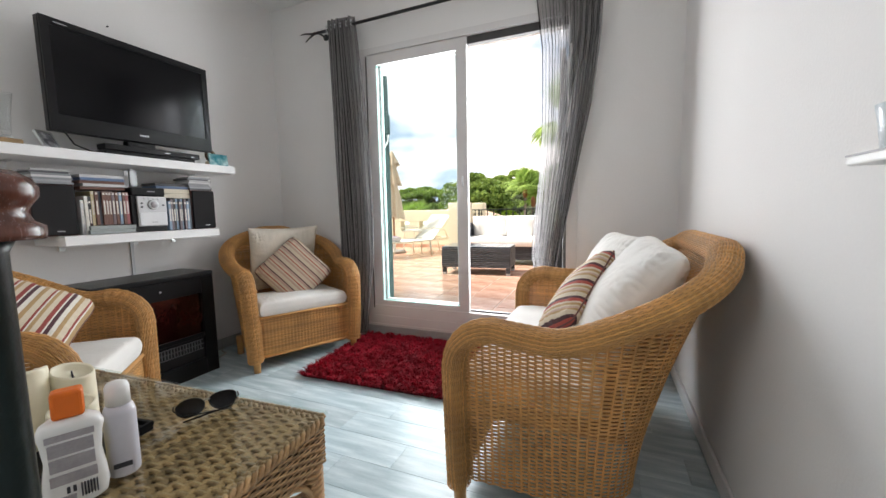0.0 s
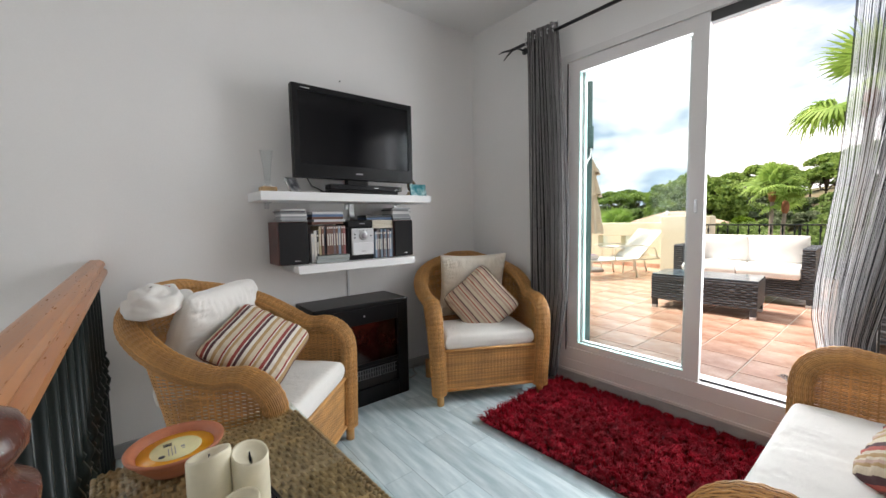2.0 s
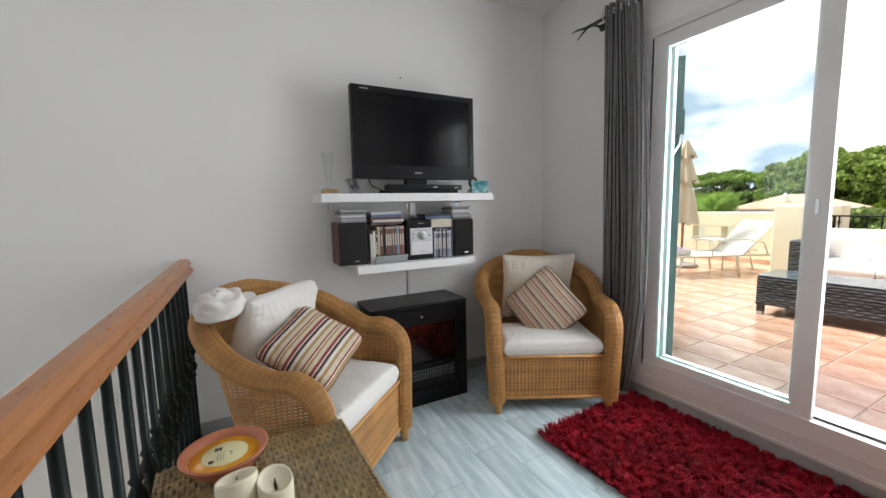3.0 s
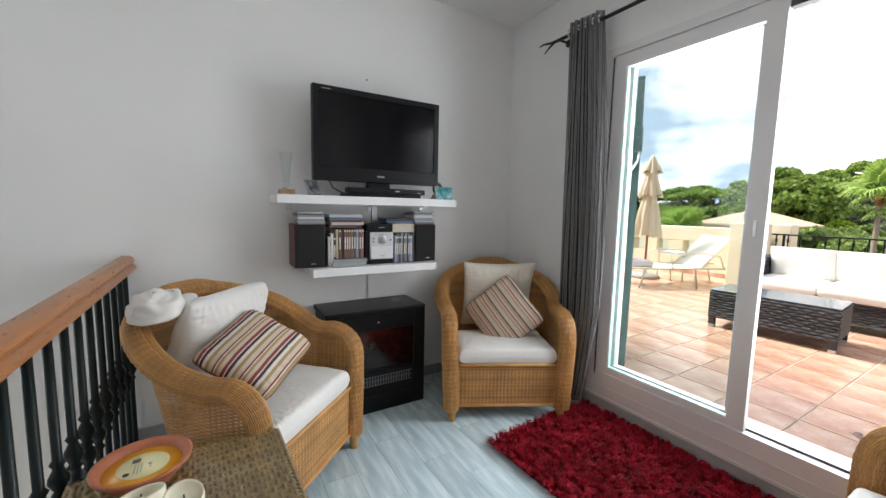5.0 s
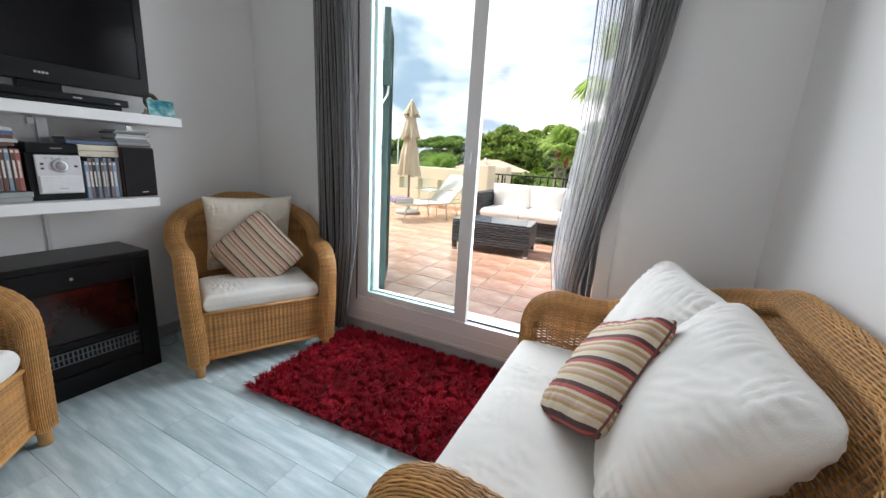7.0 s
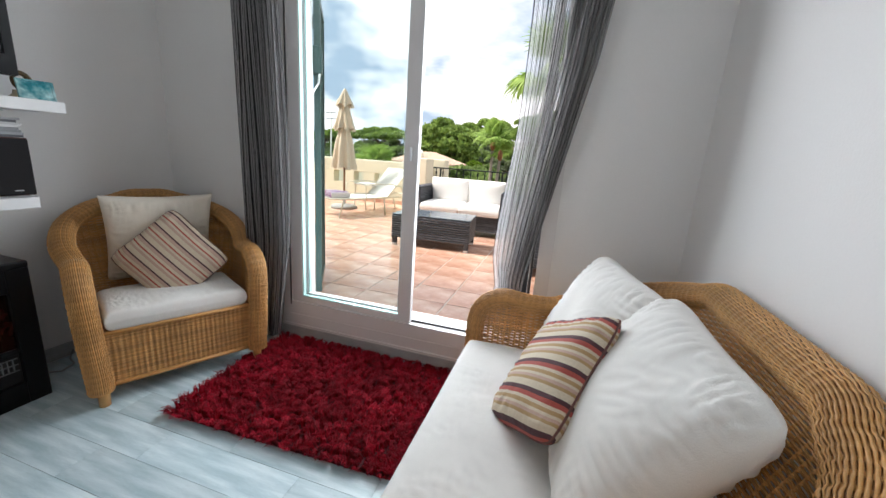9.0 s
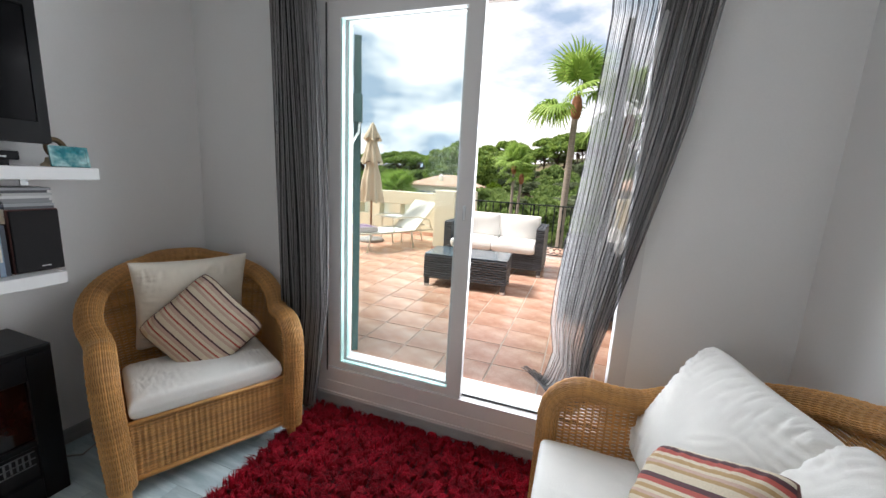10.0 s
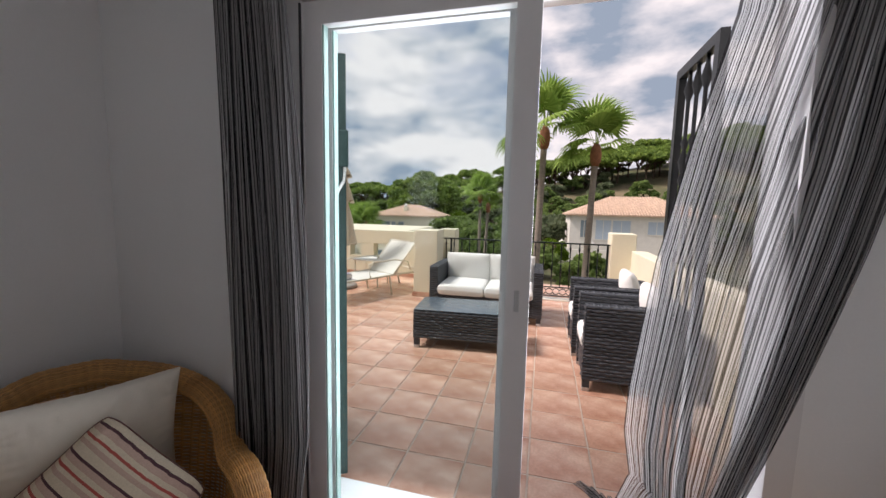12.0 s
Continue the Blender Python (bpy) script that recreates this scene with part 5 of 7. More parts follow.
st = thing("mini_stereo", pose(-2.35, 1.848, SZ), "compact silver-fronted mini stereo with a round dial", "stereo")
part("body", box(-0.11, 0.080, -0.090, 0.088, 0, 0.200, 0.004, 2), BLACK, st)
part("tray_unit", box(-0.10, 0.088, -0.086, 0.084, 0.201, 0.245, 0.005, 2), BLACK, st)
part("front", box(0.0805, 0.092, -0.065, 0.087, 0.030, 0.196, 0.004, 2), surf("silver_plastic", (0.60, 0.60, 0.61), 0.35, 0.03), st, "silver front panel")
part("disc_door", box(0.0922, 0.0955, -0.060, 0.082, 0.034, 0.108, 0.003, 2), surf("pale_silver_plastic", (0.70, 0.70, 0.71), 0.3, 0.03), st)
part("dial", lathe([(0.028, 0.0), (0.028, 0.008), (0.022, 0.011), (0.001, 0.011)], 24), STEEL, st, "round silver dial", True, pose(0.0922, 0.012, 0.150, 0, 90, 0))
part("dial_ring", lathe([(0.018, 0.0112), (0.018, 0.0128), (0.001, 0.013)], 20), GREY_PRINT, st, "", True, pose(0.0922, 0.012, 0.150, 0, 90, 0))
for dy, dz in ((-0.045, 0.158), (-0.045, 0.138), (0.066, 0.148), (-0.030, 0.183), (-0.008, 0.183), (0.016, 0.183), (0.040, 0.183)):
    part("button", box(0.0922, 0.0965, dy - 0.005, dy + 0.005, dz - 0.004, dz + 0.004, 0.001, 1), DARK_PRINT if dz < 0.18 else STEEL, st)
part("badge", boxes((0.0957, 0.0963, 0.0, 0.028, 0.050, 0.054), (0.0884, 0.089, -0.01, 0.03, 0.222, 0.226)), GREY_PRINT, st)

rng_d = random.Random(11)


def case_mesh(name, w, d, h, mat):
    me = mesh_of(box(-d, 0, 0, w, 0, h, 0.001, 1), name)
    me.materials.append(mat)
    return me


DVD = {k: case_mesh("film_case", 0.0145, 0.135, h, SPINES) for k, h in enumerate((0.186, 0.190, 0.178, 0.171))}
STRIP = surf("pale_spine_print", (0.66, 0.62, 0.55), 0.4, 0.15, 60, 0)
LABELBAR = mesh_of(boxes((0.0003, 0.0009, 0.004, 0.0105, 0.055, 0.125), (0.0003, 0.0009, 0.003, 0.0115, 0.155, 0.166)), "spine_title")
LABELBAR.materials.append(STRIP)


def film_case(m, k, titled):
    ob = part("film_case", DVD[k], None, None, "upright film case with a printed spine on the shelf", at=m)
    tagged(ob, "", "film case", "discs on the shelf")
    if titled:
        part("spine_title", LABELBAR, None, ob)
    return ob


for y0, y1 in ((1.534, 1.746), (1.945, 2.086)):
    y = y0
    while y < y1 - 0.014:
        base = SZ + (0.0 if y0 > 1.9 or y < 1.575 else 0.044)
        film_case(pose(-2.262 + rng_d.uniform(-0.006, 0.004), y, base + 0.0005), rng_d.randrange(4) if base == SZ else 3, rng_d.random() < 0.75)
        y += 0.0150
STACK = case_mesh("film_case", 0.19, 0.135, 0.0145, SPINES)
CD = case_mesh("disc_case", 0.142, 0.125, 0.0098, CASES)
FLATBOX = case_mesh("flat_case", 0.20, 0.14, 0.020, surf("grey_green_case", (0.30, 0.33, 0.32), 0.45, 0.08))
for k in range(2):
    ob = part("flat_case", FLATBOX, None, None, "flat grey-green box under the film cases", at=pose(-2.238 - 0.004 * k, 1.552 + 0.006 * k, SZ + 0.0005 + 0.0212 * k))
    tagged(ob, "", "box", "flat boxes under the discs")


def flat_stack(me, name, label, cat, y, z, n, step, x=-2.272, group="stacked discs"):
    for k in range(n):
        ob = part(name, me, None, None, label, at=pose(x + rng_d.uniform(-0.008, 0.006), y + rng_d.uniform(-0.006, 0.006), z + 0.0005 + step * k, 0, 0, rng_d.uniform(-2, 2)))
        tagged(ob, "", cat, group)


flat_stack(STACK, "film_case", "film case lying flat on the upright cases", "film case", 1.552, SZ + 0.2245, 5, 0.0149)
flat_stack(STACK, "film_case", "film case lying flat beside the stereo", "film case", 1.905, SZ + 0.1915 + 0.0555, 2, 0.0149, -2.29)
flat_stack(CD, "disc_case", "grey disc case stacked on a loudspeaker", "disc case", 1.375, SZ + 0.244, 7, 0.0100)
flat_stack(CD, "disc_case", "grey disc case stacked on a loudspeaker", "disc case", 2.085, SZ + 0.244, 8, 0.0100)
CREAMBOX = case_mesh("cream_case", 0.165, 0.135, 0.026, surf("cream_card", (0.66, 0.60, 0.48), 0.6, 0.08))
for k in range(2):
    ob = part("cream_case", CREAMBOX, None, None, "cream card case lying on the film cases", at=pose(-2.285, 1.940, SZ + 0.1915 + 0.0275 * k))
    tagged(ob, "", "box", "flat boxes under the discs")


# ---- electric fire ----
DULL_BAR = surf("dull_chrome_bar", (0.20, 0.20, 0.21), 0.4, 0.1, 20, 0.0, metal=0.8)


def electric_fire():
    ob = thing("electric_fire", pose(XW, 1.806, 0), "black electric fireplace heater with a glass front, switched off", "fireplace")
    w, d, h = 0.315, 0.315, 0.642
    part("cabinet", boxes((0.03, d - 0.03, -w + 0.01, w - 0.01, 0.012, h - 0.03)), BLACK, ob)
    part("mantel", box(0.02, d + 0.005, -w, w, h - 0.03, h, 0.006, 2), BLACK, ob, "black top board")
    for y0, y1 in ((-w, -w + 0.075), (w - 0.075, w)):
        part("side_post", box(d - 0.03, d, y0, y1, 0, h - 0.0305, 0.002, 1), BLACK, ob)
    part("top_panel", box(d - 0.03, d - 0.001, -w + 0.0755, w - 0.0755, h - 0.13, h - 0.0305, 0.002, 1), BLACK, ob)
    part("base_panel", box(d - 0.03, d - 0.001, -w + 0.0755, w - 0.0755, 0, 0.10, 0.002, 1), BLACK, ob)
    # Red patches in the glass colour stand for a warm reflection.
    part("firebox_glass", box(d - 0.025, d - 0.020, -w + 0.075, w - 0.075, 0.26, h - 0.13), surf("red_reflection_glass", (0.016, 0.004, 0.003), 0.08, 0.5, 5, 0.0, second=(0.055, 0.010, 0.006), spec=0.35), ob, "dark glass with a painted reddish reflection")
    part("heater_slot", box(d - 0.026, d - 0.022, -w + 0.075, w - 0.075, 0.10, 0.26), BLACK_MATT, ob)
    part("ledge", box(d - 0.03, d - 0.006, -w + 0.075, w - 0.075, 0.238, 0.262, 0.003, 1), BLACK, ob)
    for k in range(26):
        y = -w + 0.09 + 0.0175 * k
        part("grille_bar", box(d - 0.022, d - 0.016, y, y + 0.005, 0.165, 0.215), DULL_BAR, ob)
    for z in (0.160, 0.189, 0.217):
        part("grille_rail", box(d - 0.0155, d - 0.0125, -w + 0.085, w - 0.085, z, z + 0.004), DULL_BAR, ob)
    part("knob", rod((d, 0.0, h - 0.08), (d + 0.004, 0.0, h - 0.08), 0.006, n=12), GREY_PRINT, ob)
    for y in (-w + 0.04, w - 0.04):
        part("foot", box(0.04, d - 0.04, y - 0.025, y + 0.025, 0, 0.0118), BLACK, ob)
    return ob


electric_fire()
lead = part("power_lead", sweep([(XW + 0.05, 2.15, 0.012), (XW + 0.10, 2.20, 0.006), (XW + 0.16, 2.24, 0.006), (XW + 0.13, 2.31, 0.006), (XW + 0.06, 2.33, 0.006), (XW + 0.02, 2.37, 0.03)], 0.004, 6), surf("grey_cable", (0.35, 0.35, 0.36), 0.5, 0.05), None, "thin grey power lead lying on the floor", True)
tagged(lead, "", "cable")


# ---- sun hat on the armchair, wall holder ----
def soft_cap():
    n, r = 36, 18
    v, f = [], []
    for i in range(r):
        u = i / (r - 1)
        for k in range(n):
            t = 2 * np.pi * k / n
            rad = 0.083 * math.sin(u * np.pi / 2) ** 0.8
            z = 0.078 * math.cos(u * np.pi / 2) ** 0.7
            c, q = math.cos(t), math.sin(t)
            w = noise.noise(Vector((c * 1.6 * u, q * 1.6 * u, u * 2))) * 0.030 + ridge(c * 2.4 * u + 3, q * 2.4 * u, u * 1.5) * 0.011
            v.append(((rad + 0.5 * w) * c * 1.08, (rad + 0.5 * w) * q, z + w * (1 - u * 0.5)))
    for i in range(r - 1):
        for k in range(n):
            f.append((i * n + k, (i + 1) * n + k, (i + 1) * n + (k + 1) % n, i * n + (k + 1) % n))
    ob = thing("cotton_cap", pose(-1.815, 0.785, 0.835, 8, -12, 131), "crumpled white cotton cap lying on the armchair rim", "cap")
    h = part("crown", (v, f), CANVAS, ob, smooth=True)
    h.modifiers.new("thickness", "SOLIDIFY").thickness = 0.003
    bv, bf = [], []
    for i in range(9):
        for k in range(19):
            t = radians(-62 + 124 * k / 18)
            out = i / 8 * math.cos(t) ** 0.6
            bv.append((0.078 * math.cos(t) * 1.08 + 0.072 * out, 0.080 * math.sin(t) * (1 + 0.05 * i / 8), 0.006 - 0.030 * abs(math.sin(t)) ** 2 + 0.010 * out))
    bf = [(i * 19 + k, (i + 1) * 19 + k, (i + 1) * 19 + k + 1, i * 19 + k + 1) for i in range(8) for k in range(18)]
    bill = part("bill", (bv, bf), CANVAS, ob, "", True)
    bill.modifiers.new("thickness", "SOLIDIFY").thickness = 0.004
    part("emblem", box(0.066, 0.074, -0.012, 0.012, 0.048, 0.066, 0.002, 1), surf("red_stitching", (0.5, 0.05, 0.05), 0.7, 0.1), ob, "small red stitched emblem")
    return ob


soft_cap()
holder = thing("wall_holder", pose(XE, 1.135, 1.04), "small white wall-mounted holder with two translucent cups", "wall holder")
part("tray", box(-0.075, -0.001, -0.11, 0.10, 0.0, 0.016, 0.003, 2), WHITE_PLASTIC, holder)
part("line", box(-0.0765, -0.0752, -0.11, 0.10, 0.0125, 0.0155), GREY_PRINT, holder)
FROST = surf("frosted_plastic", (0.74, 0.80, 0.84), 0.25, 0.05)
for y in (0.045, -0.055):
    part("cup", lathe([(0.026, 0.0165), (0.030, 0.05), (0.034, 0.075), (0.031, 0.076), (0.024, 0.02), (0.001, 0.019)], 20, (-0.038, y, 0)), FROST, holder, "frosted cup", True)


# ---- curtains ----
def curtain_rod():
    ob = thing("curtain_rod", pose(0, 2.945, 2.352), "black iron curtain rod with twig-shaped ends over the door", "curtain rod")
    part("pole", rod((-1.94, 0, 0), (0.30, 0, 0.018), 0.011, n=12), IRON_BLACK, ob, smooth=True)
    part("finial", joined([sweep([(-1.94, 0, 0), (-1.99, 0, 0.002), (-2.05, -0.01, 0.01), (-2.09, -0.015, 0.004)], [0.011, 0.009, 0.006, 0.003], 8), sweep([(-1.965, 0, 0), (-2.01, 0.0, -0.02), (-2.05, -0.005, -0.05)], [0.007, 0.006, 0.003], 8)]), IRON_BLACK, ob, "forked twig finial", True)
    for x in (-1.93, 0.24):
        part("bracket", rod((x, 0, 0.0), (x, YN - 2.945, 0.0), 0.007, n=8), IRON_BLACK, ob)
        part("bracket_plate", rod((x, YN - 2.945 - 0.008, 0.0), (x, YN - 2.946, 0.0), 0.024, n=14), IRON_BLACK, ob)
    return ob


curtain_rod()


def curtain(name, surface, nu, nv, m, label, rings):
    u, t = np.linspace(0, 1, nu), np.linspace(0, 1, nv)
    v, uv = [], []
    for a in t:
        for b in u:
            v.append(surface(b, a))
            uv.append((b, a))
    f = [(i * nu + k, i * nu + k + 1, (i + 1) * nu + k + 1, (i + 1) * nu + k) for i in range(nv - 1) for k in range(nu - 1)]
    ob = thing(name, m, label, "curtain", "curtains at the terrace door")
    part("cloth", (v, f, uv), CURTAIN, ob, "sheer cloth with thin black stripes", True)
    for x in rings:
        part("eyelet", sweep([(x, 2.945 + 0.022 * math.cos(q), 2.360 + 0.022 * math.sin(q)) for q in np.linspace(0, 2 * np.pi, 16, endpoint=False)], 0.005, 6, True), STEEL, ob, "", True)
    return ob


def left_cloth(u, t):
    folds = 6.5
    wave = math.sin(2 * np.pi * folds * u + 0.6 * math.sin(5 * t + 9 * u))
    amp = 0.030 + 0.012 * math.sin(7 * u)
    x0 = -1.828 + 0.06 * t ** 2 + 0.012 * math.sin(4 * t)
    x1 = -1.598 + 0.085 * math.sin(np.pi * min(1, t * 0.72)) - 0.08 * max(0, t - 0.75) * 4 * 0.8
    x = x0 + (x1 - x0) * u + 0.012 * math.sin(2 * np.pi * folds * 2 * u + 1.5)
    y = 2.940 + amp * wave * (0.8 + 0.4 * t) - 0.005 * t
    return (x, y, 2.405 - 2.355 * t)


def right_cloth(u, t):
    """Hangs from the rod, is drawn together low down and trails over the doorstep."""
    hang = min(1.0, t / 0.82)
    z = 2.405 - 1.965 * hang
    edge_l = np.interp(z, (0.44, 0.62, 0.80, 1.35, 2.0, 2.4), (-0.360, -0.390, -0.385, -0.332, -0.285, -0.315))
    edge_r = np.interp(z, (0.44, 0.62, 1.12, 1.61, 2.0, 2.4), (-0.190, -0.170, -0.075, 0.020, 0.066, 0.085))
    folds = 7.0
    wave = math.sin(2 * np.pi * folds * u ** 1.3 + 2.2 * hang * u + 0.7 * math.sin(4 * t + 3 * u))
    ripple = math.sin(2 * np.pi * 17 * u + 5 * hang)
    x = edge_l + (edge_r - edge_l) * u ** 0.66 + 0.007 * ripple
    y = 2.935 + (0.014 + 0.040 * u) * wave * (1 - 0.35 * hang) + 0.004 * ripple
    blown = 0.02 + float(np.interp(z, (0.44, 0.80, 1.30, 1.70, 2.05, 2.40), (0.45, 0.45, 0.43, 0.28, 0.07, 0.0))) * max(0.0, 1 - u / 0.66)
    blown = max(blown, 0.15 * hang ** 3)
    y += blown
    if t > 0.82:
        k = (t - 0.82) / 0.18
        fall = min(1.0, k / 0.55)
        z += (0.196 + 0.010 * (1 + wave) - z) * fall * fall * (3 - 2 * fall)
        y += (3.62 - 0.16 * u - 2.935 - blown) * k ** 1.25
        x += (-0.545 + 0.27 * u - edge_l - (edge_r - edge_l) * u ** 0.66) * k ** 1.6
    return (x, y, z)


curtain("curtain", left_cloth, 150, 60, pose(0, 0, 0), "grey striped sheer curtain bunched beside the terrace door", (-1.84, -1.80, -1.76, -1.71, -1.66, -1.62))
curtain("curtain", right_cloth, 190, 90, pose(0, 0, 0), "grey striped sheer curtain blown out over the doorstep", (-0.33, -0.26, -0.19, -0.12, -0.05, 0.02, 0.08))

# ---- terrace ----
TZ = 0.13
structure("terrace_slab", box(-8.0, 0.78, YN + 0.30, 8.85, -0.25, TZ - 0.0040), TERRA_GROUT, "terracotta-tiled roof terrace")
structure("wall_house_outside", boxes((-9.0, XW - 0.2, YN + 0.1, YN + 0.3, -4.0, 5.6), (XE + 0.2, 6.0, YN + 0.1, YN + 0.3, -4.0, 5.6), (XW - 0.2, XE + 0.2, YN + 0.1, YN + 0.3, ZC + 0.12, 5.6)), STUCCO, "cream rendered outside wall of the house")


def parapet():
    ob = thing("wall_parapet", pose(0, 0, 0), "cream rendered terrace parapet with small square openings", "wall", kind="structure")
    y0, y1, zt, hole = 8.62, 8.84, 1.01, (0.50, 0.745)
    starts = [-7.42 + 0.5 * k for k in range(8)]
    xs, x = [], -8.0
    for h in starts:
        xs.append((x, h))
        x = h + 0.235
    xs.append((x, -2.57))
    part("lower_course", box(-8.0, -2.57, y0, y1, TZ, hole[0]), STUCCO, ob)
    part("upper_course", box(-8.0, -2.57, y0, y1, hole[1], zt, 0.012, 2), STUCCO, ob)
    for a, b in xs:
        part("pier", box(a, b, y0 + 0.001, y1 - 0.001, hole[0], hole[1]), STUCCO, ob)
    part("return_wall", box(-2.57, -2.36, 7.55, 8.84, TZ, 1.01, 0.012, 2), STUCCO, ob)
    part("pillar", box(-2.60, -2.235, 7.20, 7.56, TZ, 1.135, 0.014, 2), STUCCO, ob)
    part("pillar", box(-2.355, -2.10, 7.80, 8.05, TZ, 1.13, 0.014, 2), STUCCO, ob)
    part("pillar", box(0.19, 0.52, 7.62, 7.95, -0.2, 1.16, 0.014, 2), STUCCO, ob)
    part("east_wall", box(0.46, 0.66, YN + 0.30, 7.62, TZ, 0.93, 0.012, 2), STUCCO, ob)
    part("skirting", boxes((-8.0, -2.57, y0 - 0.012, y0 - 0.001, TZ, TZ + 0.075), (-2.612, -2.236, 7.188, 7.199, TZ, TZ + 0.075), (-2.612, -2.601, 7.20, 7.56, TZ, TZ + 0.075)), TERRA_TILE, ob, "terracotta tile skirting")
    part("kerb", box(-2.22, 0.19, 7.64, 7.80, TZ - 0.1, TZ + 0.02, 0.005, 1), STUCCO_WHITE, ob)
    return ob


parapet()


def balcony_rail(x0, x1, y, z0, z1):
    ob = thing("balcony_railing", pose(0, y, 0), "black-green iron terrace railing with turned bars and a ringed frieze", "railing")
    part("top_rail", box(x0, x1, -0.024, 0.024, z1 - 0.02, z1, 0.006, 2), IRON, ob)
    part("low_rail", box(x0, x1, -0.012, 0.012, z0 + 0.17, z0 + 0.185), IRON, ob)
    part("foot_rail", box(x0, x1, -0.012, 0.012, z0 + 0.04, z0 + 0.055), IRON, ob)
    h = z1 - 0.02 - (z0 + 0.185)
    prof = [(0.008, 0), (0.008, 0.30 * h), (0.014, 0.32 * h), (0.008, 0.35 * h), (0.019, 0.40 * h), (0.008, 0.46 * h), (0.014, 0.49 * h), (0.008, 0.52 * h), (0.008, 0.84 * h), (0.017, 0.89 * h), (0.008, 0.94 * h), (0.008, h)]
    me = data_of("baluster", *lathe(prof, 8, (0, 0, z0 + 0.185)), smooth=True)
    me.materials.append(IRON)
    ring = data_of("ring", *sweep([(0.045 * math.cos(q), 0, z0 + 0.1125 + 0.045 * math.sin(q)) for q in np.linspace(0, 2 * np.pi, 14, endpoint=False)], 0.007, 5, True), smooth=True)
    ring.materials.append(IRON)
    n = int((x1 - x0) / 0.125)
    for k in range(n):
        part("baluster", me, None, ob, at=pose(x0 + 0.06 + 0.125 * k, 0, 0))
    for k in range(int((x1 - x0) / 0.095)):
        part("ring", ring, None, ob, at=pose(x0 + 0.05 + 0.095 * k, 0, 0))
    for x in (x0 + 0.14, (x0 + x1) / 2, x1 - 0.03):
        part("post", rod((x, 0, z0), (x, 0, z1 - 0.02), 0.016, n=10), IRON, ob)
    return ob


balcony_rail(-2.28, 0.19, 7.68, TZ + 0.02, 1.0)


def panel(o, u, v, lu, lv):
    return flat_weave(o, u, v, lu, lv, 0.026, 0.045, 0.0125, 0.003, 0.004)


def woven_box(ob, name, x0, x1, y0, y1, z0, z1, label=""):
    """Box of a lounge seat: a dark core with woven faces and smooth edges."""
    core = part(name, box(x0 + 0.004, x1 - 0.004, y0 + 0.004, y1 - 0.004, z0, z1, 0.01, 2), GREYFRAME, ob, label)
    for o, u, ln in (((x0, y0, z0), (1, 0, 0), x1 - x0), ((x1, y0, z0), (0, 1, 0), y1 - y0), ((x1, y1, z0), (-1, 0, 0), x1 - x0), ((x0, y1, z0), (0, -1, 0), y1 - y0)):
        w = part("weave", panel(o, u, (0, 0, 1), ln, z1 - z0), GREYWEAVE, core, smooth=True)
        tagged(w, kind="stuff")
    # Top faces get the lightened grey, side faces keep the darker one.
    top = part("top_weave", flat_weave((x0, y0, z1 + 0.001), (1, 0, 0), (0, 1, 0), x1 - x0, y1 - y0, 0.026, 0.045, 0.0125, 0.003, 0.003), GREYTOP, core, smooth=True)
    tagged(top, kind="stuff")
    return core


def foot_caps(ob, pts, z1=0.085):
    for x, y in pts:
        part("leg", box(x - 0.025, x + 0.025, y - 0.025, y + 0.025, 0.03, z1), GREYFRAME, ob)
        part("foot_cap", box(x - 0.026, x + 0.026, y - 0.026, y + 0.026, 0.0, 0.03, 0.003, 1), STEEL, ob, "silver foot")


def outdoor_chair(m, label, W=0.57, D=0.70):
    """Cube lounge chair, front towards local +y."""
    ob = thing("lounge_chair", m, label, "chair", "terrace lounge set")
    woven_box(ob, "arm", -W / 2, -W / 2 + 0.10, -D / 2, D / 2, 0.085, 0.645)
    woven_box(ob, "arm", W / 2 - 0.10, W / 2, -D / 2, D / 2, 0.085, 0.645)
    woven_box(ob, "seat_base", -W / 2 + 0.10, W / 2 - 0.10, -D / 2 + 0.1, D / 2 - 0.01, 0.085, 0.29)
    woven_box(ob, "backrest", -W / 2 + 0.10, W / 2 - 0.10, -D / 2, -D / 2 + 0.09, 0.085, 0.645)
    part("seat_pad", cushion_slab(W - 0.22, D - 0.08, 0.13, 4), OUT_CUSHION, ob, "white seat pad", True, pose(0, 0.055, 0.292))
    part("back_pad", pillow(W - 0.20, 0.40, 0.16, 18, 0.006, 8), OUT_CUSHION, ob, "white back pad", True, pose(0, -D / 2 + 0.18, 0.60, 76, 0, 0))
    foot_caps(ob, [(sx * (W / 2 - 0.03), sy * (D / 2 - 0.03)) for sx in (-1, 1) for sy in (-1, 1)])
    return ob


outdoor_chair(pose(-0.06, 5.035, TZ, 0, 0, 90), "dark grey polyrattan cube chair with white cushions")
outdoor_chair(pose(-0.09, 5.735, TZ, 0, 0, 90), "dark grey polyrattan cube chair with white cushions")


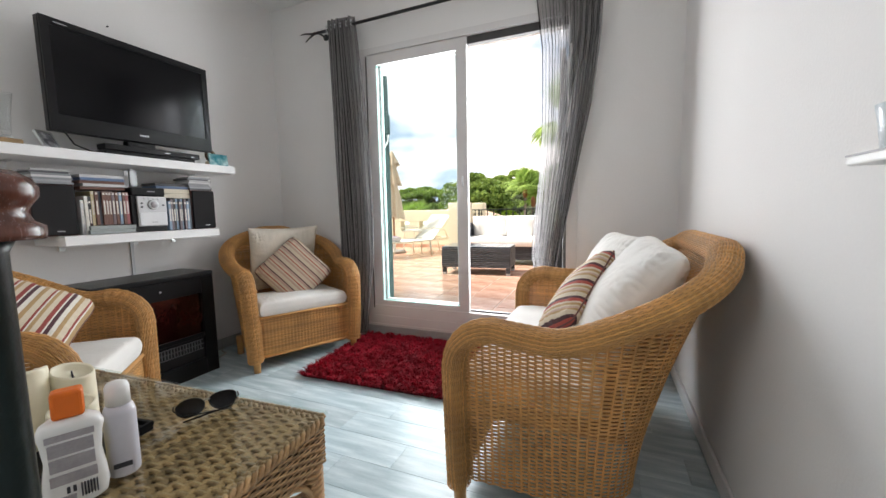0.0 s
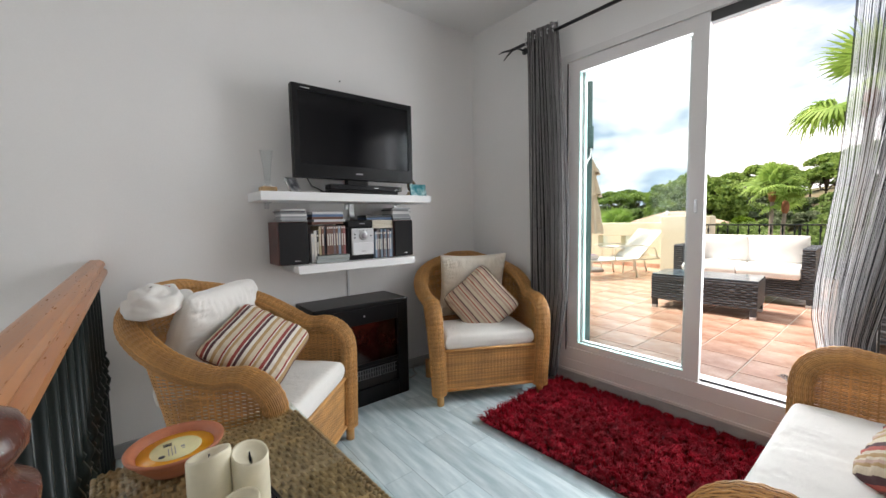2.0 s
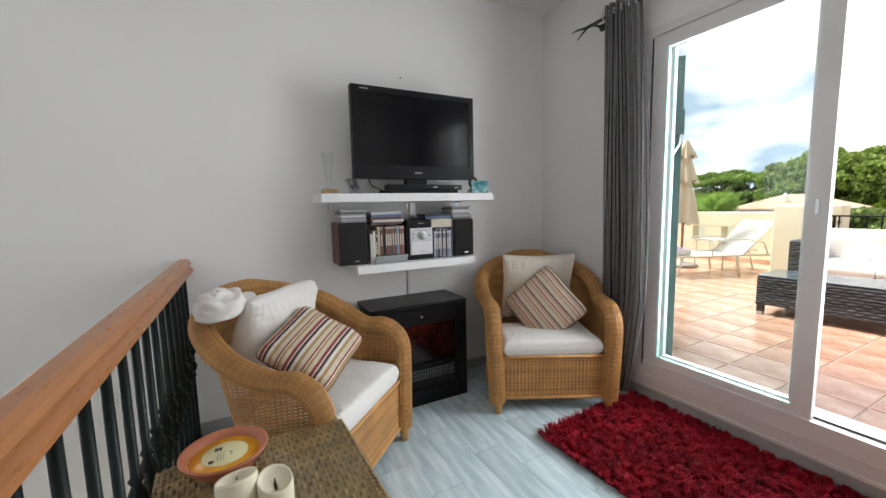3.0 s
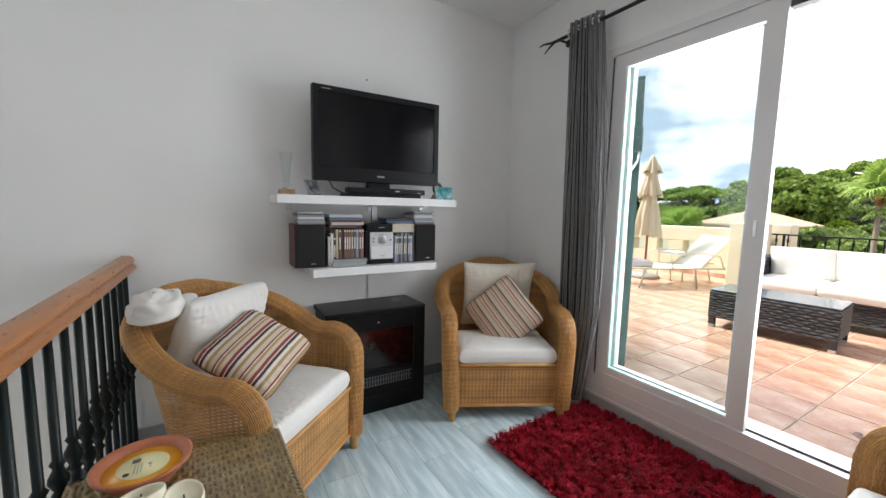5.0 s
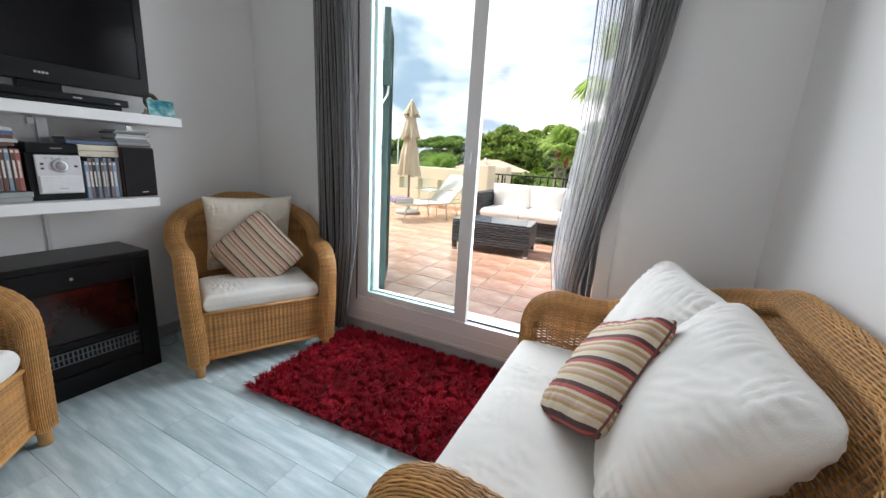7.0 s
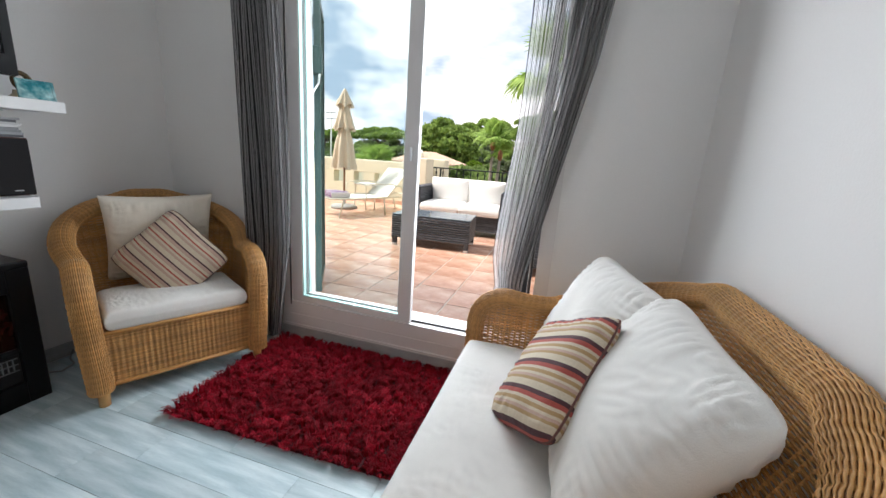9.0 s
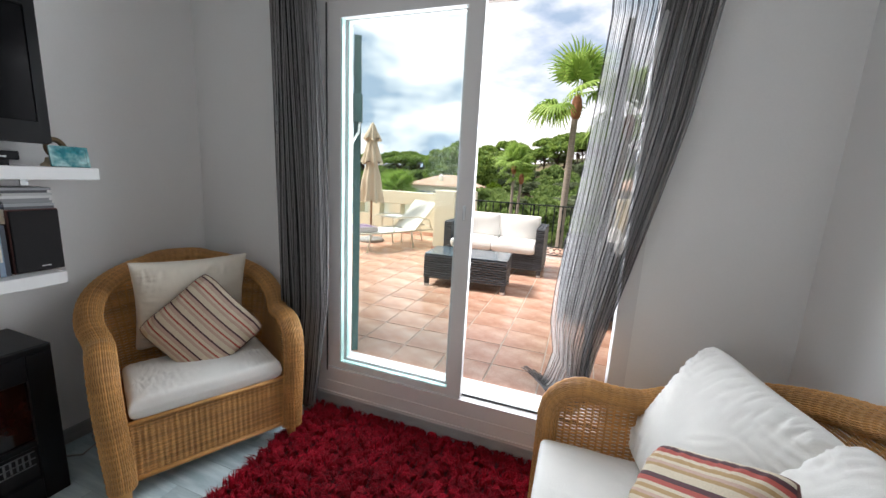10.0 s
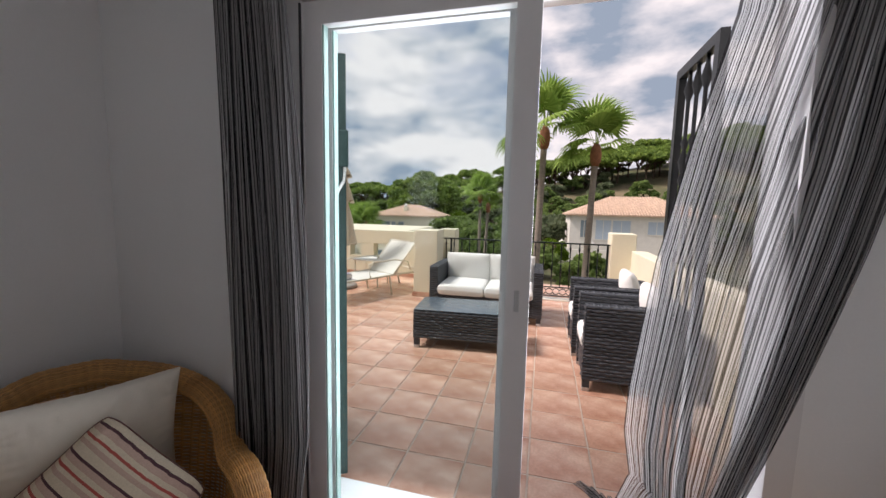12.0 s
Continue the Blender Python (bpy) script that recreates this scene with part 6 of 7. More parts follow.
def outdoor_sofa():
    ob = thing("lounge_sofa", pose(-1.395, 6.63, TZ, 0, 0, 181), "dark grey polyrattan two-seat sofa with white cushions", "sofa", "terrace lounge set")
    W, D = 1.34, 0.74
    woven_box(ob, "arm", -W / 2, -W / 2 + 0.10, -D / 2, D / 2, 0.085, 0.63)
    woven_box(ob, "arm", W / 2 - 0.10, W / 2, -D / 2, D / 2, 0.085, 0.63)
    woven_box(ob, "seat_base", -W / 2 + 0.10, W / 2 - 0.10, -D / 2 + 0.1, D / 2 - 0.01, 0.085, 0.285)
    woven_box(ob, "backrest", -W / 2 + 0.10, W / 2 - 0.10, -D / 2, -D / 2 + 0.09, 0.085, 0.63)
    for s in (-1, 1):
        part("seat_pad", cushion_slab(0.565, D - 0.06, 0.13, 5 + s), OUT_CUSHION, ob, "white seat pad", True, pose(s * 0.285, 0.055, 0.287))
        part("back_pad", pillow(0.575, 0.42, 0.17, 26, 0.004, 9 + s, 0.0, 0.0), OUT_CUSHION, ob, "white back pad", True, pose(s * 0.285, -D / 2 + 0.18, 0.545, 78, 0, 0))
    foot_caps(ob, [(sx * (W / 2 - 0.03), sy * (D / 2 - 0.03)) for sx in (-1, 1) for sy in (-1, 1)])
    return ob


outdoor_sofa()
ott = thing("coffee_table", pose(-1.465, 5.50, TZ, 0, 0, 5), "low dark grey polyrattan table on silver feet", "table", "terrace lounge set")
woven_box(ott, "body", -0.46, 0.46, -0.26, 0.26, 0.10, 0.365)
part("top_glass", box(-0.462, 0.462, -0.262, 0.262, 0.3725, 0.378, 0.002, 1), surf("blue_grey_table_glass", (0.10, 0.13, 0.16), 0.12, 0.05), ott, "dark glass plate")
foot_caps(ott, [(sx * 0.43, sy * 0.23) for sx in (-1, 1) for sy in (-1, 1)], 0.10)


def sun_lounger():
    ob = thing("sun_lounger", pose(-3.42, 6.29, TZ, 0, 0, -27.6), "white mesh sun lounger with a raised back and pale metal frame", "sun lounger")
    w = 0.60
    part("frame", joined([sweep([(x, 0, 0.30), (x, 0.4, 0.29), (x, 1.05, 0.30), (x, 1.75, 0.30)], 0.014, 8) for x in (0, -w)] + [sweep([(0, y, 0.295), (-w, y, 0.295)], 0.012, 8) for y in (0.0, 1.05, 1.75)]), LOUNGER_FRAME, ob, smooth=True)
    part("seat_mesh", box(-w + 0.015, -0.015, 0.01, 1.05, 0.292, 0.300), MESHCLOTH, ob, "stretched white mesh")
    bk = pose(0, 1.05, 0.30, 46, 0, 0)
    b = part("backrest", joined([sweep([(x, 0, 0), (x, 0.40, 0.0), (x, 0.66, 0.0)], 0.014, 8) for x in (0, -w)] + [sweep([(0, 0.66, 0), (-w, 0.66, 0)], 0.012, 8)]), LOUNGER_FRAME, ob, "", True, bk)
    part("back_mesh", box(-w + 0.015, -0.015, 0.01, 0.65, -0.004, 0.004), MESHCLOTH, b)
    for x in (0.0, -w):
        for y0, y1 in ((0.20, 0.12), (0.98, 1.02), (1.62, 1.70)):
            part("leg", sweep([(x, y0, 0.295), (x, y1, 0.0)], 0.013, 8), LOUNGER_FRAME, ob, smooth=True)
        part("armrest", sweep([(x, 0.62, 0.30), (x, 0.60, 0.50), (x, 0.70, 0.53), (x, 1.10, 0.53), (x, 1.35, 0.48), (x, 1.42, 0.30)], 0.011, 8), LOUNGER_FRAME, ob, "", True)
    return ob


sun_lounger()
tw = part("folded_towel", cushion_slab(0.42, 0.34, 0.09, 6), TOWEL, None, "folded purple and white striped towel on the lounger", True, pose(-3.585, 6.60, TZ + 0.303, 0, 0, -27.6))
tagged(tw, "", "towel")


def parasol():
    ob = thing("closed_parasol", pose(-3.90, 7.40, TZ), "closed beige parasol on a wooden pole in a round base", "parasol")
    part("base", lathe([(0.24, 0), (0.24, 0.04), (0.20, 0.06), (0.05, 0.075), (0.03, 0.09), (0.03, 0.25)], 24), surf("grey_concrete", (0.35, 0.34, 0.33), 0.8, 0.1), ob, "round grey base", True)
    part("pole", rod((0, 0, 0.05), (0, 0, 2.0), 0.019, n=12), POLE_WOOD, ob, "brown wooden pole", True)

    def skirt(z0, z1, r0, r1, seed):
        n, r = 40, 12
        v, f = [], []
        for i in range(r):
            t = i / (r - 1)
            for k in range(n):
                a = 2 * np.pi * k / n
                rad = (r0 + (r1 - r0) * t ** 0.8) * (1 + 0.28 * t * math.sin(8 * a + seed) + 0.12 * noise.noise(Vector((math.cos(a) * 2, math.sin(a) * 2, t * 3 + seed))))
                v.append((rad * math.cos(a), rad * math.sin(a), z1 + (z0 - z1) * t + 0.03 * t * math.sin(5 * a + seed)))
        for i in range(r - 1):
            for k in range(n):
                f.append((i * n + k, (i + 1) * n + k, (i + 1) * n + (k + 1) % n, i * n + (k + 1) % n))
        f.append(tuple(range(n)))
        return v, f
    part("canopy", skirt(0.72, 1.52, 0.07, 0.20, 1), PARASOL, ob, "folded beige canopy", True)
    part("canopy_tier", skirt(1.40, 1.86, 0.05, 0.165, 2), PARASOL, ob, "", True)
    part("canopy_cap", skirt(1.80, 2.09, 0.012, 0.135, 3), PARASOL, ob, "", True)
    part("tie", sweep([(0.105 * math.cos(q), 0.105 * math.sin(q), 1.30) for q in np.linspace(0, 2 * np.pi, 20, endpoint=False)], 0.010, 6, True), PARASOL, ob, "", True)
    return ob


parasol()
side_t = thing("side_table", pose(-3.55, 7.75, TZ), "small white metal side table by the lounger", "table")
part("tabletop", box(-0.24, 0.24, -0.24, 0.24, 0.44, 0.46, 0.004, 2), MESHCLOTH, side_t)
for sx in (-1, 1):
    for sy in (-1, 1):
        part("leg", rod((sx * 0.21, sy * 0.21, 0), (sx * 0.20, sy * 0.20, 0.44), 0.012, n=8), LOUNGER_FRAME, side_t)

# ---- beyond the terrace ----
def hill_height(x, y):
    r = -4.2 + 0.4 * noise.noise(Vector((x * 0.03, y * 0.03, 1)))
    up = np.clip((y - 62) / 75, 0, 1)
    ridge = 10.5 + 0.085 * x + 4.0 * math.sin(x * 0.022 + 0.8)
    ridge *= min(1.0, max(0.25, (x + 150) / 190))
    r += (ridge + 4) * up * up * (3 - 2 * up)
    return r + 0.7 * up * noise.noise(Vector((x * 0.05, y * 0.05, 5)))


def ground_sheet():
    xs = np.concatenate([[-3500, -1200, -400], np.linspace(-190, 190, 90), [400, 1200, 3500]])
    ys = np.concatenate([[-3500, -800, -100, -20, 0, 9], np.linspace(14, 190, 70), [400, 1200, 3500]])
    v = [(x, y, hill_height(x, y) if y > 40 and abs(x) < 500 else -4.2) for y in ys for x in xs]
    n = len(xs)
    f = [(j * n + i, j * n + i + 1, (j + 1) * n + i + 1, (j + 1) * n + i) for j in range(len(ys) - 1) for i in range(n - 1)]
    return structure("ground", (v, f), GROUND, "dry scrubby hillside beyond the gardens", True)


ground_sheet()


def leaves(puffs, per, size, seed, flat=0.75):
    """Clumps of small leaf faces over the puffs (x, y, z, rx, ry, rz)."""
    rng = np.random.default_rng(seed)
    pts = []
    for x, y, z, rx, ry, rz in puffs:
        d = rng.normal(size=(per, 3))
        d /= np.linalg.norm(d, axis=1)[:, None]
        d[:, 2] = np.where(d[:, 2] < -0.25, -d[:, 2] * 0.6, d[:, 2])
        k = rng.uniform(0.72, 1.10, per)[:, None]
        pts.append(np.array([x, y, z]) + d * k * np.array([rx, ry, rz]))
    c = np.concatenate(pts)
    n = len(c)
    a = rng.normal(size=(n, 3))
    a /= np.linalg.norm(a, axis=1)[:, None]
    b = np.cross(a, rng.normal(size=(n, 3)))
    b /= np.linalg.norm(b, axis=1)[:, None]
    s = rng.uniform(0.6, 1.35, n)[:, None] * size
    v = np.stack([c - a * s, c + b * s * flat, c + a * s, c - b * s * flat], 1).reshape(-1, 3)
    f = np.arange(n * 4).reshape(-1, 4)
    return v, f


def broad_tree(seed, h, spread, trunk_h, n_puffs, per, size, umbrella=False):
    """Trunk with limbs, and a crown of leaf clumps."""
    rng = random.Random(seed)
    puffs, limbs = [], []
    for k in range(n_puffs):
        a, r = rng.uniform(0, 6.28), spread * math.sqrt(rng.random()) * 0.85
        dome = (1 - (r / spread) ** 2)
        z = (trunk_h + (h - trunk_h) * (0.35 + 0.5 * dome * rng.uniform(0.6, 1.0))) if umbrella else trunk_h * 0.6 + (h - trunk_h * 0.6) * rng.uniform(0.15, 0.92) * (0.5 + 0.5 * dome)
        pr = spread * rng.uniform(0.26, 0.40)
        puffs.append((r * math.cos(a), r * math.sin(a), z, pr, pr, pr * (0.72 if umbrella else 0.8)))
        if k % 2 == 0:
            limbs.append(sweep([(0, 0, trunk_h * 0.75), (r * 0.4 * math.cos(a), r * 0.4 * math.sin(a), trunk_h * 0.75 + (z - trunk_h * 0.75) * 0.55), (r * 0.9 * math.cos(a), r * 0.9 * math.sin(a), z)], [h * 0.016, h * 0.010, h * 0.004], 6))
    trunk = sweep([(0, 0, -0.6), (0.05, 0.02, trunk_h * 0.5), (0, 0, trunk_h), (0.1, 0, h * 0.75)], [h * 0.030, h * 0.024, h * 0.018, h * 0.006], 8)
    return joined([trunk] + limbs), leaves(puffs, per, size, seed)


def tree_kind(name, seed, h, spread, trunk_h, n_puffs, per, size, umbrella, leaf, label):
    wood, crown = broad_tree(seed, h, spread, trunk_h, n_puffs, per, size, umbrella)
    ob = thing(name, pose(0, 0, -60), label, "tree")
    part("trunk", wood, TRUNK, ob, smooth=True)
    part("crown", crown, leaf, ob)
    return ob


rng_t = random.Random(21)


def plant(src, x, y, s, z=None):
    z = hill_height(x, y) if z is None else z
    src.scale = (1, 1, 1)
    ob = copy_thing(src, pose(x, y, z, 0, 0, rng_t.uniform(0, 360)) @ Matrix.Scale(s, 4))
    return ob


pines = [tree_kind("umbrella_pine", 31 + k, 7.2, 3.9, 3.7, 19, 250, 0.32, True, PINE, "umbrella pine with a flat bright green crown on the hill") for k in range(3)]
bushes = [tree_kind("round_tree", 41, 4.5, 2.4, 1.2, 14, 230, 0.22, False, BUSH, "dense dark green garden tree"),
          tree_kind("olive_tree", 42, 4.2, 2.3, 1.4, 13, 230, 0.20, False, OLIVE, "grey-green olive tree on the slope"),
          tree_kind("lime_green_tree", 43, 5.0, 1.6, 1.0, 12, 240, 0.20, False, LIME, "bright yellow-green upright tree")]
big = tree_kind("large_pine", 51, 13.2, 5.4, 3.0, 34, 260, 0.36, False, PINE, "large full-crowned pine behind the villa")
# pine row along the ridge
for k in range(34):
    x = -6 + 2.0 * k + rng_t.uniform(-0.8, 0.8)
    plant(pines[k % 3], x, 112 + rng_t.uniform(-5, 5), rng_t.uniform(0.95, 1.2))
for k in range(34):
    x = -98 + 2.9 * k + rng_t.uniform(-1.2, 1.2)
    plant(pines[k % 3], x, 108 + rng_t.uniform(-12, 8), rng_t.uniform(0.85, 1.15))
for k in range(24):
    plant(pines[k % 3], -14 + 3.0 * k + rng_t.uniform(-1.2, 1.2), 126 + rng_t.uniform(-6, 6), rng_t.uniform(0.9, 1.15))
# the two large trees behind the villa
plant(big, -27.5, 80, 1.0, -3.6)
plant(big, -22.0, 79, 0.92, -3.8)
plant(big, -25.0, 85, 1.02, -3.4)
# scrub and garden trees between
for k in range(240):
    x, y = rng_t.uniform(-75, 45), rng_t.uniform(58, 120)
    if 100 < y < 107 and x > -12:
        continue
    plant(bushes[rng_t.choice((0, 0, 1, 1, 0))], x, y, rng_t.uniform(0.7, 1.3))
for x, y, s, q in ((-30, 52, 1.1, 0), (-33.5, 50, 1.0, 0), (-36, 54, 1.2, 0), (-19.5, 78, 1.45, 2), (-15.5, 70, 1.35, 2), (-13, 52, 1.15, 0), (-10.5, 47, 1.05, 0), (-7.6, 44, 1.0, 0), (-5, 46, 1.05, 0),
                   (-2.5, 50, 1.1, 1), (-0.5, 56, 1.2, 1), (1.5, 62, 1.3, 1), (-3.5, 38, 0.85, 0), (-6, 36, 0.8, 0), (-1.2, 34, 0.75, 0), (-8.5, 33, 0.75, 0), (1.5, 30, 0.6, 0), (3.2, 32, 0.7, 0), (-11, 35, 0.9, 0), (0.4, 40, 0.8, 2)):
    plant(bushes[q], x, y, s, -4.3)
for src in pines + bushes + [big]:
    for ob in (*src.children_recursive, src):
        bpy.data.objects.remove(ob)


# ---- palms ----
def fan_leaf(rng, reach):
    """Fan palm leaf: stalk along x, then a pleated fan of narrow segments that droop."""
    v, f = [], []
    stalk = reach * 0.45
    v += [(0, -0.012, 0), (0, 0.012, 0), (stalk, 0.010, 0.02), (stalk, -0.010, 0.02)]
    f.append((0, 1, 2, 3))
    n = 26
    for k in range(n):
        a = (k / (n - 1) - 0.5) * 3.9
        ln = reach * 0.60 * (1 - 0.30 * abs(a) / 2) * rng.uniform(0.9, 1.08)
        w = 0.033
        ca, sa = math.cos(a), math.sin(a)
        droop = -0.35 * ln * rng.uniform(0.5, 1.3)
        i = len(v)
        for u, ww, dz in ((0.03, 0.3, 0.0), (0.55, 1.2, 0.05), (0.82, 0.8, droop * 0.25), (1.0, 0.12, droop)):
            px, py = stalk + u * ln * ca, u * ln * sa
            v += [(px - sa * w * ww, py + ca * w * ww, 0.02 + dz), (px + sa * w * ww, py - ca * w * ww, 0.02 + dz)]
        for q in range(3):
            f.append((i + 2 * q, i + 2 * q + 1, i + 2 * q + 3, i + 2 * q + 2))
    return np.array(v), f


def fan_palm(x, y, z0, z1, lean, seed, reach, label, n=18):
    rng = random.Random(seed)
    ob = thing("fan_palm", pose(x, y, z0), label, "palm tree", "garden palms")
    H = z1 - z0
    bend = [(lean * t * t, 0.1 * math.sin(2 * t), H * t) for t in np.linspace(0, 1, 24)]
    rad = [0.125 - 0.035 * t + 0.004 * (k % 2) for k, t in enumerate(np.linspace(0, 1, 24))]
    part("trunk", sweep(bend, rad, 12), BARK, ob, "slender grey trunk", True)
    top = np.array(bend[-1])
    part("leaf_base", sweep([top + np.array([0, 0, d]) for d in (-0.45, -0.3, -0.1, 0.12, 0.3)], [0.10, 0.16, 0.18, 0.15, 0.05], 10), BOOT, ob, "reddish leaf bases", True)
    for k in range(n):
        v, f = fan_leaf(rng, reach * rng.uniform(0.85, 1.1))
        el = rng.uniform(-30, 55) if k > 8 else rng.uniform(55, 86)
        m = pose(top[0], top[1], top[2] + 0.20, 0, 0, k * 137.5 + rng.uniform(-12, 12)) @ pose(0.05, 0, 0, 0, -el, 0) @ pose(0, 0, 0, rng.uniform(-25, 25), 0, 0)
        part("frond", (v, f), FROND, ob, "", False, m)
    return ob


fan_palm(-0.95, 14.4, -4.2, 3.80, 0.10, 3, 1.55, "tall slender fan palm standing behind the terrace")
fan_palm(0.62, 14.9, -4.2, 3.32, 0.12, 4, 1.48, "slender fan palm standing behind the terrace")
fan_palm(-5.05, 28.0, -4.2, 2.25, 0.0, 5, 1.5, "shorter double palm in the garden", 24)
fan_palm(-4.7, 28.4, -4.2, 1.6, 0.15, 6, 1.3, "shorter double palm in the garden", 18)
fan_palm(-14.6, 30.0, -4.2, -0.1, 0.0, 7, 1.9, "low bushy palm behind the parapet", 24)
fan_palm(-16.0, 31.0, -4.2, -0.3, 0.0, 8, 1.9, "low bushy palm behind the parapet", 24)


pole = thing("utility_pole", pose(-39, 60, -4.6), "thin grey utility pole with two short crossarms", "utility pole")
part("mast", rod((0, 0, 0), (0, 0, 12.2), 0.16, 0.10, 10), STUCCO_WHITE, pole, smooth=True)
for z in (10.6, 11.6):
    part("crossarm", box(-0.9, 0.9, -0.06, 0.06, z, z + 0.12), GREYFRAME, pole)


# ---- villas ----
def hip_roof(x0, x1, y0, y1, z0, z1, over=0.5):
    x0, x1, y0, y1 = x0 - over, x1 + over, y0 - over, y1 + over
    dy = (y1 - y0) / 2
    ym = (y0 + y1) / 2
    inset = min(dy, (x1 - x0) / 2 - 0.2)
    t = 0.18
    v = [(x0, y0, z0), (x1, y0, z0), (x1, y1, z0), (x0, y1, z0), (x0, y0, z0 + t), (x1, y0, z0 + t), (x1, y1, z0 + t), (x0, y1, z0 + t), (x0 + inset, ym, z1), (x1 - inset, ym, z1)]
    f = [(3, 2, 1, 0), (0, 1, 5, 4), (1, 2, 6, 5), (2, 3, 7, 6), (3, 0, 4, 7), (4, 5, 9, 8), (5, 6, 9), (6, 7, 8, 9), (7, 4, 8)]
    rows = []
    n = int((x1 - x0) / 0.30)
    for k in range(n + 1):
        x = x0 + (x1 - x0) * k / n
        s = min(1, (x - x0) / inset, (x1 - x) / inset)
        if s > 0.03:
            rows.append(sweep([(x, y0, z0 + t), (x, y0 + s * dy, z0 + t + s * (z1 - z0 - t))], 0.055, 6))
    return (v, f), joined(rows)


def villa(name, x0, x1, y0, y1, z0, eave, ridge, wall, label, windows, chimney=None):
    ob = thing(name, pose(0, 0, 0), label, "house")
    part("wall", box(x0, x1, y0, y1, z0, eave), wall, ob)
    roof, rolls = hip_roof(x0, x1, y0, y1, eave, ridge)
    r = part("roof", roof, ROOF, ob, "terracotta tiled hip roof")
    tagged(part("roof_tiles", rolls, ROOF, r, smooth=True), kind="stuff")
    for a, b, c, d, mat in windows:
        w = part("window", boxes((a - 0.08, b + 0.08, y0 - 0.06, y0 - 0.002, c - 0.08, c), (a - 0.08, b + 0.08, y0 - 0.06, y0 - 0.002, d, d + 0.08), (a - 0.08, a, y0 - 0.06, y0 - 0.002, c, d), (b, b + 0.08, y0 - 0.06, y0 - 0.002, c, d)), STUCCO_WHITE, ob)
        part("pane", box(a, b, y0 - 0.03, y0 - 0.004, c, d), mat, w)
        part("glazing_bar", box((a + b) / 2 - 0.03, (a + b) / 2 + 0.03, y0 - 0.045, y0 - 0.031, c, d), STUCCO_WHITE, w)
    if chimney:
        cx, cy, ct = chimney
        ch = part("chimney", box(cx - 0.3, cx + 0.3, cy - 0.3, cy + 0.3, eave, ct), wall, ob)
        part("chimney_pot", lathe([(0.30, 0), (0.26, 0.12), (0.20, 0.2), (0.14, 0.45), (0.02, 0.5)], 12, (cx, cy, ct)), STUCCO_WHITE, ch, smooth=True)
    return ob


villa("villa", -27.9, -17.4, 60, 68, -4.5, -0.15, 1.75, STUCCO, "cream villa with a hipped tile roof and small windows",
      [(-27.0, -25.1, -2.7, -1.05, HOUSE_GLASS), (-24.8, -24.1, -2.7, -1.05, HOUSE_GLASS), (-23.6, -22.7, -2.7, -1.05, HOUSE_GLASS)], (-22.9, 61.5, 1.45))
villa("villa", 2.3, 17.5, 50, 60, -4.5, 0.85, 3.3, STUCCO_WHITE, "white villa with a terracotta tile roof and pale shutters",
      [(5.2, 6.85, -1.9, 0.35, SHUTTER_BLUE), (7.05, 8.95, -1.9, 0.35, SHUTTER_BLUE), (10.8, 12.6, -1.15, 0.30, SHUTTER_BLUE), (3.5, 4.3, -1.7, 0.30, HOUSE_GLASS)], None)
wing = thing("villa_terrace", pose(0, 0, 0), "white garden wall with small pillars before the villa", "wall")
part("wall", box(1.2, 8.5, 46.5, 46.9, -4.4, -2.9), STUCCO_WHITE, wing)
for x in (1.3, 4.4):
    p = part("pillar", box(x - 0.25, x + 0.25, 46.4, 47.0, -4.4, -2.2), STUCCO_WHITE, wing)
    part("cap", lathe([(0.42, 0), (0.30, 0.12), (0.05, 0.42)], 4, (x, 46.7, -2.2)), STUCCO_WHITE, p)
low = thing("neighbour_house", pose(0, 0, 0), "low cream neighbouring house with two small windows", "house")
part("wall", box(-13.5, -6.9, 17.0, 23, -4.4, 0.35), STUCCO, low)
for a in (-11.2, -9.3, -8.0):
    w = part("window", boxes((a - 0.05, a + 0.65, 16.95, 16.998, -1.35, -1.28), (a - 0.05, a + 0.65, 16.95, 16.998, -0.42, -0.35), (a - 0.05, a, 16.95, 16.998, -1.28, -0.42), (a + 0.6, a + 0.65, 16.95, 16.998, -1.28, -0.42)), STUCCO_WHITE, low)
    part("pane", box(a, a + 0.6, 16.975, 16.996, -1.28, -0.42), HOUSE_GLASS, w)
road = part("road", box(-10, 60, 101, 106, 1.2, 1.6), ASPHALT, None, "grey road cut along the hillside")
tagged(road, "", "road", "", "structure")


# ---- floor tiles ----
def tile_mesh(name, w, d, t, bevel, mat):
    me = mesh_of(box(0, w, 0, d, -t, 0, bevel, 1), name)
    me.materials.append(mat)
    return me


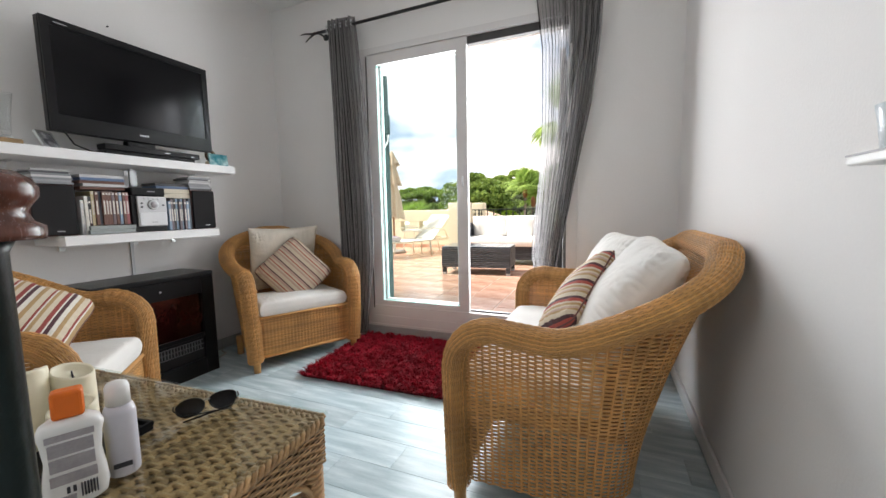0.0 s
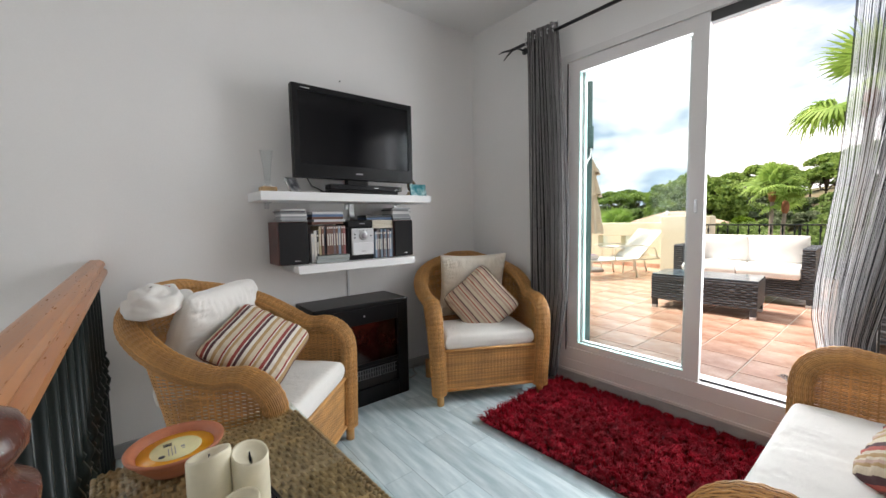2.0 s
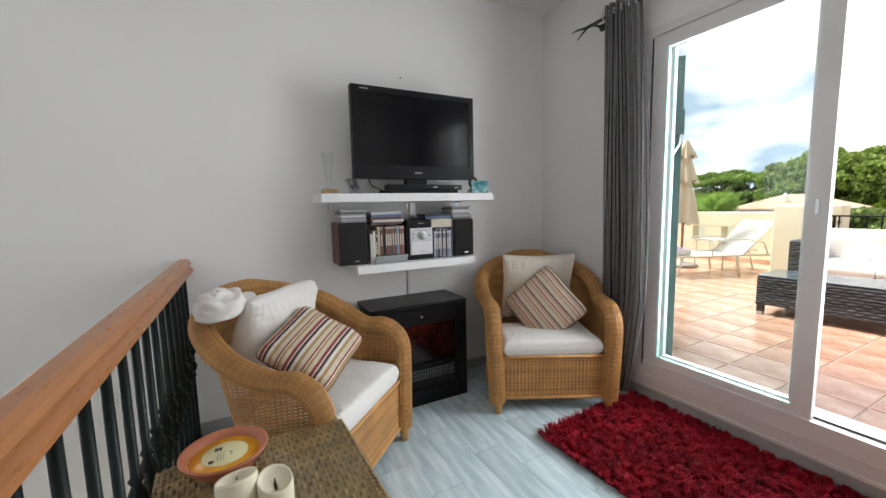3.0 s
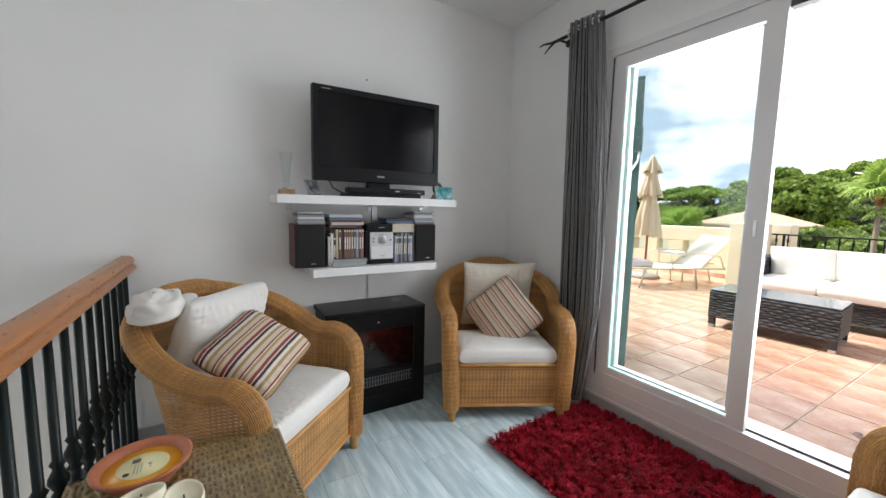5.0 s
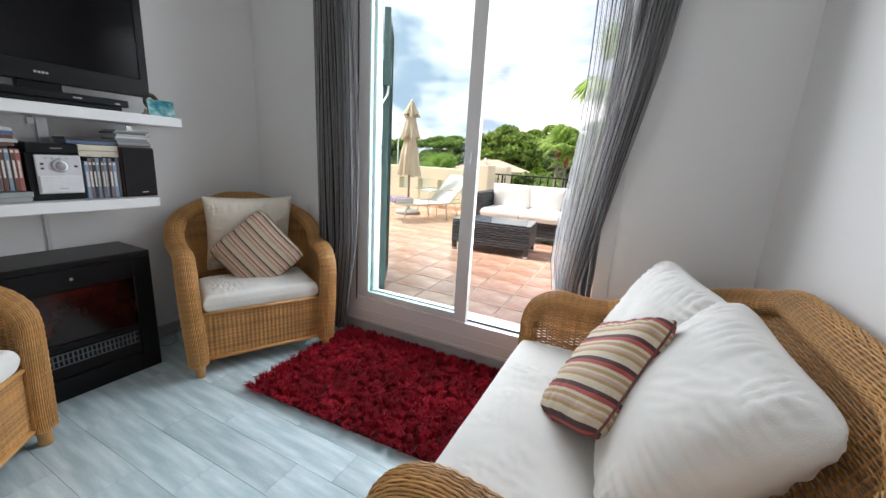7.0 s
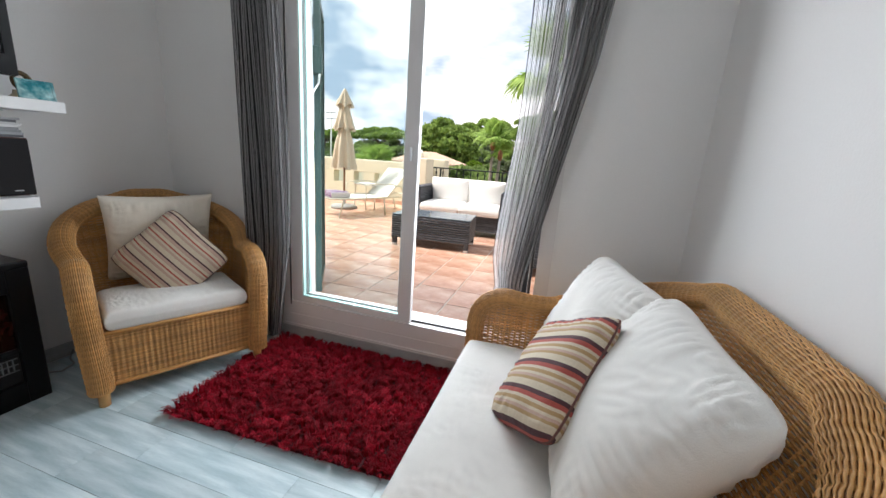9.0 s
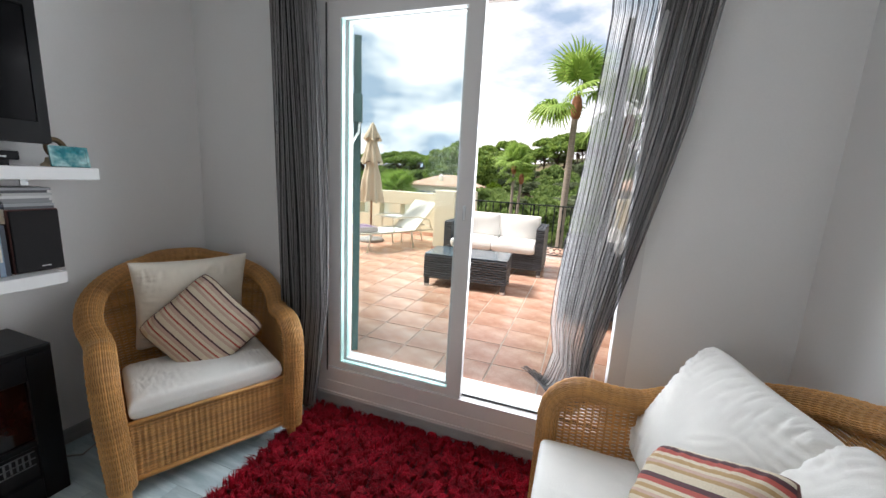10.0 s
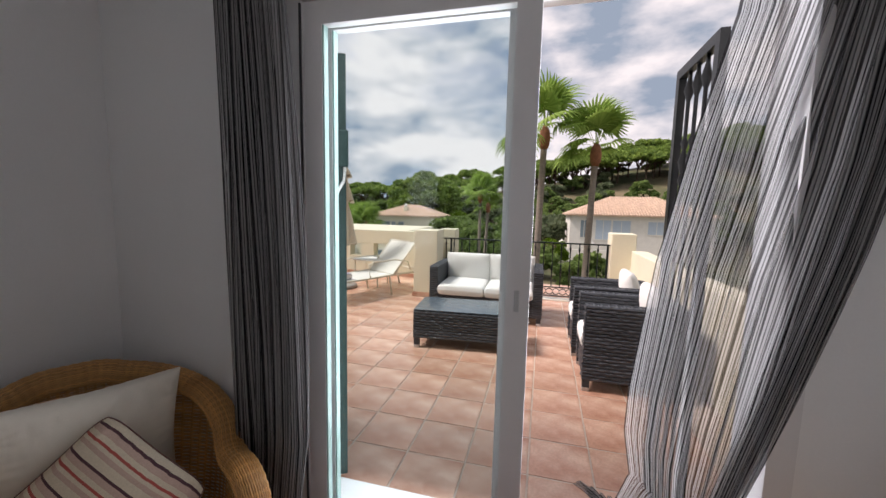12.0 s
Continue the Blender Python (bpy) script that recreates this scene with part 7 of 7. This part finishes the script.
floor_ob = bpy.data.objects["floor"]
PW, PL, JOINT = 0.155, 0.62, 0.0008
plank = tile_mesh("plank", PL - JOINT, PW - JOINT, 0.0055, 0.0008, PLANK)
rng_f = random.Random(8)
row = 0
y = YN - PW + 0.028
while y > -0.35:
    x = XW + 0.013 - PL * ((row * 0.37 + rng_f.uniform(0, 0.12)) % 1.0)
    while x < XE - 0.013:
        a, b = max(x, XW + 0.013), min(x + PL, XE - 0.013)
        if y < 0.53:
            a = max(a, -0.30)
        top = min(y + PW, YN - 0.024)
        if b - a > 0.03 and top - y > 0.02 and not (y < 0.53 < y + PW and a < -0.30):
            if b - a > PL - 0.001 and top == y + PW:
                part("plank", plank, None, floor_ob, at=pose(a, y, 0))
            else:
                part("plank", tile_mesh("plank_cut", b - a - JOINT, top - y - JOINT, 0.0055, 0.0008, PLANK), None, floor_ob, at=pose(a, y, 0))
        x += PL
    y -= PW
    row += 1

terrace_ob = bpy.data.objects["terrace_slab"]
TP = 0.325
tile = tile_mesh("terrace_tile", TP - 0.010, TP - 0.010, 0.0045, 0.0015, TERRA_TILE)
far_v, far_f = [], []
rng_g = random.Random(9)
for i in range(-21, 5):
    for j in range(0, 17):
        x, y = -0.76 + TP * i, YN + 0.345 + TP * j
        if x + TP > 0.46 or x < -7.5:
            continue
        if -3.4 < x and y < 8.4 and not (x < -2.4 and y > 7.1):
            part("terrace_tile", tile, None, terrace_ob, at=pose(x + 0.005, y + 0.005, TZ + rng_g.uniform(-0.001, 0.001), 0, 0, rng_g.uniform(-0.3, 0.3)))
        else:
            k = len(far_v)
            w = TP - 0.010
            far_v += [(x, y, TZ), (x + w, y, TZ), (x + w, y + w, TZ), (x, y + w, TZ), (x, y, TZ - 0.0045), (x + w, y, TZ - 0.0045), (x + w, y + w, TZ - 0.0045), (x, y + w, TZ - 0.0045)]
            far_f += [(k, k + 1, k + 2, k + 3), (k, k + 4, k + 5, k + 1), (k + 1, k + 5, k + 6, k + 2), (k + 2, k + 6, k + 7, k + 3), (k + 3, k + 7, k + 4, k)]
tagged(part("far_tiles", (far_v, far_f), TERRA_TILE, terrace_ob), kind="stuff")
